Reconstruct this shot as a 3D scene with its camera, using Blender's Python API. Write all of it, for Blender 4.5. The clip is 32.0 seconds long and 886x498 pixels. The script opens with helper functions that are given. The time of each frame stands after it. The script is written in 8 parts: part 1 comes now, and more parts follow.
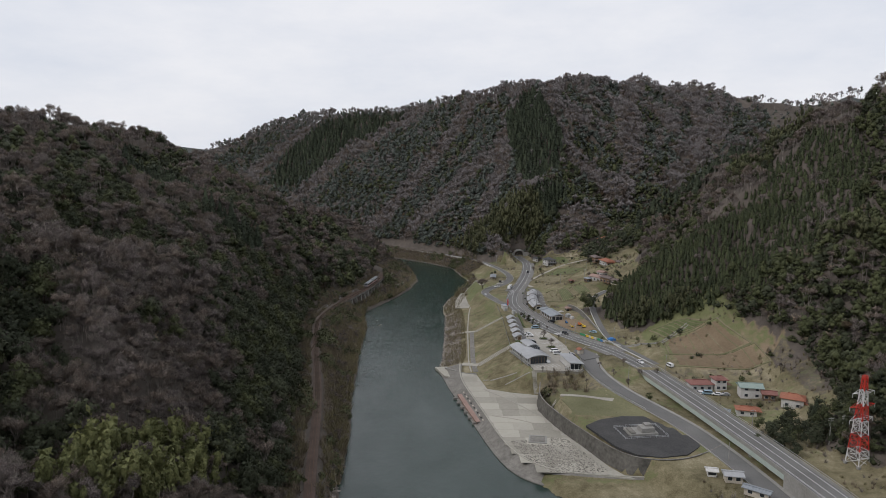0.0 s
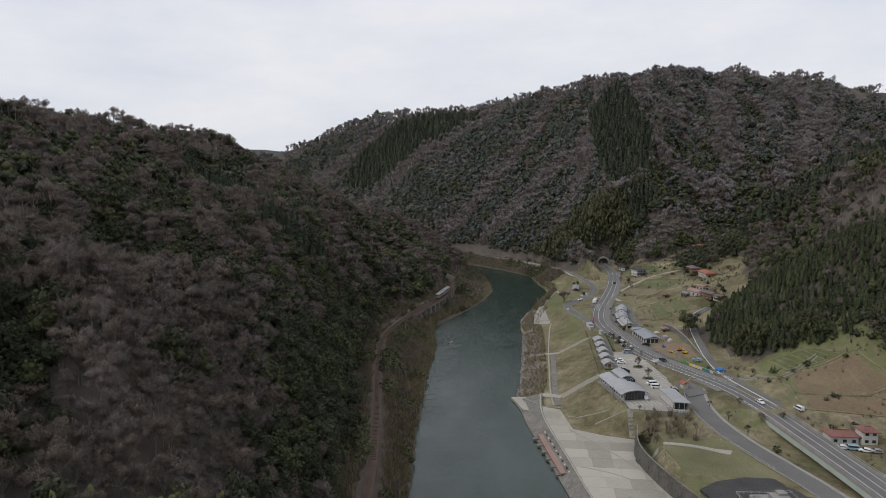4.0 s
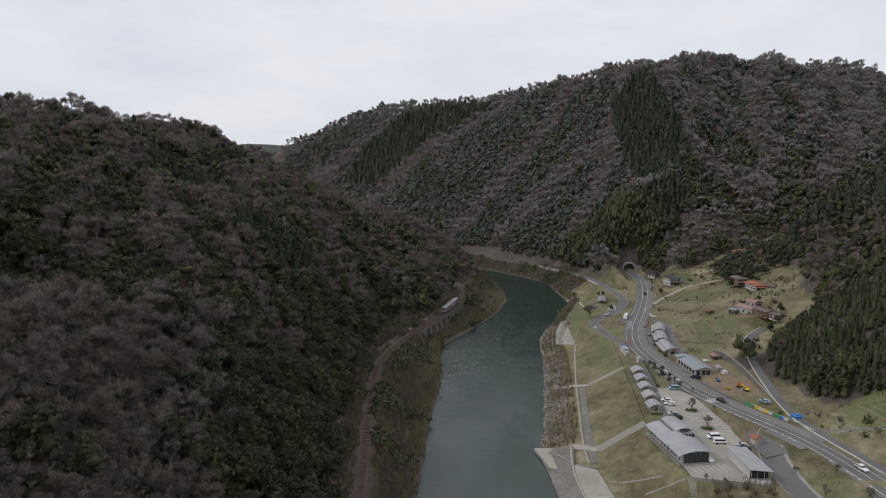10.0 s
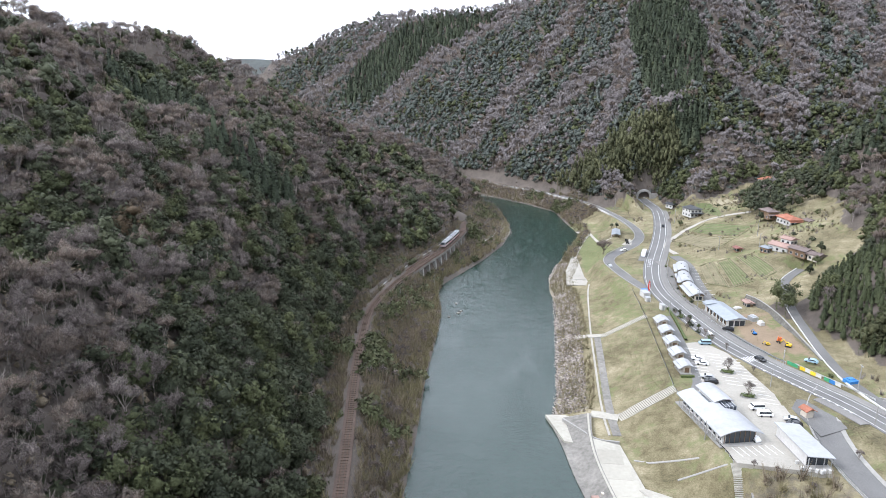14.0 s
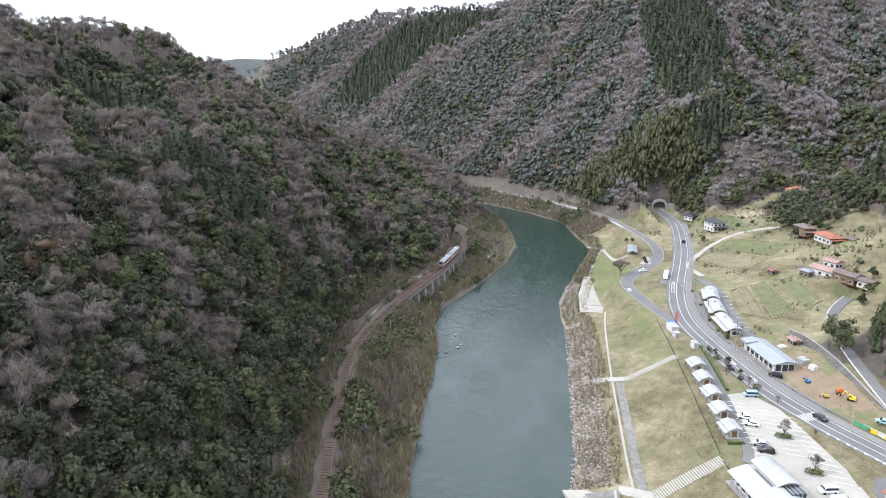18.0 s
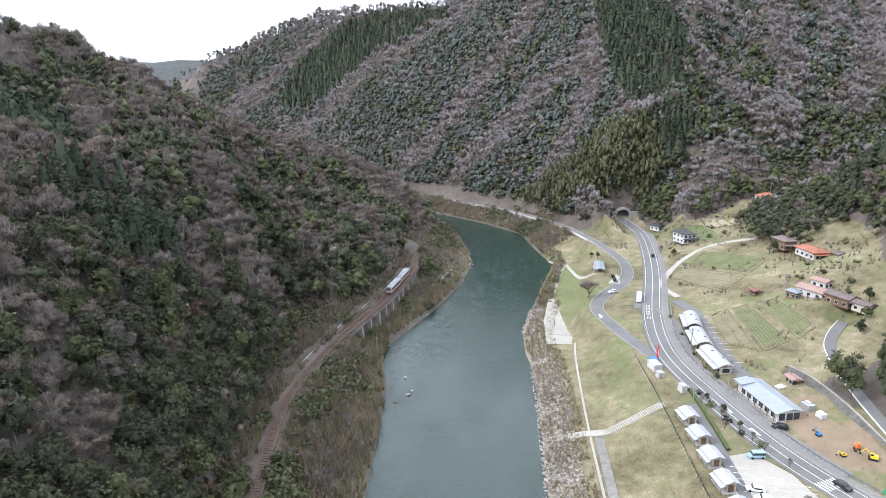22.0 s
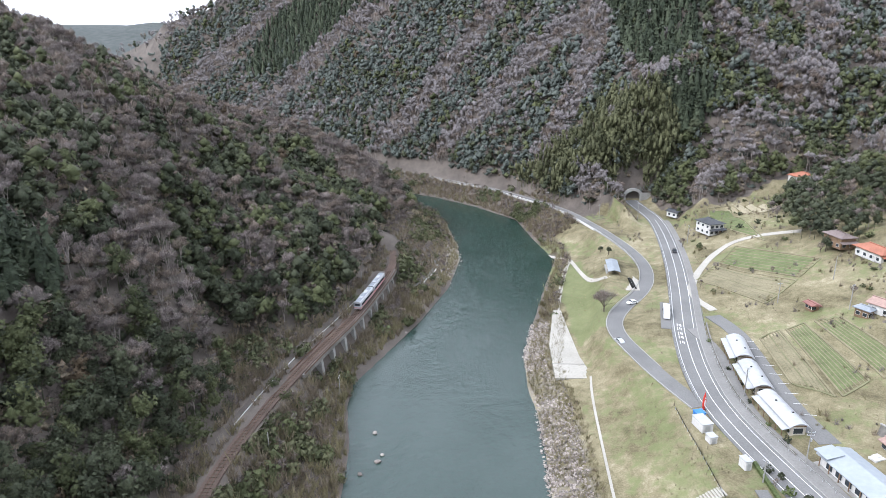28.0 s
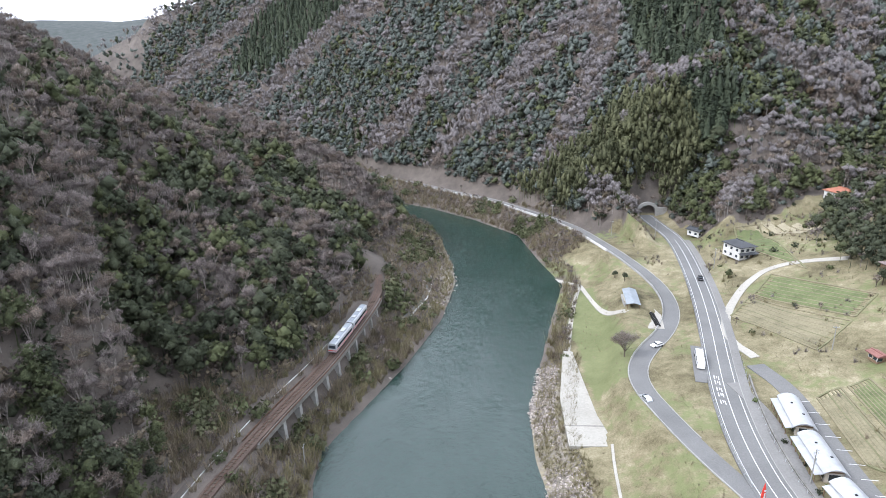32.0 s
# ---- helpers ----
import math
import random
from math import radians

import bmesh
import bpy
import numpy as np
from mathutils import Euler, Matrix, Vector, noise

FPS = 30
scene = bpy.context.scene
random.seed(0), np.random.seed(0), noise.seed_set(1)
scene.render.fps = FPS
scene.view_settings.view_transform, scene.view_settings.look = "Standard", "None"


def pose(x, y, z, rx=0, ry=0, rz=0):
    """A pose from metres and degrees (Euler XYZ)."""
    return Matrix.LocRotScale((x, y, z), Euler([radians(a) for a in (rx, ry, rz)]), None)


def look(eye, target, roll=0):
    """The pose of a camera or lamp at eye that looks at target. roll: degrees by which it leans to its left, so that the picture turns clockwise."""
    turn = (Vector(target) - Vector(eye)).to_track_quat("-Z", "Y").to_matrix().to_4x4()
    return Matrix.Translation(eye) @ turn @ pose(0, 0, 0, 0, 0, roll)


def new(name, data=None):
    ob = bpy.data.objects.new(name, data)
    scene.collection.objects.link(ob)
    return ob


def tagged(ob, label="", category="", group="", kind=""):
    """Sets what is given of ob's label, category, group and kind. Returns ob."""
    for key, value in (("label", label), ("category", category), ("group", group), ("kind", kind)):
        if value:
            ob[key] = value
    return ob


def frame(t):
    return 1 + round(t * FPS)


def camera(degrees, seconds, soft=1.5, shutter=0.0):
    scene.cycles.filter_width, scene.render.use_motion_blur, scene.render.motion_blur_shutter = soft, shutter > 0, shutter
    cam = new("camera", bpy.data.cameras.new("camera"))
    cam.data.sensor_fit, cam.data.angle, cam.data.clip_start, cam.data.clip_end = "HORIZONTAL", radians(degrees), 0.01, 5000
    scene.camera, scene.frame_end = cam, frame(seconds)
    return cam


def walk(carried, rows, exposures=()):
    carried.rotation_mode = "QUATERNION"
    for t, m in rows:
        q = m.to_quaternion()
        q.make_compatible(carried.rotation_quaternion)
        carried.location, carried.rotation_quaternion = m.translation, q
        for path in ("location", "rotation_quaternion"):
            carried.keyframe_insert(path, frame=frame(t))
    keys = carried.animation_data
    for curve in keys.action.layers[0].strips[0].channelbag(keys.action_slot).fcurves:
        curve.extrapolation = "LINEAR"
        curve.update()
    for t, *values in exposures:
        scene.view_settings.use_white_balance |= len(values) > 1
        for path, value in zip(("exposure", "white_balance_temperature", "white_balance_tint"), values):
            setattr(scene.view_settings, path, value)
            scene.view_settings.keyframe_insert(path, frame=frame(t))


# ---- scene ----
cam = camera(67.62, 32.0, soft=0.8)
PATH = [
    (0, (-0.18, 0.27, 109.97), (-0.32, 99.43, 97.04), 0.50),
    (0.5, (-0.10, 5.66, 110.16), (-2.79, 104.83, 97.56), 0.38),
    (1, (-0.09, 11.03, 110.31), (-5.09, 110.10, 97.64), 0.27),
    (1.5, (-0.15, 16.37, 110.43), (-7.25, 115.31, 97.78), 0.15),
    (2, (-0.28, 21.68, 110.52), (-8.77, 120.48, 97.58), 0.03),
    (2.5, (-0.47, 26.97, 110.59), (-10.19, 125.66, 97.73), 0.02),
    (3, (-0.71, 32.24, 110.63), (-11.13, 130.85, 97.72), -0.00),
    (3.5, (-1.01, 37.48, 110.65), (-12.11, 136.04, 97.85), -0.02),
    (4, (-1.35, 42.71, 110.65), (-12.94, 141.19, 97.71), -0.04),
    (4.5, (-1.73, 47.92, 110.63), (-13.57, 146.38, 97.73), -0.04),
    (6.5, (-3.61, 68.60, 110.43), (-16.21, 166.97, 97.61), -0.04),
    (7, (-4.14, 73.73, 110.36), (-16.77, 172.09, 97.49), -0.04),
    (8, (-5.26, 83.98, 110.20), (-18.02, 182.32, 97.33), -0.04),
    (9, (-6.43, 94.18, 110.03), (-19.25, 192.51, 97.13), -0.04),
    (10, (-7.62, 104.36, 109.86), (-20.58, 202.58, 96.24), 0.04),
    (10.5, (-8.21, 109.44, 109.78), (-21.15, 207.39, 94.34), 0.08),
    (11, (-8.81, 114.52, 109.70), (-21.71, 212.20, 92.62), 0.12),
    (11.5, (-9.40, 119.59, 109.63), (-22.22, 216.80, 89.99), 0.17),
    (12, (-9.98, 124.66, 109.55), (-22.83, 221.26, 87.12), 0.21),
    (12.5, (-10.55, 129.73, 109.49), (-23.39, 225.62, 84.19), 0.25),
    (13, (-11.12, 134.80, 109.43), (-24.02, 230.65, 84.03), 0.29),
    (14, (-12.20, 144.93, 109.33), (-24.95, 240.78, 83.83), 0.24),
    (15, (-13.21, 155.06, 109.25), (-26.12, 250.91, 83.83), 0.19),
    (17.5, (-15.40, 180.40, 109.19), (-28.37, 276.23, 83.75), 0.27),
    (18, (-15.76, 185.47, 109.19), (-28.75, 281.30, 83.75), 0.28),
    (18.5, (-16.11, 190.54, 109.20), (-29.18, 286.39, 83.83), 0.29),
    (19, (-16.43, 195.62, 109.22), (-29.20, 291.50, 83.85), 0.31),
    (19.5, (-16.72, 200.70, 109.24), (-29.32, 296.59, 83.82), 0.28),
    (20, (-16.99, 205.78, 109.26), (-28.44, 301.84, 83.93), 0.25),
    (20.5, (-17.24, 210.86, 109.29), (-27.06, 307.08, 83.90), 0.22),
    (21, (-17.46, 215.94, 109.31), (-25.58, 312.33, 83.94), 0.19),
    (21.5, (-17.65, 221.03, 109.34), (-24.53, 317.51, 83.98), 0.11),
    (22, (-17.82, 226.12, 109.37), (-24.01, 322.66, 84.05), 0.04),
    (22.5, (-17.97, 231.20, 109.39), (-23.70, 327.76, 84.01), -0.04),
    (23, (-18.10, 236.29, 109.41), (-23.54, 332.86, 84.00), -0.12),
    (23.5, (-18.21, 241.38, 109.42), (-23.36, 337.98, 84.09), -0.14),
    (24, (-18.29, 246.47, 109.43), (-23.32, 342.90, 83.45), -0.17),
    (24.5, (-18.36, 251.55, 109.43), (-23.25, 347.66, 82.24), -0.20),
    (26.5, (-18.46, 271.88, 109.29), (-22.96, 367.01, 78.79), -0.31),
    (27, (-18.46, 276.96, 109.22), (-22.83, 372.09, 78.72), -0.33),
    (27.5, (-18.44, 282.03, 109.12), (-22.85, 377.16, 78.62), -0.36),
    (28, (-18.42, 287.09, 109.00), (-22.98, 382.22, 78.52), -0.39),
    (29, (-18.37, 297.20, 108.68), (-22.72, 392.35, 78.22), -0.35),
    (30, (-18.32, 307.28, 108.24), (-22.64, 402.40, 77.69), -0.20),
    (31, (-18.30, 317.32, 107.65), (-22.59, 412.46, 77.14), -0.05),
    (32, (-18.33, 327.31, 106.89), (-22.55, 422.46, 76.40), 0.10),
]
# END PATH
EXPOSURES = [(0, -0.2, 6400, 13), (9.6, -0.32, 6400, 13), (10.4, -0.1, 6350, 13), (11.2, 0.33, 6200, 13), (12.0, 0.85, 6050, 13), (12.8, 1.31, 5950, 13), (15, 1.36, 5950, 13), (24, 1.42, 5900, 13), (32, 1.46, 5860, 13)]
walk(cam, [(t, look(eye, target, roll)) for t, eye, target, roll in PATH], EXPOSURES)

# ---- world, sun, exposure ----
world = bpy.data.worlds.new("sky")
scene.world = world
world.use_nodes = True
wn = world.node_tree.nodes
wl = world.node_tree.links
wn.clear()
w_out = wn.new("ShaderNodeOutputWorld")
w_bg = wn.new("ShaderNodeBackground")
w_sky = wn.new("ShaderNodeTexSky")
w_sky.sky_type = 'NISHITA'
w_sky.sun_disc = False
w_sky.sun_elevation = radians(40)
w_sky.sun_rotation = radians(248)
w_sky.air_density = 1.0
w_sky.dust_density = 3.0
# overcast: a veil of bright grey cloud over the clear sky
w_tc = wn.new("ShaderNodeTexCoord")
w_map = wn.new("ShaderNodeMapping")
w_map.inputs["Scale"].default_value = (1.0, 1.0, 3.0)
w_noise = wn.new("ShaderNodeTexNoise")
w_noise.inputs["Scale"].default_value = 2.2
w_noise.inputs["Detail"].default_value = 7.0
w_noise.inputs["Roughness"].default_value = 0.6
w_ramp = wn.new("ShaderNodeValToRGB")
w_ramp.color_ramp.elements[0].position = 0.3
w_ramp.color_ramp.elements[0].color = (7.2, 7.7, 8.4, 1)
w_ramp.color_ramp.elements[1].position = 0.62
w_ramp.color_ramp.elements[1].color = (9.1, 9.25, 9.4, 1)
w_mix = wn.new("ShaderNodeMixRGB")
w_mix.inputs["Fac"].default_value = 0.93
wl.new(w_tc.outputs["Generated"], w_map.inputs["Vector"])
wl.new(w_map.outputs["Vector"], w_noise.inputs["Vector"])
wl.new(w_noise.outputs["Fac"], w_ramp.inputs["Fac"])
wl.new(w_sky.outputs["Color"], w_mix.inputs["Color1"])
wl.new(w_ramp.outputs["Color"], w_mix.inputs["Color2"])
wl.new(w_mix.outputs["Color"], w_bg.inputs["Color"])
w_bg.inputs["Strength"].default_value = 0.11
wl.new(w_bg.outputs["Background"], w_out.inputs["Surface"])

sun = new("sun", bpy.data.lights.new("sun", 'SUN'))
sun.data.energy = 1.3
sun.data.angle = radians(12)
sun.data.color = (1.0, 0.97, 0.92)
sun.matrix_world = look((-330, -130, 300), (0, 0, 0))


# ---- materials ----
def mat_base(name, rough=0.85, metal=0.0, spec=0.3):
    m = bpy.data.materials.new(name)
    m.use_nodes = True
    b = m.node_tree.nodes["Principled BSDF"]
    b.inputs["Roughness"].default_value = rough
    b.inputs["Metallic"].default_value = metal
    b.inputs["Specular IOR Level"].default_value = spec
    return m, m.node_tree.nodes, m.node_tree.links, b


def ramp(nodes, stops):
    r = nodes.new("ShaderNodeValToRGB")
    e = r.color_ramp.elements
    while len(e) < len(stops):
        e.new(0.5)
    for el, (p, c) in zip(e, stops):
        el.position = p
        el.color = (c[0], c[1], c[2], 1)
    return r


def noise_tex(nodes, links, scale, detail=4.0, rough=0.55, coord=None):
    n = nodes.new("ShaderNodeTexNoise")
    n.inputs["Scale"].default_value = scale
    n.inputs["Detail"].default_value = detail
    n.inputs["Roughness"].default_value = rough
    if coord is None:
        g = nodes.new("ShaderNodeNewGeometry")
        coord = g.outputs["Position"]
    links.new(coord, n.inputs["Vector"])
    return n


def surface(name, dark, light, grain=2.0, patch=0.05, rough=0.85, metal=0.0, bump=0.0, spec=0.3, patch_amount=0.5, island=False, obj=False):
    """A surface with fine grain and wide patches between two colours, both in metres of the world."""
    m, n, l, b = mat_base(name, rough, metal, spec)
    a = noise_tex(n, l, grain, 5.0)
    c = noise_tex(n, l, patch, 4.0)
    mix = n.new("ShaderNodeMix")
    mix.inputs["Factor"].default_value = patch_amount
    l.new(a.outputs["Fac"], mix.inputs["A"])
    l.new(c.outputs["Fac"], mix.inputs["B"])
    fac = mix.outputs["Result"]
    if island or obj:
        src = n.new("ShaderNodeNewGeometry").outputs["Random Per Island"] if island else n.new("ShaderNodeObjectInfo").outputs["Random"]
        m2 = n.new("ShaderNodeMix")
        m2.inputs["Factor"].default_value = 0.45
        l.new(fac, m2.inputs["A"])
        l.new(src, m2.inputs["B"])
        fac = m2.outputs["Result"]
    r = ramp(n, [(0.3, dark), (0.7, light)])
    l.new(fac, r.inputs["Fac"])
    l.new(r.outputs["Color"], b.inputs["Base Color"])
    if bump:
        bp = n.new("ShaderNodeBump")
        bp.inputs["Strength"].default_value = bump
        bp.inputs["Distance"].default_value = 0.1
        l.new(a.outputs["Fac"], bp.inputs["Height"])
        l.new(bp.outputs["Normal"], b.inputs["Normal"])
    return m


def leaf_mat(name, dark, light, patch=0.03, rough=0.7, grain=2.2, lace=0.0):
    """Foliage or twigs: noise paints the shade of gaps between clumps into the colour, a tone for each head, wide
    drifts of tone.
    With lace, that share of the surface is open between the twigs."""
    m, n, l, b = mat_base(name, rough, 0.0, 0.2)
    fine = noise_tex(n, l, grain, 4.0, 0.65)
    wide = noise_tex(n, l, patch, 3.0)
    isl = n.new("ShaderNodeNewGeometry").outputs["Random Per Island"]
    sharp = n.new("ShaderNodeMapRange")
    sharp.inputs["From Min"].default_value = 0.36
    sharp.inputs["From Max"].default_value = 0.64
    l.new(fine.outputs["Fac"], sharp.inputs["Value"])
    each = n.new("ShaderNodeAttribute")
    each.attribute_name = "tree_tone"
    tone0 = n.new("ShaderNodeMix")
    tone0.inputs["Factor"].default_value = 0.78
    l.new(isl, tone0.inputs["A"])
    l.new(each.outputs["Fac"], tone0.inputs["B"])
    tone = n.new("ShaderNodeMix")
    tone.inputs["Factor"].default_value = 0.25
    l.new(tone0.outputs["Result"], tone.inputs["A"])
    l.new(wide.outputs["Fac"], tone.inputs["B"])
    mix = n.new("ShaderNodeMix")
    mix.inputs["Factor"].default_value = 0.6
    l.new(sharp.outputs["Result"], mix.inputs["A"])
    l.new(tone.outputs["Result"], mix.inputs["B"])
    r = ramp(n, [(0.12, dark), (0.82, light)])
    l.new(mix.outputs["Result"], r.inputs["Fac"])
    l.new(r.outputs["Color"], b.inputs["Base Color"])
    bp = n.new("ShaderNodeBump")
    bp.inputs["Strength"].default_value = 0.9
    bp.inputs["Distance"].default_value = 0.35
    l.new(fine.outputs["Fac"], bp.inputs["Height"])
    l.new(bp.outputs["Normal"], b.inputs["Normal"])
    if lace:
        twig = noise_tex(n, l, grain * 1.3, 4.0, 0.75)
        cut = n.new("ShaderNodeMapRange")
        cut.inputs["From Min"].default_value = 0.5 + (lace - 0.5) * 0.5 - 0.03
        cut.inputs["From Max"].default_value = 0.5 + (lace - 0.5) * 0.5 + 0.03
        l.new(twig.outputs["Fac"], cut.inputs["Value"])
        l.new(cut.outputs["Result"], b.inputs["Alpha"])
    return m


def ground_mat():
    """Dry grass, with leaf litter where woods grow, bare soil and stony strand, by the cover painted on the sheet."""
    m, n, l, b = mat_base("ground_cover", 0.95)
    fine = noise_tex(n, l, 2.2, 6.0, 0.7)
    wide = noise_tex(n, l, 0.045, 5.0, 0.6)
    mx = n.new("ShaderNodeMix")
    mx.inputs["Factor"].default_value = 0.45
    mid = noise_tex(n, l, 0.28, 5.0, 0.65)
    m0 = n.new("ShaderNodeMix")
    m0.inputs["Factor"].default_value = 0.5
    l.new(fine.outputs["Fac"], m0.inputs["A"])
    l.new(mid.outputs["Fac"], m0.inputs["B"])
    l.new(m0.outputs["Result"], mx.inputs["A"])
    l.new(wide.outputs["Fac"], mx.inputs["B"])
    grass = ramp(n, [(0.37, (0.056, 0.049, 0.026)), (0.45, (0.122, 0.105, 0.058)), (0.53, (0.19, 0.165, 0.099)), (0.62, (0.305, 0.267, 0.18))])
    litter = ramp(n, [(0.32, (0.042, 0.035, 0.03)), (0.66, (0.15, 0.127, 0.108))])
    soil = ramp(n, [(0.3, (0.14, 0.105, 0.07)), (0.7, (0.29, 0.22, 0.15))])
    stone = ramp(n, [(0.3, (0.085, 0.074, 0.06)), (0.5, (0.18, 0.16, 0.13)), (0.7, (0.31, 0.28, 0.235))])
    lush = ramp(n, [(0.3, (0.085, 0.098, 0.038)), (0.7, (0.19, 0.195, 0.095))])
    color = None
    for r in (grass, litter, soil, stone, lush):
        l.new(mx.outputs["Result"], r.inputs["Fac"])
    color = grass.outputs["Color"]
    edge = noise_tex(n, l, 0.35, 4.0)
    canopy = ramp(n, [(0.35, (0.025, 0.034, 0.03)), (0.62, (0.075, 0.08, 0.076))])
    l.new(mx.outputs["Result"], canopy.inputs["Fac"])
    for name, r in (("litter", litter), ("soil", soil), ("stone", stone), ("lush", lush), ("canopy", canopy)):
        at = n.new("ShaderNodeAttribute")
        at.attribute_name = name
        add = n.new("ShaderNodeMath")
        add.operation = 'ADD'
        l.new(at.outputs["Fac"], add.inputs[0])
        l.new(edge.outputs["Fac"], add.inputs[1])
        mr = n.new("ShaderNodeMapRange")
        mr.inputs["From Min"].default_value = 0.85
        mr.inputs["From Max"].default_value = 1.1
        l.new(add.outputs[0], mr.inputs["Value"])
        mc = n.new("ShaderNodeMixRGB")
        l.new(mr.outputs["Result"], mc.inputs["Fac"])
        l.new(color, mc.inputs["Color1"])
        l.new(r.outputs["Color"], mc.inputs["Color2"])
        color = mc.outputs["Color"]
    l.new(color, b.inputs["Base Color"])
    bp = n.new("ShaderNodeBump")
    bp.inputs["Strength"].default_value = 0.5
    bp.inputs["Distance"].default_value = 0.2
    l.new(fine.outputs["Fac"], bp.inputs["Height"])
    l.new(bp.outputs["Normal"], b.inputs["Normal"])
    return m


M_GROUND = ground_mat()
M_GRASS = surface("winter_grass", (0.10, 0.1, 0.05), (0.20, 0.19, 0.11), 1.3, 0.06, 0.95, bump=0.4, patch_amount=0.6)
M_ASPHALT = surface("asphalt", (0.105, 0.103, 0.1), (0.18, 0.176, 0.17), 3.0, 0.08, 0.9, bump=0.1)
M_CONC = surface("concrete", (0.2, 0.195, 0.18), (0.34, 0.33, 0.31), 1.2, 0.12, 0.9, bump=0.1)
M_FOOTWAY = surface("grey_footway", (0.135, 0.13, 0.122), (0.22, 0.212, 0.2), 2.0, 0.12, 0.9, bump=0.1)
M_WHITE = surface("white_paint", (0.48, 0.48, 0.47), (0.66, 0.66, 0.65), 2.0, 0.3, 0.6)
M_RAILBED = surface("rusty_ballast", (0.055, 0.038, 0.030), (0.14, 0.10, 0.08), 4.0, 0.2, 0.95, bump=0.4)
M_BARE = leaf_mat("bare_twigs", (0.064, 0.051, 0.047), (0.222, 0.186, 0.172), grain=3.4, lace=0.55)
M_BARE2 = leaf_mat("bare_twigs_warm", (0.066, 0.05, 0.04), (0.23, 0.182, 0.15), grain=3.4, lace=0.55)
# distance haze put into the colour: paler, flatter twigs for the far mountain
M_BARE_HAZED = leaf_mat("bare_twigs_hazed", (0.152, 0.136, 0.136), (0.258, 0.233, 0.232), grain=3.0, lace=0.5)
M_GREEN = leaf_mat("evergreen_leaves", (0.016, 0.021, 0.013), (0.08, 0.089, 0.05), grain=4.5)
M_GREEN2 = leaf_mat("evergreen_leaves_light", (0.022, 0.028, 0.012), (0.105, 0.116, 0.052), grain=4.5)
# far-slope leaves, lightened and greyed in colour to stand for haze
M_GREEN_HAZED = leaf_mat("evergreen_leaves_hazed", (0.05, 0.06, 0.053), (0.122, 0.138, 0.118), grain=3.6)
M_CEDAR2 = leaf_mat("plantation_leaves", (0.015, 0.022, 0.011), (0.088, 0.102, 0.048), grain=4.0)
M_RUSTLEAF = leaf_mat("withered_leaves", (0.03, 0.022, 0.013), (0.09, 0.064, 0.038))
M_CEDAR = leaf_mat("cedar_leaves", (0.011, 0.018, 0.011), (0.07, 0.084, 0.05), grain=4.0)
M_BAMBOO = leaf_mat("bamboo_leaves", (0.03, 0.035, 0.017), (0.12, 0.122, 0.062))
M_BAMBOO2 = leaf_mat("fresh_bamboo_leaves", (0.05, 0.058, 0.02), (0.2, 0.205, 0.085))
M_TWIG = leaf_mat("pale_branches", (0.09, 0.077, 0.068), (0.28, 0.247, 0.222))
M_BARK = surface("bark", (0.06, 0.045, 0.035), (0.16, 0.13, 0.10), 3.0, 0.3, 0.95, bump=0.5)

# ---- the plan ----
RIVER = [(8, -400, 40), (6, 100, 38), (3, 200, 35.5), (-3, 212, 33), (-7, 230, 29), (-12, 260, 26), (-19, 300, 24), (-24, 340, 21.5), (-24, 365, 24),
         (-24.5, 413, 25.5), (-25.5, 445, 27), (-28, 465, 29), (-29, 480, 28.5), (-25, 501, 25), (-17, 531, 22.5), (-8, 569, 21.5), (-1, 610, 24),
         (-6, 640, 22), (-13, 680, 22), (-28, 710, 15.5), (-53, 737.5, 13), (-88, 760, 13), (-134, 808, 17), (-200, 880, 22), (-300, 950, 22), (-420, 1010, 25), (-600, 1060, 30), (-3000, 1400, 60)]
RAIL = [(-22, 60), (-30, 130), (-41, 193), (-51, 259), (-59, 300), (-69, 346), (-76, 385), (-79, 408), (-78, 428), (-75, 452), (-69, 482), (-62, 509), (-57, 543), (-54.5, 565), (-56, 584), (-62, 605)]
ROAD = [(116, 120, 15), (115, 170, 15), (111, 211, 14.6), (108, 234, 14.3), (106, 251, 14), (102, 279, 13.6), (97, 311, 13.2), (89, 338, 12.9), (77, 358, 12.6),
        (68, 373, 12.5), (60, 391, 12.5), (53, 420, 12.5), (48, 447, 12.5), (49, 469, 12.5), (53, 493, 12.5), (57, 510, 12.5), (64, 538, 12.7), (71, 570, 13), (78, 612, 13.2), (81, 642, 13.5), (79, 660, 13.7), (76, 690, 14)]
SIDE_ROAD = [(44, 449, 12.5), (38, 467, 12.0), (33.5, 487, 11.4), (31.5, 500, 10.8), (33, 512, 10.5), (39, 524, 10.5), (48.5, 537, 11), (55.5, 553, 11), (58.5, 572, 11), (57, 592, 11.2), (51, 618, 11.5), (46, 636, 11.3), (36.5, 671, 10.4), (18.5, 702.5, 9.3), (-1.5, 734.5, 8.3), (-15.5, 749.5, 8), (-30, 762, 7.7), (-45, 778, 7.5), (-62, 793, 7.5), (-100, 822, 7.5), (-170, 890, 8)]
RAMP = [(85, 352, 12.5), (79.5, 344, 12.45), (74.5, 333, 12.4), (72.2, 318, 12.0), (72.8, 300, 11.6), (78, 281, 10.9), (86, 264, 10.2), (94, 246, 9.6), (98.5, 226, 9.4), (102, 200, 9.3), (106, 150, 9.3)]
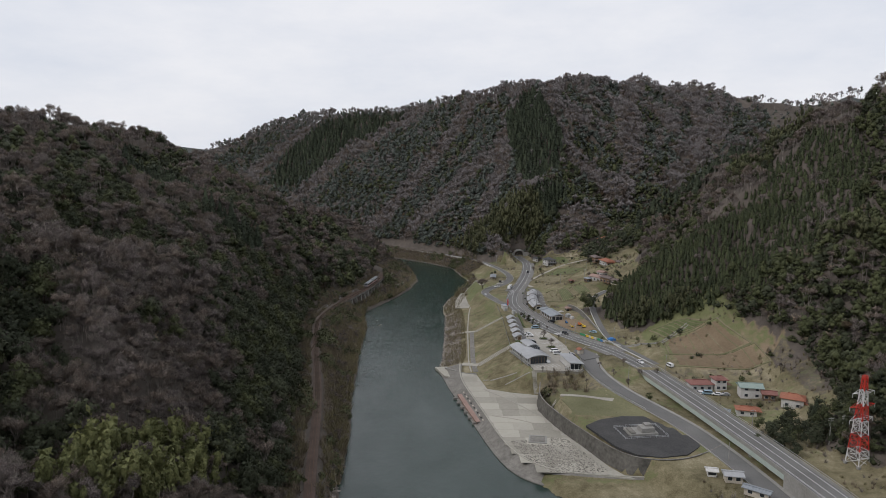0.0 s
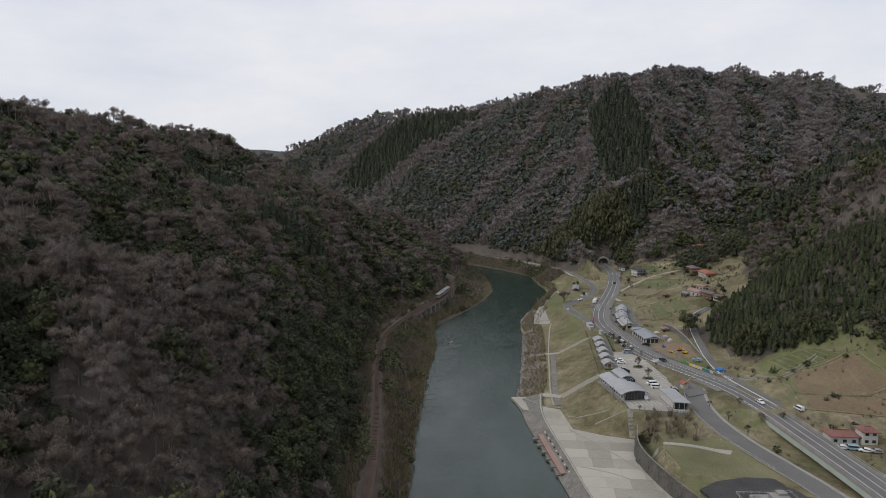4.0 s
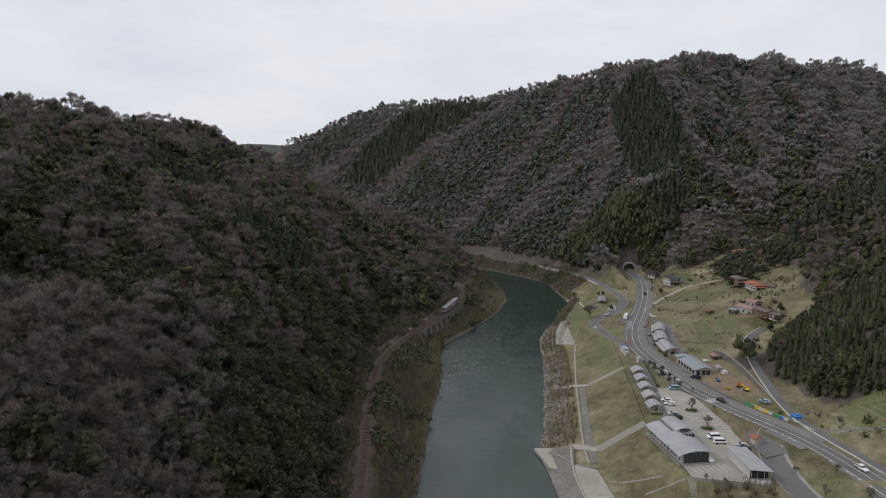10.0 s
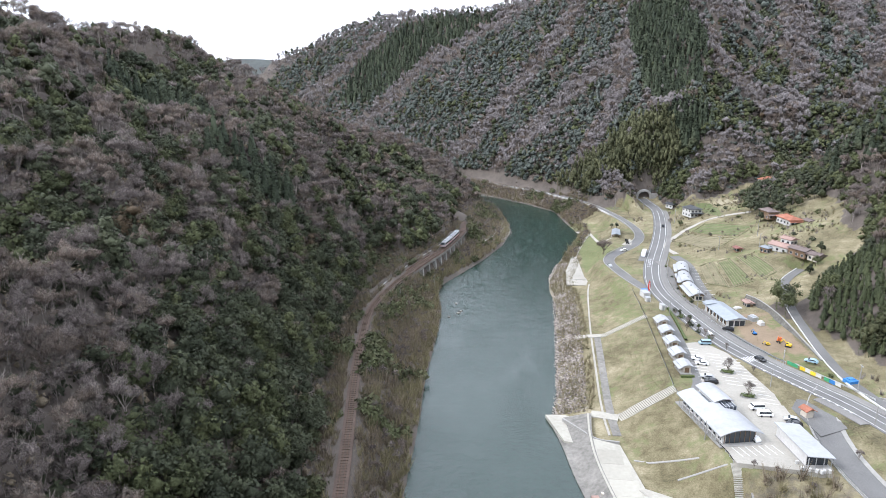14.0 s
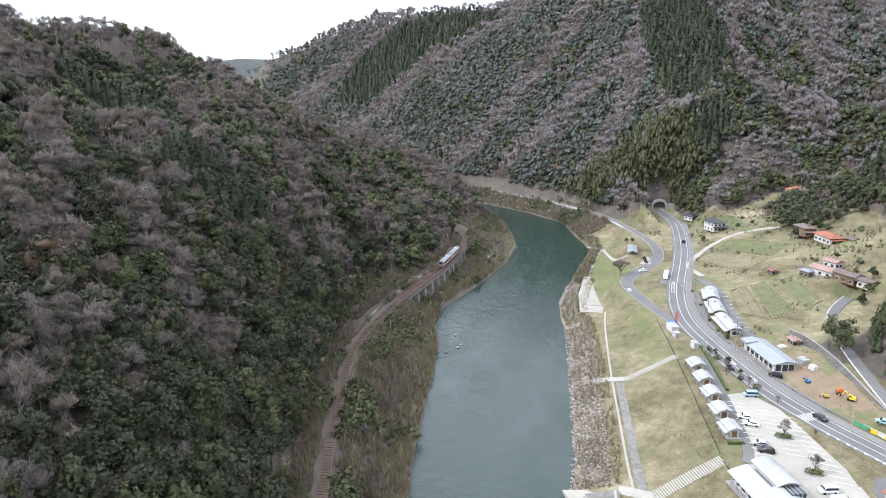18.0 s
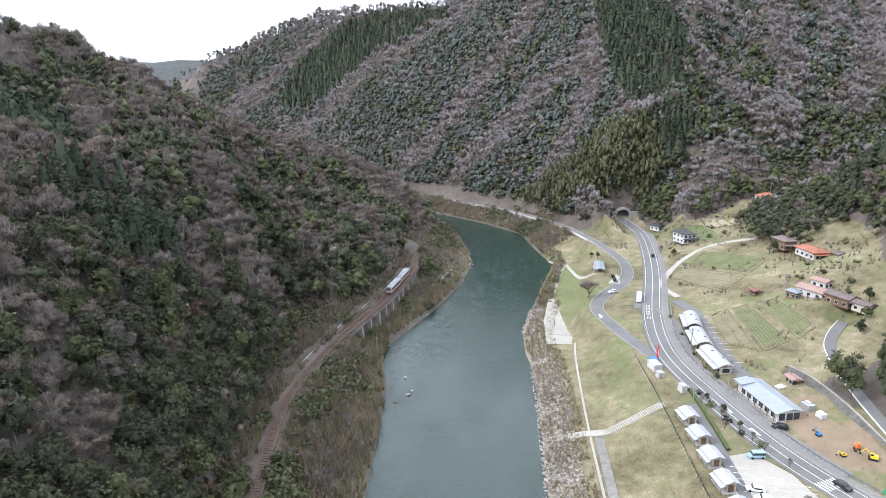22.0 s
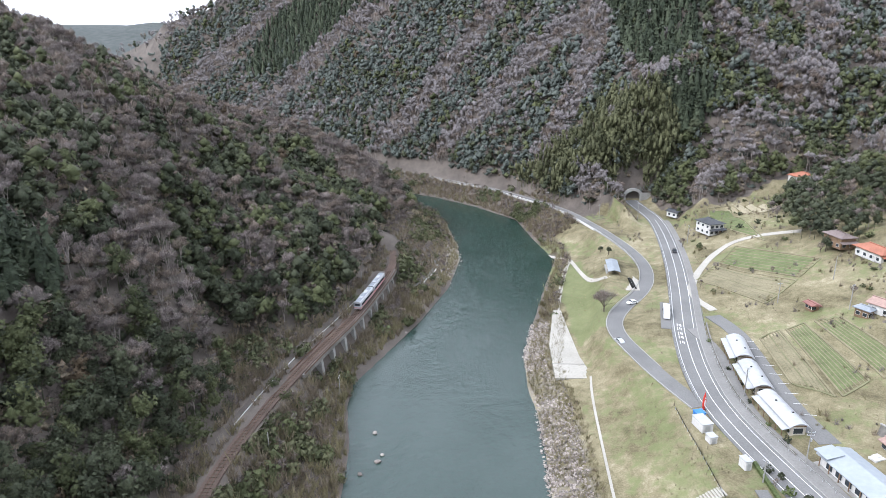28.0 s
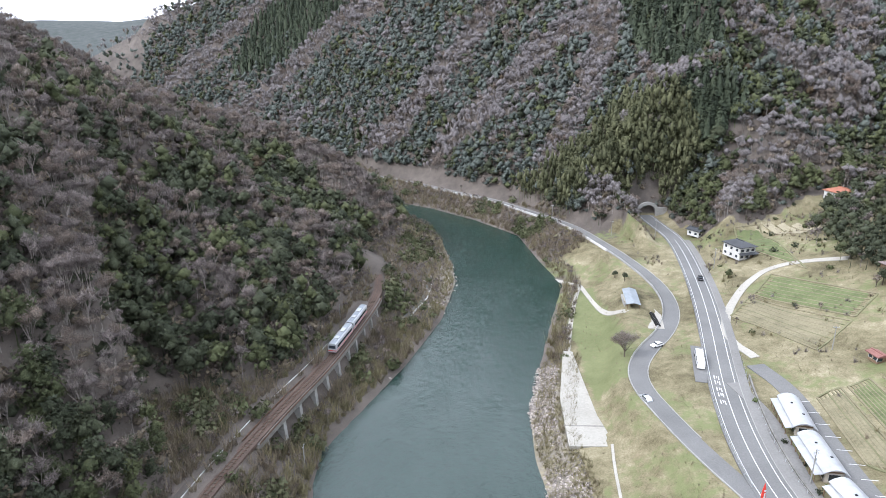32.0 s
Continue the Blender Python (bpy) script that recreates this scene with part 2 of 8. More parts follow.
HILL_ROAD = [(118, 470, 19.5), (108, 458, 18.5), (102, 447, 17.5), (96.5, 420, 16.2), (94, 395, 15.2), (92.5, 377, 14.5), (92.5, 360, 13.5), (96, 344, 13.0), (100, 331, 12.95), (104.5, 314, 13.0)]
LOT_STRIP = [(68, 511, 12.85), (71.5, 497, 12.9), (70.5, 480, 12.85), (68.8, 462, 12.85), (68.4, 445, 12.85), (70, 432, 12.85)]
LANE = [(-64, 300, 11.4), (-74, 346, 11.4), (-81.5, 385, 11.4), (-84.5, 408, 11.4), (-83.5, 428, 11.5), (-80.5, 452, 11.6), (-75, 482, 11.8), (-67.5, 509, 12), (-62, 540, 12), (-59.5, 556, 12)]
LEVEE_Y = [100, 180, 216, 223, 245, 260, 290, 297, 305, 320, 345, 400, 430, 470, 500, 550, 600, 640, 660]
LEVEE_TOE = [82, 76, 70, 64, 53.5, 49.5, 47.5, 48.5, 30, 21, 18, 20.5, 20, 19, 22, 30, 34, 30, 28]
LEVEE_TOP = [100, 96, 72, 65.5, 55, 51, 49, 54, 43, 41, 37, 38, 38, 40, 33, 37, 52, 50, 45]
# crest lines: x, y, height of the ground
CRESTS = [
    # the long hill inside the bend and its nose
    ([(-420, 60, 190), (-340, 200, 165), (-290, 330, 142), (-278, 420, 130), (-285, 520, 126), (-312, 640, 128), (-345, 740, 123), (-300, 785, 110), (-255, 778, 95), (-200, 745, 76), (-120, 690, 56), (-77, 660, 34), (-48, 640, 10)], 0.52),
    ([(-312, 640, 132), (-230, 612, 104), (-155, 597, 74), (-100, 585, 34)], 0.6),
    # near spur
    ([(-330, 130, 150), (-230, 140, 122), (-160, 165, 98), (-124, 205, 78), (-114, 255, 68), (-97, 300, 52), (-86, 345, 26)], 0.6),
    ([(-150, -60, 110), (-100, 40, 75), (-75, 95, 55), (-60, 150, 35)], 0.6),
    ([(-260, 410, 130), (-200, 400, 92), (-150, 395, 62), (-105, 400, 30)], 0.65),
    ([(-245, 540, 115), (-190, 545, 86), (-140, 535, 62), (-95, 530, 30)], 0.65),
    # the mountain across the river
    ([(-640, 1130, 20), (-560, 1120, 52), (-480, 1130, 96), (-400, 1140, 134), (-330, 1150, 160), (-266, 1150, 180), (-110, 1041, 188), (0, 960, 200), (109, 898, 209), (200, 930, 219), (300, 1000, 222), (389, 1059, 220), (520, 1040, 200), (700, 1150, 230)], 0.74),
    ([(-205, 1105, 178), (-262, 1087, 127), (-315, 1068, 82), (-350, 1062, 52), (-385, 1045, 26)], 0.8),
    ([(-45, 985, 192), (-75, 998, 168), (-116, 996, 133), (-152, 1003, 110), (-208, 985, 62), (-237, 982, 40), (-258, 968, 18)], 0.8),
    ([(40, 935, 203), (10, 900, 163), (-18, 880, 124), (-56, 858, 80), (-82, 846, 50), (-104, 834, 24)], 0.85),
    ([(109, 898, 209), (90, 850, 162), (62, 822, 132), (22, 822, 101), (-34, 806, 50), (-58, 792, 24)], 0.85),
    ([(80, 835, 150), (62, 775, 96), (36, 742, 52), (24, 730, 30)], 0.85),
    ([(150, 905, 213), (128, 838, 180), (137, 777, 126), (152, 750, 104), (169, 728, 83), (184, 704, 48)], 0.85),
    ([(128, 838, 170), (104, 760, 100), (92, 728, 70), (90, 708, 36)], 0.85),
    ([(270, 985, 221), (238, 880, 152), (222, 800, 108), (205, 745, 72), (190, 712, 44)], 0.85),
    ([(389, 1059, 220), (340, 900, 150), (296, 805, 108), (245, 735, 74)], 0.75),
    # the hill across the side valley
    ([(700, 500, 300), (480, 470, 262), (340, 440, 198), (285, 460, 156), (240, 530, 112), (200, 588, 72), (168, 632, 40)], 0.75),
    # cedar spur above the road
    ([(600, 260, 230), (400, 300, 175), (280, 350, 122), (190, 390, 78), (135, 408, 45), (100, 420, 19)], 0.62),
    ([(420, 60, 190), (300, 170, 120), (220, 215, 70), (190, 225, 40)], 0.6),
    # distant hills
    ([(-3500, 2600, 190), (-1500, 2900, 175), (-700, 2700, 150), (-200, 2500, 130), (1500, 2400, 200)], 0.25),
    ([(-2500, -900, 200), (0, -1800, 220), (2500, -900, 240)], 0.25),
    ([(1500, -600, 260), (1200, 600, 300), (1400, 1500, 300)], 0.4),
    ([(-1500, -500, 260), (-1100, 200, 230), (-1000, 500, 150)], 0.4),
]
WORLD_X = np.concatenate([-np.geomspace(4500, 430, 26), np.arange(-420, 421, 3.0), np.geomspace(430, 4500, 26)])
WORLD_Y = np.concatenate([-np.geomspace(4000, 60, 24), np.arange(-45, 60, 15.0), np.arange(60, 1100, 3.0), np.geomspace(1105, 4800, 34)])


def near_line(x, y, line):
    """Distance to a polyline, the side (1: left of its way), and its further columns at the nearest place."""
    line = np.array(line, float)
    best = np.full(x.shape, 1e12)
    side = np.zeros(x.shape)
    rest = np.zeros(x.shape + (line.shape[1] - 2,))
    for a, b in zip(line[:-1], line[1:]):
        dx, dy = b[0] - a[0], b[1] - a[1]
        s = np.clip(((x - a[0]) * dx + (y - a[1]) * dy) / (dx * dx + dy * dy), 0, 1)
        qx, qy = x - a[0] - s * dx, y - a[1] - s * dy
        d = qx * qx + qy * qy
        m = d < best
        best[m] = d[m]
        side[m] = np.sign(dx * qy - dy * qx)[m]
        for k in range(line.shape[1] - 2):
            rest[..., k][m] = (a[2 + k] + s * (b[2 + k] - a[2 + k]))[m]
    return np.sqrt(best), side, rest


def smooth(a, lo, hi):
    t = np.clip((a - lo) / (hi - lo), 0, 1)
    return t * t * (3 - 2 * t)


def waves(x, y, size, seed, octaves=4):
    """Smooth random field, about -1 to 1, with features of that size."""
    r = np.random.RandomState(seed)
    out = np.zeros(np.shape(x))
    amp, total = 1.0, 0.0
    for o in range(octaves):
        for k in range(5):
            a = r.uniform(0, 2 * math.pi)
            f = 2 * math.pi / (size * r.uniform(0.7, 1.4)) * 2 ** o
            out += amp * np.sin((x * math.cos(a) + y * math.sin(a)) * f + r.uniform(0, 6.3))
        total += amp * 2.2
        amp *= 0.5
    return out / total


def xs_at(y, line):
    line = np.array(line, float)
    return np.interp(y, line[:, 1], line[:, 0])


def hills(x, y):
    h = np.full(x.shape, -40.0)
    acc = np.zeros(x.shape)
    K = 7.0
    for line, slope in CRESTS:
        d, _, z = near_line(x, y, line)
        v = z[..., 0] - slope * (np.sqrt(d * d + 144) - 12)
        acc += np.exp(np.clip(v, -60, 600) / K)
    return np.maximum(h, K * np.log(acc + 1e-9))


CLEARED = [
    [(60, 430), (82, 430), (100, 447), (104, 460), (118, 470), (128, 486), (142, 492), (153, 514), (160, 532), (142, 546), (122, 548), (116, 556), (124, 584), (134, 606), (146, 622), (162, 630), (164, 644), (146, 650), (132, 643), (113, 635), (93, 638), (86, 648), (70, 640), (55, 560), (50, 500)],
    [(85, 235), (152, 235), (163, 282), (158, 312), (145, 338), (130, 350), (112, 362), (85, 362)],
    [(20, 590), (90, 590), (90, 640), (72, 652), (40, 655), (20, 650)]]


def in_polygon(x, y, poly):
    hit_ = np.zeros(np.shape(x), bool)
    for (ax, ay), (bx, by) in zip(poly, poly[1:] + poly[:1]):
        if ay != by:
            hit_ ^= ((ay > y) != (by > y)) & (x < (bx - ax) * (y - ay) / (by - ay) + ax)
    return hit_


def cleared(x, y, z):
    """Fields and farmyards, where no woods grow."""
    out = np.zeros(np.shape(x), bool)
    for poly in CLEARED:
        out |= in_polygon(x, y, poly)
    return out


def ground(x, y):
    """Height of the ground, the distance from the water, and whether the hillside rules there."""
    d, side, hw = near_line(x, y, RIVER)
    d = d - hw[..., 0]
    natural = np.interp(d, [-30, -4, 0, 4, 10, 20, 30, 60, 5000], [-4, -1.5, 0, 1.4, 4, 10, 12, 14, 20])
    left = side > 0
    # railway side
    xr = xs_at(y, RAIL)
    # shore of the left bank
    river = np.array(RIVER)
    shore_l = np.interp(y, river[:18, 1], river[:18, 0] - river[:18, 2])
    shore_r = np.interp(y, river[:18, 1], river[:18, 0] + river[:18, 2])
    t = (shore_l - x) / np.maximum(shore_l - xr, 6)
    bench = np.interp(t, [-1, -0.1, 0, 0.12, 0.5, 0.78, 0.9, 3], [-3, -1.2, 0, 1.4, 4.5, 9.5, 11, 11])
    via = smooth(y, 462, 476) * (1 - smooth(y, 560, 572))
    bench_v = np.interp(t, [-1, -0.1, 0, 0.12, 0.6, 1.0, 1.25, 3], [-3, -1.2, 0, 1.2, 2.5, 4.5, 10.8, 11])
    bench = bench * (1 - via) + bench_v * via
    south = 1 - smooth(y, 585, 610)
    lfloor = np.where(left, bench * south + natural * (1 - south), natural)
    beyond = np.maximum(0, (xr - 8) - x)
    cap_l = bench + 1.0 * beyond
    cap_n = np.interp(d, [-40, -3, 0, 8, 16, 26, 600], [-4, -1.5, 0.0, 3, 6, 14, 520])
    cap = np.where(left, cap_l * south + cap_n * (1 - south), 1e4)
    # levee side
    toe = np.interp(y, LEVEE_Y, LEVEE_TOE)
    top = np.interp(y, LEVEE_Y, LEVEE_TOP)
    high = np.interp(y, [100, 216, 290, 297, 308, 520, 600], [9, 9, 9, 9.5, 12.5, 12.3, 11])
    rise = np.interp(y, [100, 300, 380, 430, 470, 720], [0.10, 0.08, 0.05, 0.10, 0.14, 0.14])
    valley = high + rise * np.maximum(0, x - np.interp(y, [100, 290, 310], [98, 98, 64])) + 0.22 * np.maximum(0, x - 92) * smooth(y, 430, 480)
    low = np.interp(x - shore_r, [-20, -3, 0, 3, 10, 14, 18], [-3, -1.5, 0, 0.9, 2.6, 3.2, 3.4])
    low = np.where(y < 345, np.interp(x - shore_r, [-6, 0, 6, 9, 14, 16], [-2.5, -1.5, -0.8, 2.2, 2.6, 2.9]), low)
    lev = low + (valley - low) * np.clip((x - toe) / np.maximum(top - toe, 0.6), 0, 1)
    east = (~left) & (y < 660)
    wide = smooth(y, 600, 655)
    rfloor = lev * (1 - wide) + np.minimum(natural, 12 + rise * np.maximum(0, x - 64) + 0.22 * np.maximum(0, x - 92)) * wide
    floor = np.where(left, lfloor, np.where(y < 660, rfloor, natural))
    # hills
    h = hills(x, y)
    h = h + (waves(x, y, 75, 3, 4) - 0.6 * np.abs(waves(x, y, 60, 8, 2)) + 0.2) * np.clip((h - 14) * 0.2, 0, 9.0)
    # far bank: the mountain starts behind the road
    ds, _, sz = near_line(x, y, SIDE_ROAD)
    far = (~left) & (y > 640)
    north = far & (d > ds)
    behind = smooth(d, 14, 26)
    cap = np.where(far, natural * (1 - behind) + np.minimum(sz[..., 0] + 1.1 * np.maximum(0, ds - 6), 10 + 1.15 * np.maximum(0, d - 15)) * behind, cap)
    dr, _, rz = near_line(x, y, ROAD)
    cap = np.where((~left) & (x < 140), np.minimum(cap, 13.5 + 0.9 * np.maximum(0, dr - 9) + 2.5 * np.maximum(0, y - 686)), cap)
    hc = np.minimum(h, cap)
    cap2 = np.where((~left) & (y < 660) & (x < top + 12), floor, 1e4)
    hc = np.minimum(hc, cap2)
    wild = (hc > floor + 1.0) & (d > 1) & ~cleared(x, y, np.maximum(floor, hc))
    z = np.maximum(floor, hc)
    # roads press the ground flat
    extra = []
    for line, half in ((RAMP, 5.4), (HILL_ROAD, 3.4), (LANE, 3.2), (LOT_STRIP, 5.5)):
        de, _, ze = near_line(x, y, line)
        extra.append((de, ze[..., 0], half, 4.5))
    for dist, zz, half, soft in extra + [(dr, rz[..., 0], 6.5, 8), (ds, sz[..., 0], 4.6, 7)]:
        if half > 6:
            w = (1 - smooth(dist, half, half + soft)) * smooth(y, 303, 310) * (1 - smooth(y, 684, 687))
        else:
            w = 1 - smooth(dist, half, half + soft)
        z = z * (1 - w) + (zz - 0.12) * w
    return z, d, wild, left


def height(x, y):
    """Height of the finished sheet."""
    i = min(max(int(np.searchsorted(WORLD_X, x)) - 1, 0), len(WORLD_X) - 2)
    j = min(max(int(np.searchsorted(WORLD_Y, y)) - 1, 0), len(WORLD_Y) - 2)
    u = (x - WORLD_X[i]) / (WORLD_X[i + 1] - WORLD_X[i])
    v = (y - WORLD_Y[j]) / (WORLD_Y[j + 1] - WORLD_Y[j])
    return float((GZ[j, i] * (1 - u) + GZ[j, i + 1] * u) * (1 - v) + (GZ[j + 1, i] * (1 - u) + GZ[j + 1, i + 1] * u) * v)


def mesh_from(name, verts, faces, mats, idx=None, smooth_shade=False):
    """One mesh object out of arrays of corners and triangles."""
    me = bpy.data.meshes.new(name)
    verts = np.asarray(verts, np.float32)
    faces = np.asarray(faces, np.int32)
    k = faces.shape[1]
    me.vertices.add(len(verts))
    me.vertices.foreach_set("co", verts.ravel())
    me.loops.add(faces.size)
    me.loops.foreach_set("vertex_index", faces.ravel())
    me.polygons.add(len(faces))
    me.polygons.foreach_set("loop_start", np.arange(0, faces.size, k, dtype=np.int32))
    for m in mats:
        me.materials.append(m)
    if idx is not None:
        me.polygons.foreach_set("material_index", np.asarray(idx, np.int32))
    me.polygons.foreach_set("use_smooth", np.full(len(faces), smooth_shade))
    me.update(calc_edges=True)
    return me


# ---- ground ----
GX, GY = np.meshgrid(WORLD_X, WORLD_Y)
GZ, GD, GW, GL = ground(GX, GY)
nx, ny = len(WORLD_X), len(WORLD_Y)
ii = np.arange(nx * ny).reshape(ny, nx)
quads = np.stack([ii[:-1, :-1], ii[:-1, 1:], ii[1:, 1:], ii[1:, :-1]], -1).reshape(-1, 4)
ground_me = mesh_from("ground", np.stack([GX.ravel(), GY.ravel(), GZ.ravel()], 1), quads, [M_GROUND], None, True)
litter = GW.astype(float)
bank = GL & (GD > -6) & (GY < 640)
litter[bank] = np.maximum(litter[bank], 0.8)
far_bank = (~GL) & (GY > 645) & (GD > -6) & (GD < 40) & (GX < 60)
litter[far_bank] = np.maximum(litter[far_bank], 0.95)
scrubby = (GX > 44) & (GX < 76) & (GY > 284) & (GY < 304)
litter[scrubby] = np.maximum(litter[scrubby], 0.4)
stone = np.zeros(GX.shape)
stone[(GD > -3) & (GD < 11) & (GX > -20) & (GX < 25) & (GY > 345) & (GY < 530) & ~GL] = 0.5
litter[(GD > -3) & (GD < 9) & (~GL) & (GY > 530) & (GY < 660)] = 0.7
stone[(GD > -3) & (GD < 9) & (GX < -5) & (GY > 585) & (GY < 660) & GL] = 1.0
soil = np.zeros(GX.shape)
soil[(np.abs(GX - 80) < 8.5) & (np.abs(GY - 392) < 26) & ~GW] = 0.8
soil[(GX > 118) & (GX < 165) & (GY > 300) & (GY < 340) & ~GW] = 0.7
lush = np.zeros(GX.shape)
valley_grass = ~GL & ~GW & (GX > 12) & (GX < 170) & (GY > 210) & (GY < 670)
lush[valley_grass] = np.clip(0.3 + 0.34 * waves(GX, GY, 34, 91, 3), 0, 0.52)[valley_grass]
lush[(GX > 20) & (GX < 37) & (GY > 420) & (GY < 472) & ~GL] = 0.42
lush[(GX > 20) & (GX < 34) & (GY > 505) & (GY < 598) & ~GL] = 0.72
band = (GX - np.interp(GY, LEVEE_Y, LEVEE_TOE)) / np.maximum(np.interp(GY, LEVEE_Y, LEVEE_TOP) - np.interp(GY, LEVEE_Y, LEVEE_TOE), 1)
lush[(band > 0.45) & (band < 0.85) & (GY > 416) & (GY < 470) & ~GL] = 0.54
lush[(band > 0.1) & (band < 0.9) & (GY > 350) & (GY < 408) & ~GL] = 0.36
soil[(band > 0.05) & (band < 0.4) & (GY > 414) & (GY < 475) & ~GL] = 0.3
lush[(GX > 110) & (GX < 165) & (GY > 340) & (GY < 362) & ~GL] = 0.7
lush[(GX > 112) & (GX < 132) & (GY > 322) & (GY < 345) & ~GL] = 0.62
lush[(GX > 136) & (GX < 152) & (GY > 322) & (GY < 345) & ~GL] = 0.6
litter[(GX > 150) & (GX < 185) & (GY > 255) & (GY < 345) & ~GL & ~GW] = 0.55
litter[(GX > 104) & (GX < 150) & (GY > 286) & (GY < 304) & ~GL & ~GW] = 0.42
canopy = ((GY > 1250) | (np.abs(GX) > 650)).astype(float)
for key, vals in (("canopy", canopy), ("litter", litter), ("soil", soil), ("stone", stone), ("lush", lush)):
    at = ground_me.attributes.new(key, 'FLOAT', 'POINT')
    at.data.foreach_set("value", vals.ravel().astype(np.float32))
ground_ob = tagged(new("ground", ground_me), "valley ground of dry winter grass and leaf litter", "ground", kind="structure")

wm, n, l, b = mat_base("river_water", 0.12, 0.0, 0.5)
b.inputs["Base Color"].default_value = (0.016, 0.034, 0.027, 1)
M_WATER = wm
wg = n.new("ShaderNodeNewGeometry")
wmap = n.new("ShaderNodeMapping")
wmap.inputs["Scale"].default_value = (1.0, 0.45, 1.0)
l.new(wg.outputs["Position"], wmap.inputs["Vector"])
w1 = noise_tex(n, l, 0.4, 6.0, 0.66, wmap.outputs["Vector"])
w2 = noise_tex(n, l, 0.045, 4.0, 0.6, wmap.outputs["Vector"])
w2r = n.new("ShaderNodeMapRange")
w2r.inputs["From Min"].default_value = 0.35
w2r.inputs["From Max"].default_value = 0.65
w2r.inputs["To Min"].default_value = 0.45
l.new(w2.outputs["Fac"], w2r.inputs["Value"])
w3 = n.new("ShaderNodeMath")
w3.operation = 'MULTIPLY'
l.new(w1.outputs["Fac"], w3.inputs[0])
l.new(w2r.outputs["Result"], w3.inputs[1])
wb = n.new("ShaderNodeBump")
wb.inputs["Strength"].default_value = 0.9
wb.inputs["Distance"].default_value = 0.55
l.new(w3.outputs[0], wb.inputs["Height"])
l.new(wb.outputs["Normal"], b.inputs["Normal"])
# gusts roughen the surface in streaks
w4 = noise_tex(n, l, 0.12, 6.0, 0.7, wmap.outputs["Vector"])
w5 = n.new("ShaderNodeMapRange")
w5.inputs["From Min"].default_value = 0.38
w5.inputs["From Max"].default_value = 0.62
w5.inputs["To Min"].default_value = 0.08
w5.inputs["To Max"].default_value = 0.25
l.new(w4.outputs["Fac"], w5.inputs["Value"])
l.new(w5.outputs["Result"], b.inputs["Roughness"])
tagged(new("water", mesh_from("water", [(-4500, -4000, 0), (600, -4000, 0), (600, 4800, 0), (-4500, 4800, 0)], [(0, 1, 2, 3)], [M_WATER])), "dark green river with rippled surface", "river", kind="structure")

# ---- woods ----
RNG = np.random.RandomState(11)


def ico_arrays():
    bm = bmesh.new()
    bmesh.ops.create_icosphere(bm, subdivisions=1, radius=1.0)
    v = np.array([q.co[:] for q in bm.verts])
    f = np.array([[q.index for q in p.verts] for p in bm.faces])
    bm.free()
    return v, f


ICO_V, ICO_F = ico_arrays()


def rand_dirs(n, r):
    d = r.normal(size=(n, 3))
    return d / np.linalg.norm(d, axis=1)[:, None]


def cards(centres, normals, size, r):
    """Small ragged leaf clumps: one triangle each, lying about square to its normal."""
    n = len(centres)
    a = np.cross(normals, rand_dirs(n, r))
    a /= np.linalg.norm(a, axis=1)[:, None] + 1e-9
    b = np.cross(normals, a)
    s = size * r.uniform(0.6, 1.5, (n, 1))
    tilt = normals * r.uniform(-0.5, 0.5, (n, 1)) * s
    v = np.stack([centres + a * s, centres - a * s * 0.6 + b * s * 0.8 + tilt, centres - a * s * 0.5 - b * s * 0.9], 1).reshape(-1, 3)
    return v, np.arange(3 * n).reshape(-1, 3)


def slivers(p, q, width, r):
    """Thin twigs from p to q: one triangle each."""
    n = len(p)
    d = q - p
    side = np.cross(d, rand_dirs(n, r))
    side /= np.linalg.norm(side, axis=1)[:, None] + 1e-9
    w = width * r.uniform(0.7, 1.3, (n, 1)) * 0.5
    v = np.stack([p + side * w, p - side * w, q], 1).reshape(-1, 3)
    return v, np.arange(3 * n).reshape(-1, 3)


def stem(h, r0, lean=(0, 0)):
    a = np.array([0, 2.1, 4.2])
    low = np.stack([np.cos(a) * r0, np.sin(a) * r0, np.full(3, -1.5)], 1)
    top = np.array([[lean[0], lean[1], h]])
    return np.concatenate([low, top]), np.array([[0, 1, 3], [1, 2, 3], [2, 0, 3]])


def join(parts):
    v, f, o = [], [], 0
    for a, b in parts:
        v.append(a)
        f.append(b + o)
        o += len(a)
    return np.concatenate(v), np.concatenate(f)


OCT_V = np.array([(1, 0, 0), (0, 1, 0), (-1, 0, 0), (0, -1, 0), (0, 0, 1), (0, 0, -1)], float)
OCT_F = np.array([(0, 1, 4), (1, 2, 4), (2, 3, 4), (3, 0, 4), (1, 0, 5), (2, 1, 5), (3, 2, 5), (0, 3, 5)])


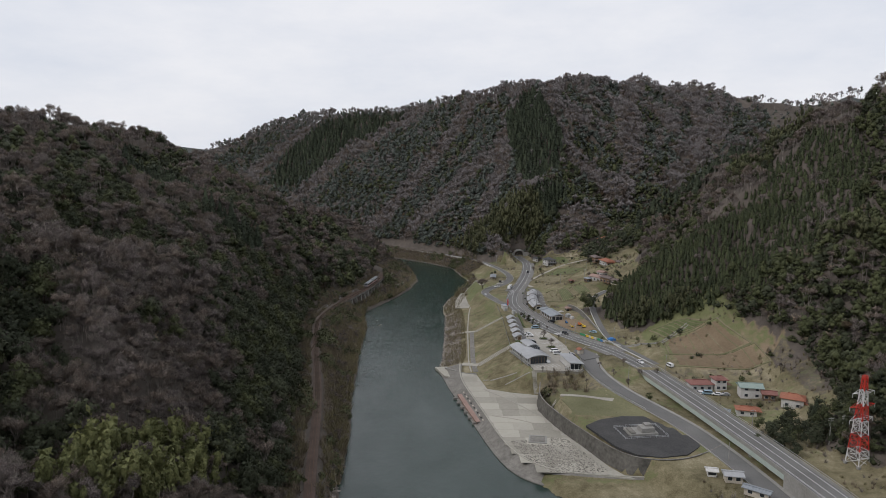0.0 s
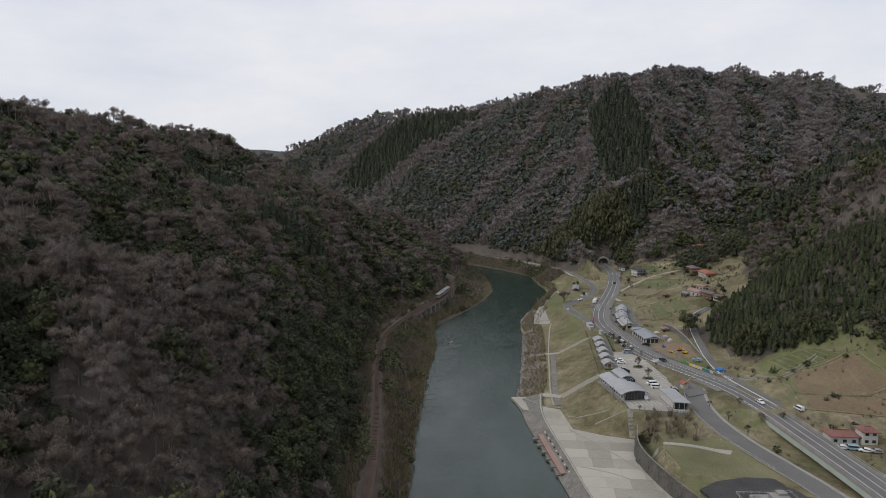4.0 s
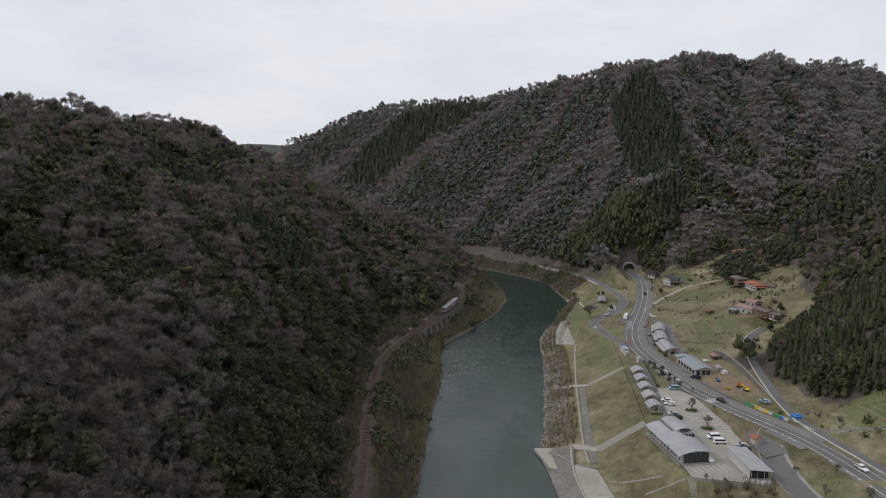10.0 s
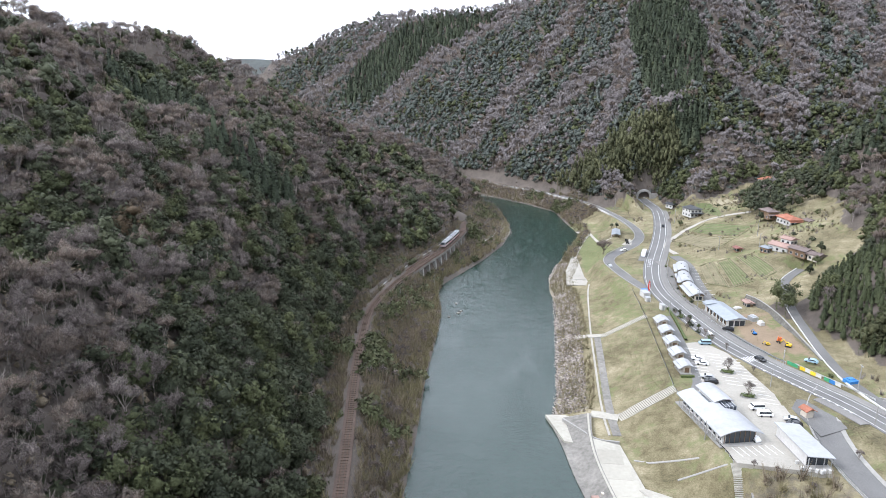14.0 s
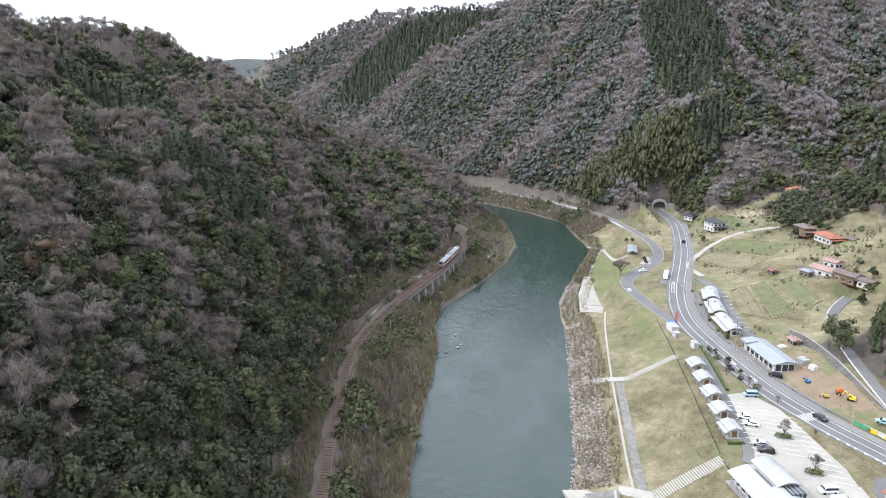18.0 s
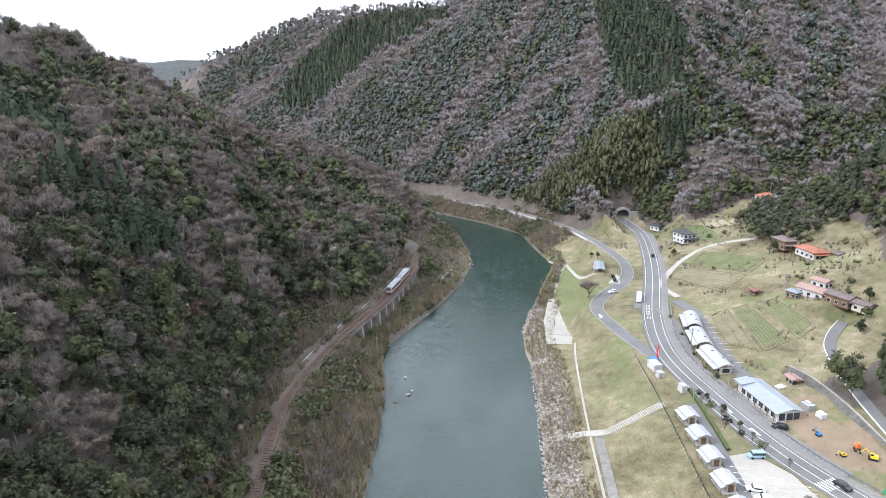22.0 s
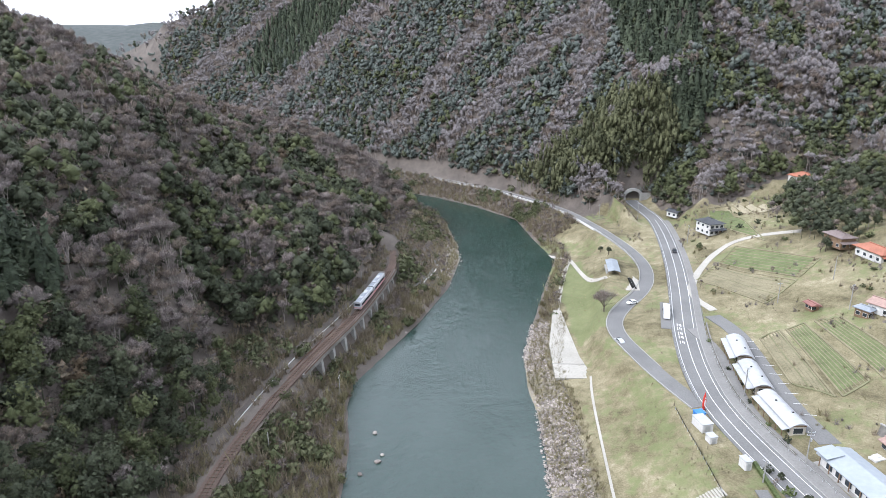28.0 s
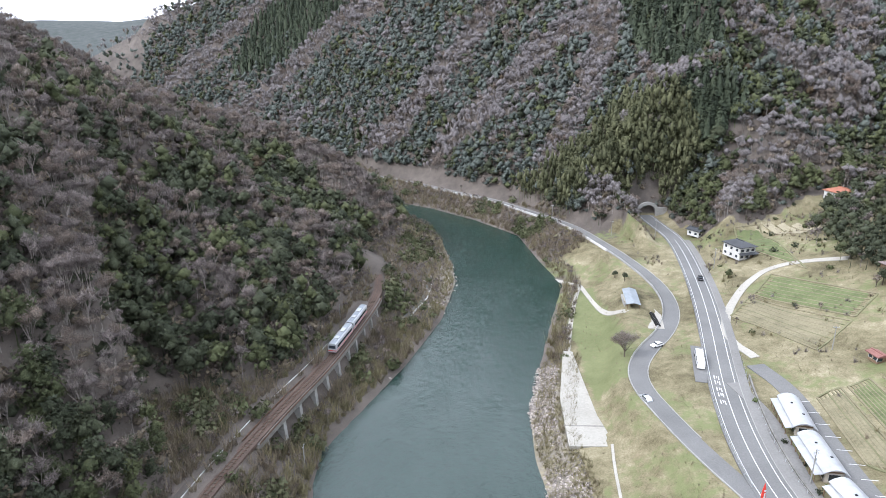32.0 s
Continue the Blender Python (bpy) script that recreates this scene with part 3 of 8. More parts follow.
def broadleaf(r, lumps, leaf_n, leaf_size):
    """Evergreen crown: a rough mass of leaf clumps heaped in a few uneven heads."""
    parts = [stem(4, 0.2)]
    for k in range(lumps):
        a = r.uniform(0, 6.3)
        out = r.uniform(0.7, 2.0) if lumps > 2 else r.uniform(0.4, 1.2)
        c = np.array([math.cos(a) * out, math.sin(a) * out, 6.2 - out * r.uniform(0.7, 2.0)])
        if k == 0:
            c = np.array([r.uniform(-0.4, 0.4), r.uniform(-0.4, 0.4), r.uniform(5.8, 6.8)])
        rad = r.uniform(0.95, 1.6) if lumps > 5 else r.uniform(1.15, 1.8) if lumps > 2 else r.uniform(1.5, 2.1)
        squash = np.array([r.uniform(0.8, 1.2), r.uniform(0.8, 1.2), r.uniform(0.75, 1.2)])
        parts.append((c + OCT_V * rad * (0.76 if lumps > 5 else 0.92) * squash * r.uniform(0.7, 1.15, (6, 1)), OCT_F))
        d = rand_dirs(leaf_n, r)
        d[:, 2] = np.abs(d[:, 2]) * 1.1 - 0.35
        d /= np.linalg.norm(d, axis=1)[:, None]
        tilt = d * 0.8 + rand_dirs(leaf_n, r) * 0.8 + np.array([0, 0, 0.35])
        tilt /= np.linalg.norm(tilt, axis=1)[:, None]
        parts.append(cards(c + d * rad * squash * r.uniform(0.78, 1.2, (leaf_n, 1)), tilt, leaf_size, r))
    return join(parts)


def bare_tree(r, limbs, twigs, sprays, width, spray, haze=1.0):
    """Leafless tree: stem, spreading limbs, fans of twigs and thin heads of the finest ones.
    Gives the corners, the triangles and which of them are branches."""
    heads, wood = [], [stem(5.6, 0.17, (r.uniform(-0.4, 0.4), r.uniform(-0.4, 0.4)))]
    for k in range(limbs):
        a = k * 2.4 + r.uniform(-0.5, 0.5)
        out = r.uniform(0.5, 2.3)
        foot = np.array([0, 0, r.uniform(1.8, 4.2)])
        tip = np.array([math.cos(a) * out, math.sin(a) * out, 7.3 - out * r.uniform(0.6, 1.4)])
        wood.append(slivers(foot[None], tip[None], width * 2.0, r))
        along = (tip - foot) / np.linalg.norm(tip - foot)
        p = foot + (tip - foot) * r.uniform(0.4, 1.0, (twigs, 1))
        d = along * 0.55 + rand_dirs(twigs, r) * 0.75 + np.array([0, 0, 0.5])
        d /= np.linalg.norm(d, axis=1)[:, None]
        q = p + d * r.uniform(0.8, 1.6, (twigs, 1))
        wood.append(slivers(p, q, width, r))
        if sprays:
            p2 = np.repeat(p + (q - p) * r.uniform(0.3, 0.7, (twigs, 1)), sprays, 0)
            d2 = np.repeat(d, sprays, 0) * 0.7 + rand_dirs(twigs * sprays, r) * 0.75 + np.array([0, 0, 0.2])
            d2 /= np.linalg.norm(d2, axis=1)[:, None]
            wood.append(slivers(p2, p2 + d2 * r.uniform(0.5, 1.1, (len(p2), 1)), spray, r))
        hr = r.uniform(0.9, 1.35) * haze * 1.0
        heads.append((foot + (tip - foot) * r.uniform(0.75, 1.0) + OCT_V * hr * np.array([1, 1, 0.8 if sprays else 1.2]) * r.uniform(0.6, 1.25, (6, 1)), OCT_F))
    hv, hf = join(heads)
    wv, wf = join(wood)
    return np.concatenate([hv, wv]), np.concatenate([hf, wf + len(hv)]), np.arange(len(hf) + len(wf)) >= len(hf)


def cedar_tree(r, sides, leaf_n, leaf_size):
    """Narrow conifer: a slim cone of drooping sprays with a pointed leader."""
    a = np.linspace(0, 6.283, sides, endpoint=False)
    ring = np.stack([np.cos(a) * 1.45, np.sin(a) * 1.45, np.full(sides, 2.2)], 1) * r.uniform(0.8, 1.15, (sides, 1))
    i = np.arange(sides)
    parts = [stem(9, 0.2), (np.concatenate([ring, [[0, 0, 11.2]]]), np.stack([i, (i + 1) % sides, np.full(sides, sides)], 1))]
    u = r.uniform(0, 1, leaf_n) ** 1.25
    a = r.uniform(0, 6.3, leaf_n)
    rad = (1.75 * (1 - u) ** 0.85 + 0.15) * r.uniform(0.65, 1.15, leaf_n)
    c = np.stack([np.cos(a) * rad, np.sin(a) * rad, 2.0 + u * 9.6], 1)
    nrm = np.stack([np.cos(a), np.sin(a), np.full(leaf_n, 0.9)], 1) + rand_dirs(leaf_n, r) * 0.6
    parts.append(cards(c, nrm / np.linalg.norm(nrm, axis=1)[:, None], leaf_size, r))
    return join(parts)


def bamboo_clump(r, culms, leaf_n):
    """Leaning culms that end in nodding feathery plumes."""
    parts = []
    for k in range(culms):
        a, b = r.uniform(0, 6.3), r.uniform(0.3, 2.6)
        foot = np.array([math.cos(a) * b, math.sin(a) * b, -1])
        lean = r.uniform(0.4, 1.6)
        top = foot + np.array([math.cos(a) * lean, math.sin(a) * lean, r.uniform(7, 11.5)])
        parts.append(slivers(foot[None], top[None], 0.2, r))
        c = foot + (top - foot) * 0.78
        parts.append((c + ICO_V * np.array([0.85, 0.85, 1.9]) * r.uniform(0.5, 1.1, (len(ICO_V), 1)), ICO_F))
        u = r.uniform(0.45, 1.02, leaf_n)[:, None] ** 0.8
        q = foot + (top - foot) * u + r.normal(size=(leaf_n, 3)) * np.array([0.7, 0.7, 0.5]) * (1.3 - u * 0.8)
        parts.append(cards(q, rand_dirs(leaf_n, r) * np.array([1, 1, 0.5]) + np.array([0, 0, 0.5]), 0.38, r))
    return join(parts)


def bush(r, leaf_n, twig_n):
    parts = []
    if leaf_n:
        d = rand_dirs(leaf_n, r)
        d[:, 2] = np.abs(d[:, 2])
        parts.append((OCT_V * np.array([1.1, 1.1, 0.9]) * r.uniform(0.6, 1.1, (6, 1)) + np.array([0, 0, 0.55]), OCT_F))
        parts.append(cards(d * np.array([1.3, 1.3, 1.3]) * r.uniform(0.7, 1.2, (leaf_n, 1)) + np.array([0, 0, 0.5]), d * 0.8 + rand_dirs(leaf_n, r) * 0.7, 0.33, r))
    if twig_n:
        a = r.uniform(0, 6.3, twig_n)
        p = np.stack([np.cos(a) * 0.4, np.sin(a) * 0.4, np.full(twig_n, -0.3)], 1) * r.uniform(0.2, 1.6, (twig_n, 1))
        d = rand_dirs(twig_n, r) * 0.9 + np.array([0, 0, 1.5])
        parts.append(slivers(p, p + d * r.uniform(0.7, 1.5, (twig_n, 1)), 0.16, r))
    return join(parts)


def variants(maker, count, seed, *args):
    return [maker(np.random.RandomState(seed + k), *args) for k in range(count)]


TREES = {
    "broad": [variants(broadleaf, 8, 10, 6, 58, 0.25), variants(broadleaf, 8, 20, 5, 18, 0.36), variants(broadleaf, 8, 30, 3, 8, 0.5)],
    "bare": [variants(bare_tree, 8, 40, 8, 7, 2, 0.085, 0.06, 0.95), variants(bare_tree, 8, 50, 4, 4, 1, 0.14, 0.11, 1.15), variants(bare_tree, 8, 60, 5, 1, 0, 0.13, 0.12, 0.85)],
    "cedar": [variants(cedar_tree, 4, 70, 8, 110, 0.5), variants(cedar_tree, 4, 80, 6, 60, 0.5), variants(cedar_tree, 4, 90, 6, 40, 0.55)],
    "bamboo": [variants(bamboo_clump, 4, 100, 7, 34), variants(bamboo_clump, 4, 110, 6, 16), variants(bamboo_clump, 3, 120, 4, 8)],
    "scrub": [variants(bush, 4, 130, 0, 34), variants(bush, 4, 140, 0, 14), variants(bush, 3, 150, 0, 8)],
    "shrub": [variants(bush, 4, 160, 44, 0), variants(bush, 6, 170, 20, 0), variants(bush, 3, 180, 8, 0)],
}


def grow(name, kind, x, y, z, lod, scale, mats, mat_of, label, category):
    """All plants of one kind as one mesh, out of shared shapes turned and sized by chance."""
    V, F, I, T, off = [], [], [], [], 0
    turn = RNG.uniform(0, 6.283, len(x))
    pick = RNG.randint(0, 1000, len(x))
    for level in range(3):
        shapes = TREES[kind][level]
        for k, shape in enumerate(shapes):
            sv, sf = shape[:2]
            wood = shape[2] if len(shape) > 2 else np.zeros(len(sf), bool)
            m = np.where((lod == level) & (pick % len(shapes) == k))[0]
            if not len(m):
                continue
            c, s = np.cos(turn[m]), np.sin(turn[m])
            sc = scale[m]
            tall = sc * RNG.uniform(0.85, 1.18, len(m)) * (0.85 if kind == "cedar" else 1.0)
            sc = sc * (1.1 if kind == "cedar" else 1.0)
            vx = (sv[None, :, 0] * c[:, None] - sv[None, :, 1] * s[:, None]) * sc[:, None] + x[m][:, None]
            vy = (sv[None, :, 0] * s[:, None] + sv[None, :, 1] * c[:, None]) * sc[:, None] + y[m][:, None]
            vz = (sv[None, :, 2] - (2.0 if level == 2 else 0.0)) * tall[:, None] + z[m][:, None]
            V.append(np.stack([vx, vy, vz], -1).reshape(-1, 3))
            F.append((sf[None] + (np.arange(len(m)) * len(sv))[:, None, None] + off).reshape(-1, 3))
            I.append(np.where(np.tile(wood, len(m)), len(mats) - 1, np.repeat(mat_of[m], len(sf))))
            T.append(np.repeat(RNG.uniform(size=len(m)), len(sv)))
            off += len(m) * len(sv)
    if not V:
        return None
    me = mesh_from(name, np.concatenate(V), np.concatenate(F), mats, np.concatenate(I), True)
    me.attributes.new("tree_tone", 'FLOAT', 'POINT').data.foreach_set("value", np.concatenate(T).astype(np.float32))
    return tagged(new(name, me), label, category, kind="stuff")


def scatter(x0, x1, y0, y1, step, seed):
    r = np.random.RandomState(seed)
    gx, gy = np.meshgrid(np.arange(x0, x1, step), np.arange(y0, y1, step))
    gx = gx + r.uniform(-0.48, 0.48, gx.shape) * step
    gy = gy + r.uniform(-0.48, 0.48, gy.shape) * step
    return gx.ravel(), gy.ravel()


def inside(x, y, cx, cy, rx, ry, turn=0.0):
    c, s = math.cos(turn), math.sin(turn)
    u, v = (x - cx) * c + (y - cy) * s, -(x - cx) * s + (y - cy) * c
    return (u / rx) ** 2 + (v / ry) ** 2 < 1 + 0.35 * waves(x, y, 30, 9, 3)


# one field of trees, thinner with distance from the flight line
tx, ty = [], []
for k, (x0, x1, y0, y1, step) in enumerate([(-130, 0, 60, 690, 3.8), (-380, -130, 100, 690, 4.2), (0, 330, 150, 700, 4.3), (-400, 330, 690, 960, 3.9), (-760, -400, 0, 1300, 11), (-400, -380, 0, 690, 11), (-380, 330, -150, 60, 9), (-380, -130, 60, 100, 7), (0, 330, 60, 150, 8), (330, 480, 60, 700, 6), (330, 480, 700, 900, 6), (330, 480, 900, 1160, 4.3), (480, 700, 100, 1200, 11), (-400, 330, 960, 1160, 4.4), (36, 116, 684, 724, 2.6), (-400, 330, 1160, 1300, 9)]):
    a, c = scatter(x0, x1, y0, y1, step, 200 + k)
    tx.append(a)
    ty.append(c)
tx, ty = np.concatenate(tx), np.concatenate(ty)
tz, td, tw, tl = ground(tx, ty)
ds_, _, _ = near_line(tx, ty, SIDE_ROAD)
dr_, _, _ = near_line(tx, ty, ROAD)
dl_, _, _ = near_line(tx, ty, RAIL)
keep = tw & (td > 5) & (ds_ > 6) & ((dr_ > 9) | (ty > 692)) & ((dl_ > 9) | ~tl)
tx, ty, tz, tl = tx[keep], ty[keep], tz[keep], tl[keep]
flight = np.hypot(tx + 10, ty - np.clip(ty, 0, 330))
# which slopes face the flight line decides how finely their trees are built
gxi = np.clip(np.searchsorted(WORLD_X, tx), 1, nx - 2)
gyi = np.clip(np.searchsorted(WORLD_Y, ty), 1, ny - 2)
faces_line = np.zeros(len(tx), bool)
for ey in (0, 80, 160, 240, 330):
    hid = np.zeros(len(tx), bool)
    for u in np.linspace(0.25, 0.97, 32):
        px, py, pz = -10 + (tx + 10) * u, ey + (ty - ey) * u, 109 + (tz + 23 - 109) * u
        hx = np.clip(np.searchsorted(WORLD_X, px), 0, nx - 1)
        hy = np.clip(np.searchsorted(WORLD_Y, py), 0, ny - 1)
        hid |= GZ[hy, hx] > pz + 4
    faces_line |= ~hid
lod = np.where(flight < 160, 0, np.where(flight < 390, 1, 2))
lod[~faces_line] = 2
thin = (~faces_line) & (RNG.uniform(size=len(tx)) < 0.94)
# ridges carry bare oaks, hollows hold the evergreens
bulge = tz - 0.25 * sum(ground(tx + a, ty + b_)[0] for a, b_ in ((22, 0), (-22, 0), (0, 22), (0, -22)))
mix = np.clip(bulge / 3.5, -0.85, 0.85) + 0.5 * waves(tx, ty, 80, 21, 3) + 0.4 * waves(tx, ty, 26, 5, 2) + 0.3 * RNG.uniform(-1, 1, len(tx))
mix -= np.where(tl, 0.3 * smooth(ty, 215, 260) + 0.22 * smooth(ty, 225, 260) * (1 - smooth(ty, 330, 380)) - 0.3 * (1 - smooth(ty, 215, 260)), 0.0)
# pale bare crests run down the spurs of the mountain, with evergreens between them
spur = np.full(len(tx), 1e9)
for line, _ in CRESTS[7:16]:
    spur = np.minimum(spur, near_line(tx, ty, line)[0])
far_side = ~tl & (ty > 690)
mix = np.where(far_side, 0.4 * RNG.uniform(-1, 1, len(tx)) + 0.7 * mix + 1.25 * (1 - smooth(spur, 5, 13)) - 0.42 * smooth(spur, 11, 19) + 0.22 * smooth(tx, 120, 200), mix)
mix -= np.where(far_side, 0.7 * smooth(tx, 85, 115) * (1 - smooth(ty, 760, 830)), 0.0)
mix -= np.where(~tl & (ty > 200) & (ty < 360), 0.55 * smooth(tx, 120, 150) * (1 - smooth(tx, 235, 300)), 0.0)
kind = np.where(mix > -0.02, "bare", "broad").astype(object)
lod[tl & faces_line & (flight < 175) & (mix <= -0.02)] = 0
kind[tl & (xs_at(ty, RAIL) - tx < 26) & (mix < 0.22)] = "broad"
kind[tl & (kind == "broad") & (RNG.uniform(size=len(tx)) < 0.1)] = "bare"
PLOT = [(76, 866), (82, 792), (86, 738), (92, 720), (126, 733), (138, 776), (126, 838), (112, 880)]
SLOPE_PLOT = [(-203, 1090), (-150, 1068), (-52, 1000), (-88, 1006), (-120, 1010), (-152, 1020), (-212, 1003), (-275, 1034), (-256, 1076)]
cedar = in_polygon(tx, ty, PLOT) | in_polygon(tx, ty, SLOPE_PLOT) | inside(tx, ty, 168, 395, 88, 56, 0.1) | inside(tx, ty, 215, 560, 60, 32, -0.7) | inside(tx, ty, 112, 700, 20, 9)
cedar |= inside(tx, ty, -200, 470, 26, 22) | inside(tx, ty, -140, 430, 20, 16)
kind[cedar & (RNG.uniform(size=len(tx)) < 0.96)] = "cedar"
bam = in_polygon(tx, ty, [(5, 742), (35, 728), (66, 730), (98, 702), (104, 690), (78, 684), (33, 690)]) | inside(tx, ty, -67, 140, 9, 26, -0.2) | inside(tx, ty, 122, 356, 14, 6, 0.2) | inside(tx, ty, 110, 372, 7, 8) | inside(tx, ty, 240, 480, 30, 16) | inside(tx, ty, 205, 330, 14, 10)
kind[bam & (RNG.uniform(size=len(tx)) < 0.85)] = "bamboo"
kind[tl & (ty > 280) & (near_line(tx, ty, CRESTS[0][0])[0] < 16) & (RNG.uniform(size=len(tx)) < 0.8)] = "bare"
size = RNG.uniform(0.75, 1.5, len(tx))
size[kind == "bare"] *= 1.12
size[tl & (kind == "broad")] *= 1.15
size[far_side] *= 1.3
size[kind == "cedar"] *= RNG.uniform(0.95, 1.1, (kind == "cedar").sum())
# the plantation above the road stands closer, with smaller crowns
near_plot = (kind == "cedar") & (tx > 70) & (ty < 470)
thin |= near_plot
qx, qy = scatter(75, 275, 325, 462, 2.8, 260)
qz, qd, qw, ql = ground(qx, qy)
hold = inside(qx, qy, 168, 395, 88, 56, 0.1) & qw & (near_line(qx, qy, HILL_ROAD)[0] > 5)
qx, qy, qz = qx[hold], qy[hold], qz[hold]
grow("cedar_plantation", "cedar", qx, qy, qz, np.where(qx < 175, 1, 2), RNG.uniform(0.58, 0.82, len(qx)), [M_CEDAR2], np.zeros(len(qx), int), "close rows of dark cedars on the spur above the road", "woods")
for kd, nm, mats, lab in (("bare", "bare_woods", [M_BARE, M_BARE2, M_BARE_HAZED, M_TWIG], "grey-brown leafless winter woods on the hillsides"),
                          ("broad", "evergreen_woods", [M_GREEN, M_GREEN2, M_GREEN_HAZED, M_RUSTLEAF], "dark green broadleaf evergreen woods on the hillsides"),
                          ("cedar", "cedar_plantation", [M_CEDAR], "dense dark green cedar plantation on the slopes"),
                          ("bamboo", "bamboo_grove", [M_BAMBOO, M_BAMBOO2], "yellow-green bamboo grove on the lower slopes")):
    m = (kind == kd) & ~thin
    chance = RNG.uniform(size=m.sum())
    # across the river most trees take the colours with haze mixed in
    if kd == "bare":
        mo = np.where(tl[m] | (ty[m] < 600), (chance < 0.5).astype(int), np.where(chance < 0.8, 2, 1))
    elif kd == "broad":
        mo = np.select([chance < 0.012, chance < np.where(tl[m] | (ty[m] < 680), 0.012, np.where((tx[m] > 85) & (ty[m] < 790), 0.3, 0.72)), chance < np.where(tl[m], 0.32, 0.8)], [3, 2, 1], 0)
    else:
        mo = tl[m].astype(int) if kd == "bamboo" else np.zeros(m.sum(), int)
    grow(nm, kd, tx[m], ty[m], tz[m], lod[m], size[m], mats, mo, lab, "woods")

# scrub on the river banks and along the edges of the woods
sx, sy = scatter(-200, 80, 60, 920, 1.8, 300)
sz_, sd, sw, sl = ground(sx, sy)
dl_, _, _ = near_line(sx, sy, RAIL)
ds_, _, _ = near_line(sx, sy, SIDE_ROAD)
right_far = (~sl) & (sd > 0.8) & (ds_ > np.where(sy > 640, 5.2, 4.2)) & (((sy > 640) & (sd < 26)) | ((sy > 532) & (sd < 8)))
bank_left = sl & (sx > -130) & (sd > 0.6) & (dl_ > 2.8) & ((near_line(sx, sy, LANE)[0] > 1.7) | (sy < 424) | (xs_at(sy, RAIL) < sx)) & (~sw)
slope_scrub = (sx > 46) & (sx < 67) & (sy > 284) & (sy < 303) & ~sl & (RNG.uniform(size=len(sx)) < 0.3)
keep = (bank_left | right_far | slope_scrub) & (RNG.uniform(size=len(sx)) < 0.92)
sx, sy, sz_, sd_ = sx[keep], sy[keep], sz_[keep], sd[keep]
fl = np.hypot(sx + 10, sy - np.clip(sy, 0, 330))
sl_ = np.where((fl < 230) | (right_far[keep] & (sy > 640)), 0, 1)
green = (waves(sx, sy, 40, 33, 3) + RNG.uniform(-0.45, 0.45, len(sx))) > 0.62
M_SCRUB = leaf_mat("dry_scrub", (0.085, 0.068, 0.048), (0.28, 0.23, 0.165))
M_REED = leaf_mat("yellow_reed", (0.096, 0.086, 0.045), (0.275, 0.24, 0.138))
grow("bank_scrub", "scrub", sx[~green], sy[~green], sz_[~green], sl_[~green], RNG.uniform(0.9, 2.1, (~green).sum()) * np.where(sy[~green] > 640, 0.85, 1.0), [M_SCRUB, M_REED], (RNG.uniform(size=(~green).sum()) < np.where(sy[~green] > 640, 0.2, np.where(sd_[~green] < 7, 0.7, 0.3))).astype(int), "dry brown scrub and yellow reeds on the river bank", "scrub")
bt = (~green) & (RNG.uniform(size=len(sx)) < np.where(sx > 40, 0.05, 0.2)) & (near_line(sx, sy, RAIL)[0] > 5) & (sz_ > 1.5)
grow("bank_trees", "bare", sx[bt], sy[bt], sz_[bt], np.where(fl[bt] < 120, 0, 1), RNG.uniform(0.35, 0.68, bt.sum()), [M_BARE, M_BARE2, M_TWIG], (RNG.uniform(size=bt.sum()) < 0.5).astype(int), "small leafless trees and bushes on the river bank", "trees")
grow("bank_shrubs", "shrub", sx[green], sy[green], sz_[green], sl_[green], RNG.uniform(0.8, 2.2, green.sum()), [M_GREEN2, M_BAMBOO], (RNG.uniform(size=green.sum()) < 0.4).astype(int), "evergreen shrubs growing on the river bank", "shrub")

# tussocks of dry grass over the levee and the valley floor
gx_, gy_ = scatter(-2, 150, 215, 690, 2.0, 340)
gz_, gd_, gw_, gl_ = ground(gx_, gy_)
ds_, _, _ = near_line(gx_, gy_, SIDE_ROAD)
dr_, _, _ = near_line(gx_, gy_, ROAD)
dm_, _, _ = near_line(gx_, gy_, RAMP)
dh_, _, _ = near_line(gx_, gy_, HILL_ROAD)
built = ((gx_ > 36) & (gx_ < 70) & (gy_ > 302) & (gy_ < 420)) | ((gx_ > 54) & (gx_ < 76) & (gy_ > 400) & (gy_ < 512)) | ((gx_ > 8) & (gx_ < 46) & (gy_ < 330) & (gd_ < 34)) | ((gx_ > 50) & (gx_ < 96) & (gy_ < 258))
bare_ = (~gl_) & (gd_ > 12) & (~gw_) & (ds_ > 4) & (dr_ > 8) & (dm_ > 5) & (dh_ > 4) & ~built & ((waves(gx_, gy_, 35, 61, 3) + RNG.uniform(-0.7, 0.7, len(gx_))) > 0.1)
gx_, gy_, gz_ = gx_[bare_], gy_[bare_], gz_[bare_]
grow("grass_tussocks", "scrub", gx_, gy_, gz_, np.ones(len(gx_), int), RNG.uniform(0.16, 0.42, len(gx_)), [M_SCRUB, M_REED], (RNG.uniform(size=len(gx_)) < 0.6).astype(int), "tussocks of dry yellow grass on the valley floor", "grass")

# rows of cut grass along the levee
rx_, ry_ = [], []
for row in range(13):
    for yy in np.arange(352, 474, 0.9):
        lo, hi = float(np.interp(yy, LEVEE_Y, LEVEE_TOE)), float(np.interp(yy, LEVEE_Y, LEVEE_TOP))
        if not (407 < yy < 417 or 339 < yy < 350):
            rx_.append(lo + 1.2 + (hi - lo - 1.6) * row / 12.0)
            ry_.append(yy)
rx_, ry_ = np.array(rx_) + RNG.uniform(-0.18, 0.18, len(rx_)), np.array(ry_) + RNG.uniform(-0.4, 0.4, len(ry_))
rz_ = ground(rx_, ry_)[0]
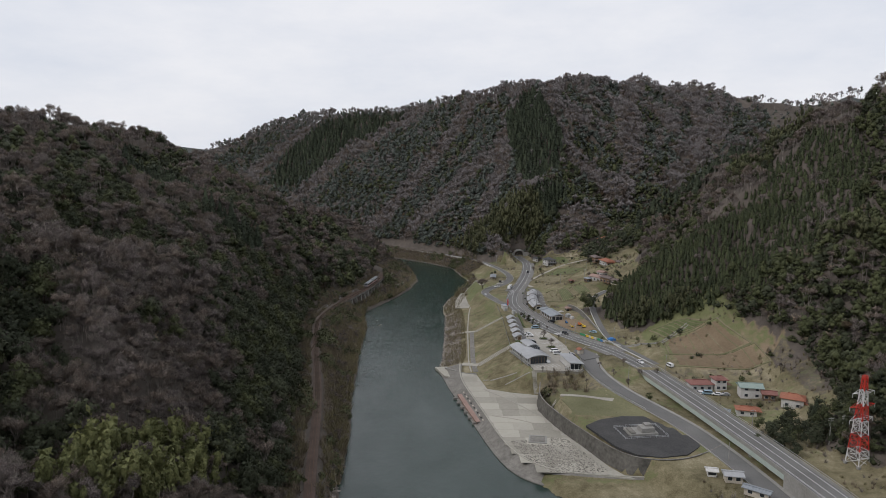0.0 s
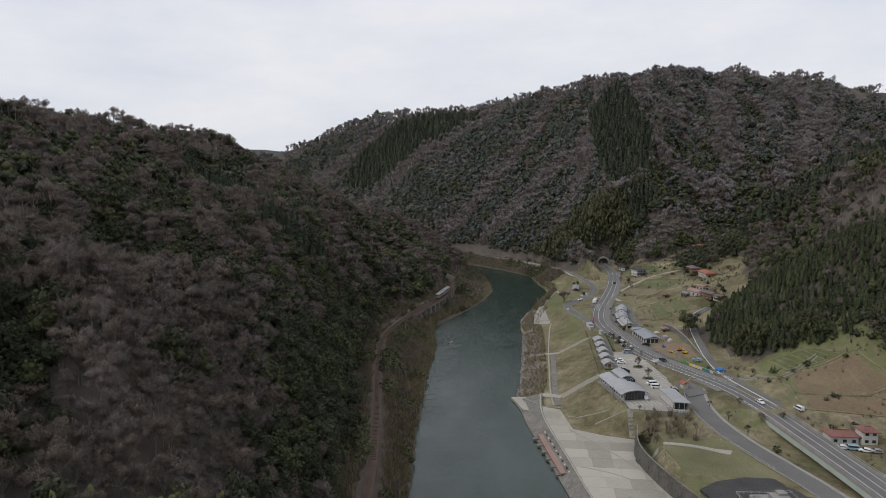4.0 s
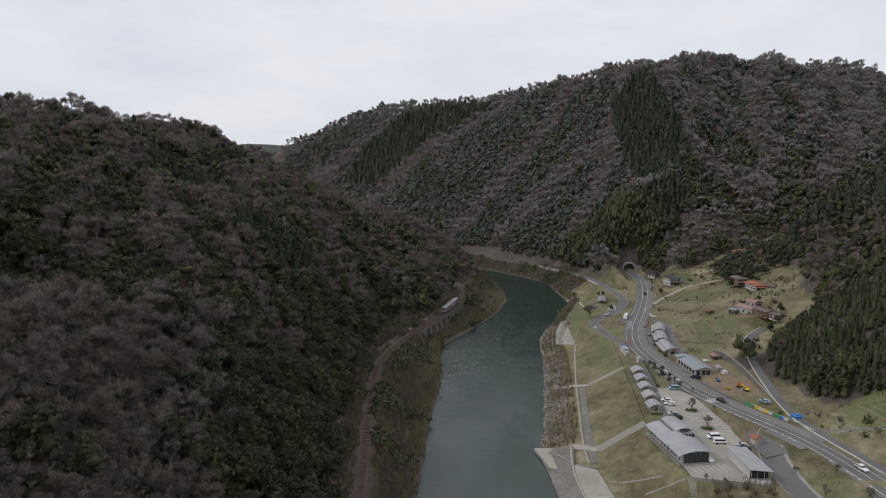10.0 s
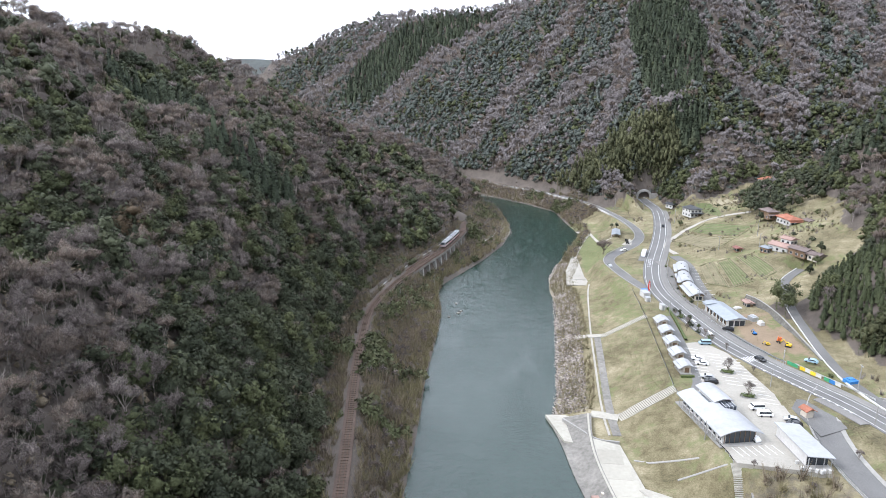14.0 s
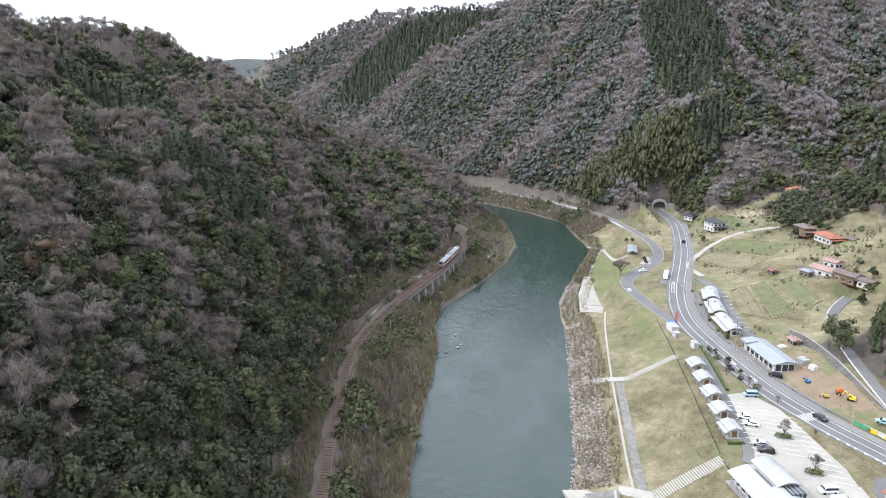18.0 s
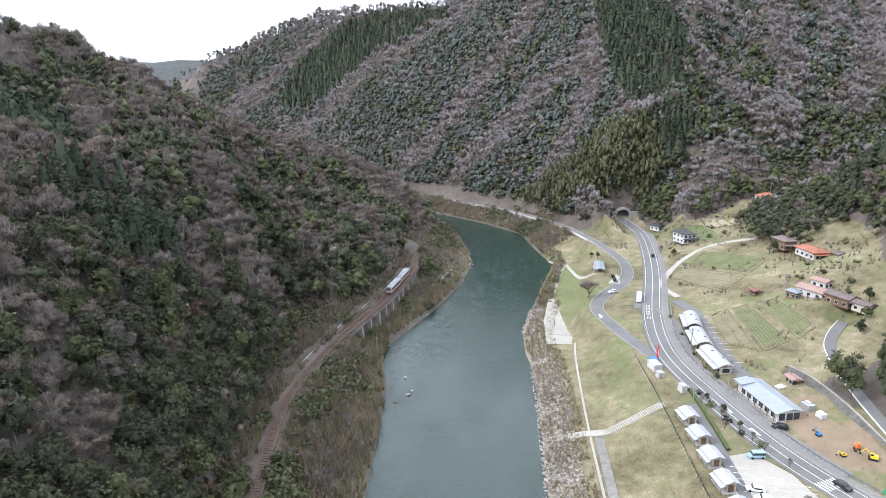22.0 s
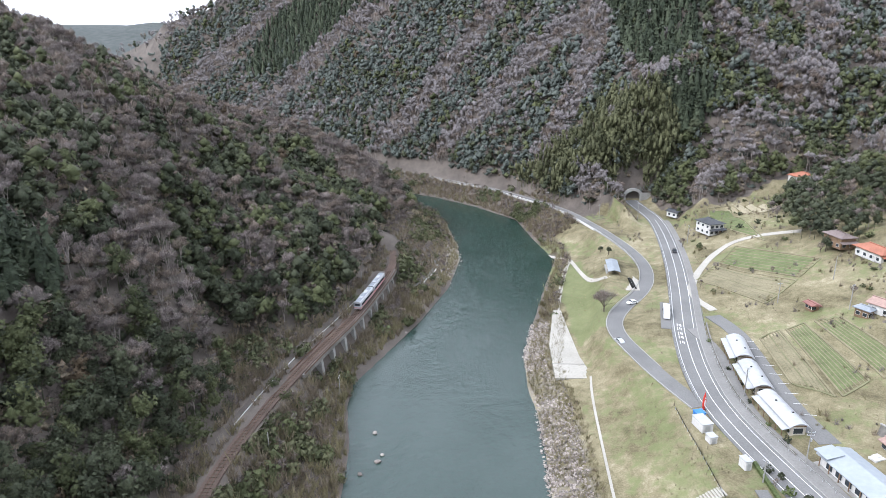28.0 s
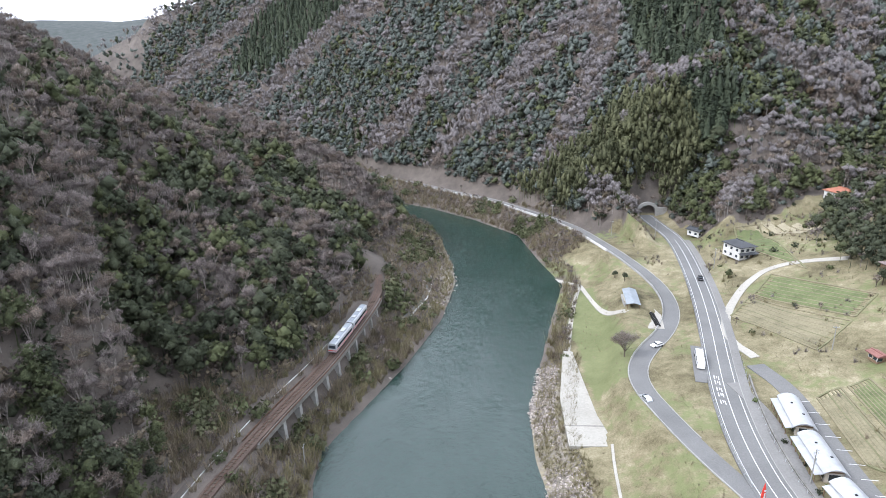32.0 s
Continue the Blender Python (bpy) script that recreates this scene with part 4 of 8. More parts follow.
hold = RNG.uniform(size=len(rx_)) < 0.5
grow("cut_grass_rows", "scrub", rx_[hold], ry_[hold], rz_[hold], np.ones(hold.sum(), int), RNG.uniform(0.1, 0.2, hold.sum()), [M_REED, M_SCRUB], (RNG.uniform(size=hold.sum()) < 0.2).astype(int), "pale rows of cut grass along the levee slope", "grass")

# brown bramble and shrubs on the banks between the fields
vx, vy = scatter(60, 168, 180, 655, 2.3, 360)
vz, vd, vw, vl = ground(vx, vy)
hold = (cleared(vx, vy, vz) | ((vx > 84) & (vy < 250) & ~vw & ~((vx < 98) & (vy > 208)))) & (near_line(vx, vy, RAMP)[0] > 7) & (near_line(vx, vy, ROAD)[0] > 10) & (near_line(vx, vy, HILL_ROAD)[0] > 4) & (near_line(vx, vy, SIDE_ROAD)[0] > 6)
open_ = waves(vx, vy, 26, 71, 3) + RNG.uniform(-0.55, 0.55, len(vx)) + np.where((vx > 112) | (vy > 585), 0.12, -0.12)
for x0, x1, y0, y1 in ((74, 116, 452, 512), (74, 120, 515, 580), (95, 120, 570, 636), (56, 78, 430, 515), (78, 90, 380, 470), (85, 145, 232, 296), (108, 150, 303, 340)):
    open_ -= np.where((vx > x0) & (vx < x1) & (vy > y0) & (vy < y1), 0.5, 0)
hold &= open_ > np.where((vy > 400) & (vx > 74), 0.13, 0.22)
vx, vy, vz, gn = vx[hold], vy[hold], vz[hold], RNG.uniform(size=hold.sum()) < 0.07
grow("bramble_scrub", "scrub", vx[~gn], vy[~gn], vz[~gn], np.zeros((~gn).sum(), int), RNG.uniform(0.4, 1.0, (~gn).sum()), [M_SCRUB, M_REED, M_TWIG], RNG.randint(0, 3, (~gn).sum()), "dry brown bramble scrub between the terraced fields", "scrub")
grow("field_shrubs", "shrub", vx[gn], vy[gn], vz[gn], np.zeros(gn.sum(), int), RNG.uniform(0.5, 1.3, gn.sum()), [M_GREEN, M_GREEN2], RNG.randint(0, 2, gn.sum()), "evergreen shrubs between the terraced fields", "shrub")

# weeds among the riprap
wx, wy = scatter(-3, 20, 346, 534, 1.15, 380)
wz, wd, _, _ = ground(wx, wy)
hold = (wd > 0.8) & (wd < 13) & ((waves(wx, wy, 18, 81, 3) + RNG.uniform(-0.6, 0.6, len(wx)) + 0.05 * (wd - 5) + 0.6 * smooth(wy, 400, 450)) > -0.32)
wx, wy, wz = wx[hold], wy[hold], wz[hold]
grow("riverside_weeds", "scrub", wx, wy, wz, np.ones(len(wx), int), RNG.uniform(0.5, 1.15, len(wx)), [M_SCRUB, M_REED], (RNG.uniform(size=len(wx)) < 0.75).astype(int), "dry weeds growing between the riprap stones", "weeds")

# dark evergreen grove beside the bridge
kx, ky = scatter(108, 166, 200, 252, 3.6, 390)
kz = ground(kx, ky)[0]
hold = (inside(kx, ky, 124, 229, 17, 10, 0.35) | inside(kx, ky, 152, 238, 12, 9)) & (near_line(kx, ky, ROAD)[0] > 7)
kx, ky, kz = kx[hold], ky[hold], kz[hold]
grow("evergreen_grove", "broad", kx, ky, kz, np.zeros(len(kx), int), RNG.uniform(0.7, 1.0, len(kx)), [M_GREEN, M_GREEN2], (RNG.uniform(size=len(kx)) < 0.2).astype(int), "dense dark evergreen grove below the houses", "grove")

# understorey that closes the woods above the railway and along the crests
ux, uy = scatter(-170, -48, 200, 650, 3.2, 395)
uz, ud, uw, ul = ground(ux, uy)
hold = uw & ul & (ud > 4) & (near_line(ux, uy, RAIL)[0] > 5) & ((near_line(ux, uy, LANE)[0] > 2.2) | (uy < 424))
ux, uy, uz = ux[hold], uy[hold], uz[hold]
pick_ = RNG.uniform(size=len(ux))
grow("understorey", "shrub", ux, uy, uz, np.ones(len(ux), int), RNG.uniform(1.0, 2.2, len(ux)), [M_GREEN, M_BARE, M_SCRUB], np.where(pick_ < 0.35, 0, np.where(pick_ < 0.7, 1, 2)), "brown and green understorey of the hillside woods", "undergrowth")

ux, uy = scatter(-150, 260, 600, 790, 3.8, 396)
uz, ud, uw, ul = ground(ux, uy)
hold = uw & ~ul & (ud > 8) & (near_line(ux, uy, SIDE_ROAD)[0] > 6) & ((near_line(ux, uy, ROAD)[0] > 8) | (uy > 687))
ux, uy, uz = ux[hold], uy[hold], uz[hold]
pick_ = RNG.uniform(size=len(ux))
grow("understorey", "shrub", ux, uy, uz, np.ones(len(ux), int), RNG.uniform(1.0, 2.2, len(ux)), [M_GREEN_HAZED, M_BARE2, M_SCRUB], np.where(pick_ < 0.3, 0, np.where(pick_ < 0.7, 1, 2)), "brown and haze-greyed green undergrowth at the foot of the mountain", "undergrowth")

ux, uy = scatter(105, 300, 200, 350, 3.6, 398)
uz, ud, uw, ul = ground(ux, uy)
hold = uw & ~ul & (near_line(ux, uy, ROAD)[0] > 10) & (near_line(ux, uy, HILL_ROAD)[0] > 5)
ux, uy, uz = ux[hold], uy[hold], uz[hold]
pick_ = RNG.uniform(size=len(ux))
grow("understorey", "shrub", ux, uy, uz, np.ones(len(ux), int), RNG.uniform(1.2, 2.4, len(ux)), [M_GREEN, M_GREEN2, M_SCRUB], np.where(pick_ < 0.6, 0, np.where(pick_ < 0.85, 1, 2)), "dark green undergrowth on the hillside above the bridge", "undergrowth")

# thicket that closes over the tunnel
ux, uy = scatter(52, 118, 687, 722, 1.9, 399)
uz, ud, uw, ul = ground(ux, uy)
hold = (uy > 693) | (near_line(ux, uy, ROAD)[0] > 8.5)
hold &= (near_line(ux, uy, SIDE_ROAD)[0] > 6) & (uz > 18)
ux, uy, uz = ux[hold], uy[hold], uz[hold]
pick_ = RNG.uniform(size=len(ux))
grow("tunnel_thicket", "shrub", ux, uy, uz, np.ones(len(ux), int), RNG.uniform(1.0, 1.9, len(ux)), [M_BAMBOO, M_GREEN2, M_BARE2], np.where((pick_ < 0.62) & (ux < 90), 0, np.where(pick_ < 0.85, 1, 2)), "bamboo and evergreen thicket above the tunnel mouth", "undergrowth")

# wooded knoll between the two upper farmhouses and the slope behind it
nx_, ny_k = scatter(112, 225, 495, 660, 4.0, 397)
nz_, nd_, nw_, nl_ = ground(nx_, ny_k)
KNOLL = [(121, 598), (131, 566), (152, 555), (175, 548), (205, 535), (225, 560), (228, 662), (178, 662), (160, 640), (140, 628)]
hold = ((~nw_ & ~cleared(nx_, ny_k, nz_) & (inside(nx_, ny_k, 147, 584, 20, 36, -0.55) | inside(nx_, ny_k, 190, 575, 32, 75))) | in_polygon(nx_, ny_k, KNOLL)) & (near_line(nx_, ny_k, ROAD)[0] > 30)
nx_, ny_k, nz_ = nx_[hold], ny_k[hold], nz_[hold]
dark = RNG.uniform(size=len(nx_)) < 0.78
grow("knoll_evergreens", "broad", nx_[dark], ny_k[dark], nz_[dark], np.ones(dark.sum(), int), RNG.uniform(0.85, 1.3, dark.sum()), [M_GREEN, M_GREEN2], (RNG.uniform(size=dark.sum()) < 0.25).astype(int), "dark evergreen woods on the knoll behind the farmhouses", "woods")
grow("knoll_bare_trees", "bare", nx_[~dark], ny_k[~dark], nz_[~dark], np.ones((~dark).sum(), int), RNG.uniform(0.8, 1.2, (~dark).sum()), [M_BARE, M_BARE2, M_TWIG], RNG.randint(0, 2, (~dark).sum()), "leafless trees among the evergreens on the knoll", "woods")

# ---- helpers for things ----
def part(name, bm, material, parent, label="", matrix=None, shade=False):
    me = bpy.data.meshes.new(name)
    bm.to_mesh(me)
    bm.free()
    me.materials.append(material)
    if shade:
        me.polygons.foreach_set("use_smooth", np.full(len(me.polygons), True))
    ob = new(name, me)
    ob.parent = parent
    if matrix is not None:
        ob.matrix_basis = matrix
    if label:
        tagged(ob, label)
    return ob


def thing(name, x, y, z, rz=0.0, label="", category="", group="", kind=""):
    ob = new(name)
    ob.empty_display_size = 0.5
    ob.matrix_basis = pose(x, y, z, 0, 0, rz)
    return tagged(ob, label, category, group, kind)


def box(bm, cx, cy, cz, sx, sy, sz, rz=0.0, rx=0.0, ry=0.0):
    m = pose(cx, cy, cz, rx, ry, rz) @ Matrix.Diagonal((sx, sy, sz, 1))
    bmesh.ops.create_cube(bm, size=1.0, matrix=m)
    return bm


def boxes(*rows):
    bm = bmesh.new()
    for r in rows:
        box(bm, *r)
    return bm


def tube(bm, p, q, r0, r1=None, sides=6):
    p, q = Vector(p), Vector(q)
    r1 = r0 if r1 is None else r1
    d = q - p
    m = Matrix.Translation((p + q) / 2) @ d.to_track_quat('Z', 'Y').to_matrix().to_4x4()
    bmesh.ops.create_cone(bm, cap_ends=True, segments=sides, radius1=r0, radius2=r1, depth=d.length, matrix=m)
    return bm


def prism(points, z0, z1, bm=None):
    """A slab with that outline."""
    bm = bm or bmesh.new()
    lo = [bm.verts.new((p[0], p[1], z0)) for p in points]
    hi = [bm.verts.new((p[0], p[1], z1)) for p in points]
    bm.faces.new(hi)
    bm.faces.new(lo[::-1])
    n = len(points)
    for i in range(n):
        bm.faces.new((lo[i], lo[(i + 1) % n], hi[(i + 1) % n], hi[i]))
    bmesh.ops.recalc_face_normals(bm, faces=bm.faces)
    return bm


def profile(points, y0, y1, bm=None):
    """A bar along y with that x, z outline."""
    bm = bm or bmesh.new()
    a = [bm.verts.new((p[0], y0, p[1])) for p in points]
    b = [bm.verts.new((p[0], y1, p[1])) for p in points]
    bm.faces.new(a)
    bm.faces.new(b[::-1])
    n = len(points)
    for i in range(n):
        bm.faces.new((a[i], b[i], b[(i + 1) % n], a[(i + 1) % n]))
    bmesh.ops.recalc_face_normals(bm, faces=bm.faces)
    return bm


def walk_line(line, step):
    """Evenly spaced places along a rounded polyline, with their directions."""
    p = np.array(line, float)
    for _ in range(2):
        q = np.empty((2 * len(p) - 2, p.shape[1]))
        q[0::2] = p[:-1] * 0.75 + p[1:] * 0.25
        q[1::2] = p[:-1] * 0.25 + p[1:] * 0.75
        p = np.concatenate([p[:1], q, p[-1:]])
    s = np.concatenate([[0], np.cumsum(np.hypot(*np.diff(p[:, :2], axis=0).T))])
    n = max(2, int(s[-1] / step) + 1)
    u = np.linspace(0, s[-1], n)
    out = np.stack([np.interp(u, s, p[:, k]) for k in range(p.shape[1])], 1)
    d = np.gradient(out[:, :2], axis=0)
    d /= np.linalg.norm(d, axis=1)[:, None]
    return out, d, u


def ribbon(line, a, b, lift=0.0, thick=0.3, step=2.5, drape=False, keep=None):
    """A band from a to b metres to the right of the line, with thickness."""
    p, d, u = walk_line(line, step)
    right = np.stack([d[:, 1], -d[:, 0]], 1)
    bm = bmesh.new()
    rows = []
    for i in range(len(p)):
        if keep and not keep(p[i]):
            rows.append(None)
            continue
        e, f = p[i, :2] + right[i] * a, p[i, :2] + right[i] * b
        if drape:
            ze, zf = height(*e) + lift, height(*f) + lift
        else:
            ze = zf = p[i, 2] + lift
        rows.append([bm.verts.new((e[0], e[1], ze - thick)), bm.verts.new((e[0], e[1], ze)), bm.verts.new((f[0], f[1], zf)), bm.verts.new((f[0], f[1], zf - thick))])
    last = None
    for r in rows:
        if r and last:
            for k in range(4):
                bm.faces.new((last[k], last[(k + 1) % 4], r[(k + 1) % 4], r[k]))
        elif r:
            bm.faces.new(r)
        last = r
    bmesh.ops.recalc_face_normals(bm, faces=bm.faces)
    return bm


def rail_fence(name, line, off, label, post_step=4.0, high=0.9, drape=False, keep=None, material=None, bar=0.28, lift=0.0):
    """Guard rail: a white beam on posts."""
    p, d, u = walk_line(line, 2.0)
    right = np.stack([d[:, 1], -d[:, 0]], 1)
    root = thing(name, 0, 0, 0, 0, label, "guard rail")
    pts = []
    for i in range(len(p)):
        if keep and not keep(p[i]):
            continue
        q = p[i, :2] + right[i] * off
        z = (height(*q) if drape else p[i, 2]) + lift
        pts.append((q[0], q[1], z))
    bm = bmesh.new()
    last = None
    for q in pts:
        lo, hi = bm.verts.new((q[0], q[1], q[2] + high - bar)), bm.verts.new((q[0], q[1], q[2] + high))
        if last and (Vector(q) - last[2]).length < 6:
            bm.faces.new((last[0], lo, hi, last[1]))
        last = (lo, hi, Vector(q))
    bmesh.ops.solidify(bm, geom=bm.faces[:], thickness=0.09)
    part("beam", bm, material or M_WHITE, root)
    me = None
    k = max(1, int(post_step / 2))
    for q in pts[::k]:
        if me is None:
            ob = part("post", boxes((0, 0, high / 2 - 0.15, 0.12, 0.12, high + 0.1)), M_STEEL, root, matrix=pose(*q))
            me = ob.data
        else:
            ob = new("post", me)
            ob.parent = root
            ob.matrix_basis = pose(*q)
    return root


M_STEEL = surface("galvanised_steel", (0.35, 0.36, 0.37), (0.55, 0.56, 0.57), 2.0, 0.3, 0.45, 0.6)
M_GLASS = mat_base("dark_glass", 0.06, 0.0, 0.6)[0]
M_GLASS.node_tree.nodes["Principled BSDF"].inputs["Base Color"].default_value = (0.03, 0.037, 0.045, 1)
M_ROOFWHITE = surface("pale_metal_roof", (0.29, 0.295, 0.305), (0.41, 0.415, 0.425), 0.8, 0.15, 0.5, 0.1)
M_ROOFBLUE = surface("pale_blue_roof", (0.235, 0.258, 0.28), (0.31, 0.333, 0.355), 0.8, 0.15, 0.5, 0.1)
M_CREAM = surface("cream_wall", (0.4, 0.36, 0.3), (0.55, 0.5, 0.43), 1.5, 0.3, 0.9)
M_WALLWHITE = surface("white_plaster", (0.42, 0.41, 0.395), (0.6, 0.59, 0.57), 1.5, 0.3, 0.9)
M_WOOD = surface("brown_timber", (0.10, 0.065, 0.04), (0.24, 0.16, 0.10), 3.0, 0.3, 0.85)
M_TILE_RED = surface("orange_red_tile", (0.2, 0.075, 0.045), (0.36, 0.15, 0.095), 2.0, 0.25, 0.7, bump=0.2)
M_TILE_BROWN = surface("red_brown_tile", (0.14, 0.06, 0.05), (0.27, 0.13, 0.11), 2.0, 0.25, 0.7, bump=0.2)
M_TILE_DARK = surface("weathered_brown_tile", (0.085, 0.066, 0.06), (0.19, 0.15, 0.138), 2.0, 0.25, 0.75, bump=0.2)
M_TILE_PINK = surface("faded_pink_tile", (0.22, 0.145, 0.12), (0.34, 0.235, 0.2), 2.0, 0.25, 0.75, bump=0.2)
M_TILE_BLACK = surface("black_tile", (0.025, 0.027, 0.03), (0.07, 0.072, 0.078), 2.0, 0.25, 0.45, bump=0.2)
M_TILE_GREY = surface("grey_metal_roof", (0.16, 0.18, 0.20), (0.28, 0.30, 0.32), 1.5, 0.25, 0.5)
M_TILE_GREEN = surface("grey_green_roof", (0.20, 0.26, 0.24), (0.30, 0.36, 0.33), 1.5, 0.25, 0.6)
M_TYRE = surface("tyre_rubber", (0.012, 0.012, 0.012), (0.03, 0.03, 0.03), 5.0, 1.0, 0.9)
M_LOT = surface("pale_concrete_paving", (0.26, 0.245, 0.212), (0.38, 0.358, 0.315), 1.5, 0.1, 0.9)
M_APRON = surface("worn_pale_concrete", (0.27, 0.257, 0.218), (0.41, 0.39, 0.338), 0.9, 0.1, 0.92, bump=0.2)
M_REVET = surface("stained_concrete", (0.10, 0.095, 0.085), (0.27, 0.255, 0.23), 0.8, 0.12, 0.92, bump=0.3)
M_STONE = surface("river_stone", (0.12, 0.104, 0.092), (0.36, 0.315, 0.28), 1.5, 0.3, 0.9, obj=True)
M_STONES = surface("river_stones", (0.12, 0.104, 0.092), (0.36, 0.315, 0.28), 1.5, 0.3, 0.9, island=True)
M_BLACKSOIL = surface("dark_cinder_ground", (0.035, 0.035, 0.037), (0.085, 0.083, 0.08), 1.5, 0.15, 0.95, bump=0.3)
M_RUST = surface("rusty_steel", (0.07, 0.042, 0.03), (0.19, 0.115, 0.08), 3.0, 0.4, 0.8, 0.2)
M_RED = surface("red_paint", (0.42, 0.03, 0.02), (0.62, 0.06, 0.04), 2.0, 0.4, 0.5)
M_ORANGE = surface("orange_paint", (0.55, 0.12, 0.03), (0.72, 0.2, 0.06), 2.0, 0.4, 0.5)
M_YELLOW = surface("yellow_paint", (0.62, 0.42, 0.02), (0.78, 0.55, 0.05), 2.0, 0.4, 0.5)
M_BLUE = surface("blue_paint", (0.03, 0.13, 0.36), (0.06, 0.22, 0.5), 2.0, 0.4, 0.5)
M_GREENPAINT = surface("green_paint", (0.04, 0.22, 0.10), (0.08, 0.32, 0.16), 2.0, 0.4, 0.6)
M_CAR = {"white": surface("white_car_paint", (0.72, 0.72, 0.72), (0.80, 0.80, 0.80), 1, 1, 0.25, spec=0.5),
         "black": surface("black_car_paint", (0.012, 0.012, 0.014), (0.02, 0.02, 0.022), 1, 1, 0.2, spec=0.5),
         "silver": surface("silver_car_paint", (0.40, 0.41, 0.42), (0.48, 0.49, 0.5), 1, 1, 0.3, 0.5),
         "blue": surface("pale_blue_car_paint", (0.22, 0.34, 0.42), (0.3, 0.42, 0.5), 1, 1, 0.3, spec=0.5)}
M_TRAIN = surface("train_steel", (0.36, 0.37, 0.38), (0.5, 0.51, 0.52), 1.5, 0.3, 0.4, 0.3)
M_FIELD = surface("field_green", (0.06, 0.078, 0.03), (0.15, 0.165, 0.075), 1.6, 0.16, 0.95, bump=0.4)
M_FIELD_DRY = surface("field_stubble", (0.105, 0.095, 0.055), (0.24, 0.21, 0.135), 1.6, 0.16, 0.95, bump=0.4)
M_FIELD_BROWN = surface("field_brown", (0.13, 0.095, 0.06), (0.23, 0.175, 0.115), 1.2, 0.08, 0.95, bump=0.3)
M_BLEACHED = surface("bleached_grass", (0.2, 0.175, 0.115), (0.36, 0.32, 0.225), 1.5, 0.2, 0.95, bump=0.3)
M_HEDGE = leaf_mat("hedge_leaves", (0.05, 0.07, 0.025), (0.14, 0.16, 0.06))

def loft(a, b_, steps=24, thick=0.4):
    """A sloping sheet between two lines of x, y, z."""
    pa, _, _ = walk_line(a, 1.0)
    pb, _, _ = walk_line(b_, 1.0)
    bm = bmesh.new()
    last = None
    for i in range(steps + 1):
        u = i / steps
        q = pa[int(round(u * (len(pa) - 1)))]
        w_ = pb[int(round(u * (len(pb) - 1)))]
        row = [bm.verts.new(q), bm.verts.new(w_), bm.verts.new((w_[0], w_[1], w_[2] - thick)), bm.verts.new((q[0], q[1], q[2] - thick))]
        if last:
            for k in range(4):
                bm.faces.new((last[k], last[(k + 1) % 4], row[(k + 1) % 4], row[k]))
        else:
            bm.faces.new(row)
        last = row
    bm.faces.new(last)
    bmesh.ops.recalc_face_normals(bm, faces=bm.faces)
    return bm


# ---- main road ----
road = tagged(new("road"), "two-lane grey asphalt road with white lines", "road", kind="structure")
part("asphalt", ribbon(ROAD, -4.3, 4.3, 0.0, 0.4, 3), M_ASPHALT, road)
part("edge_line", ribbon(ROAD, -3.35, -3.17, 0.012, 0.01, 3), M_WHITE, road)
part("edge_line", ribbon(ROAD, 3.17, 3.35, 0.012, 0.01, 3), M_WHITE, road)
part("centre_line", ribbon(ROAD, -0.1, 0.1, 0.012, 0.01, 3, keep=lambda p: p[1] < 640), M_WHITE, road)
part("footway", ribbon(ROAD, -7.3, -4.35, 0.12, 0.5, 3, keep=lambda p: 330 < p[1] < 350), M_FOOTWAY, road)
part("footway", ribbon(ROAD, 4.35, 6.9, 0.14, 0.5, 3, keep=lambda p: 333 < p[1] < 640), M_FOOTWAY, road)
part("kerb", ribbon(ROAD, 4.2, 4.4, 0.18, 0.5, 3, keep=lambda p: 333 < p[1] < 660), M_CONC, road)
# slow marks painted on the lane, unreadable: bars
RP, RD, RU = walk_line(ROAD, 1.0)
RR = np.stack([RD[:, 1], -RD[:, 0]], 1)


def road_at(y, off):
    i = int(np.argmin(np.abs(RP[:, 1] - y)))
    q = RP[i, :2] + RR[i] * off
    return q[0], q[1], RP[i, 2], math.degrees(math.atan2(RD[i, 1], RD[i, 0])) - 90


for k, yy in enumerate((489, 492.5, 496, 499.5, 503)):
    x, y, z, a = road_at(yy, -1.6)
    part("road_marking", boxes((-0.55, 0, 0, 0.3, 2.2, 0.012), (0.1, 0.3, 0, 0.25, 1.4, 0.012), (0.6, -0.2, 0, 0.3, 2.0, 0.012)), M_WHITE, road, matrix=pose(x, y, z + 0.014, 0, 0, a))
for yy in (398, 411):
    x, y, z, a = road_at(yy, -0.0)
    part("road_marking", boxes((0.9, 0, 0, 0.9, 4.2, 0.012)), M_WHITE, road, matrix=pose(x, y, z + 0.016, 0, 0, a))
for k in range(7):
    x, y, z, a = road_at(374.5, -3.0 + k * 1.0)
    part("zebra_bar", boxes((0, 0, 0, 0.5, 3.6, 0.012)), M_WHITE, road, matrix=pose(x, y, z + 0.018, 0, 0, a))
for k in range(13):
    x, y, z, a = road_at(366 - k * 2.3, -3.6 if k < 10 else -3.6)
    part("give_way_tooth", boxes((0, 0, 0, 0.7, 0.75, 0.012)), M_WHITE, road, matrix=pose(x, y, z + 0.018, 0, 0, a))
for k in range(9):
    x, y, z, a = road_at(322 - k * 2.4, -3.75)
    part("give_way_tooth", boxes((0, 0, 0, 0.7, 0.75, 0.012)), M_WHITE, road, matrix=pose(x, y, z + 0.018, 0, 0, a))

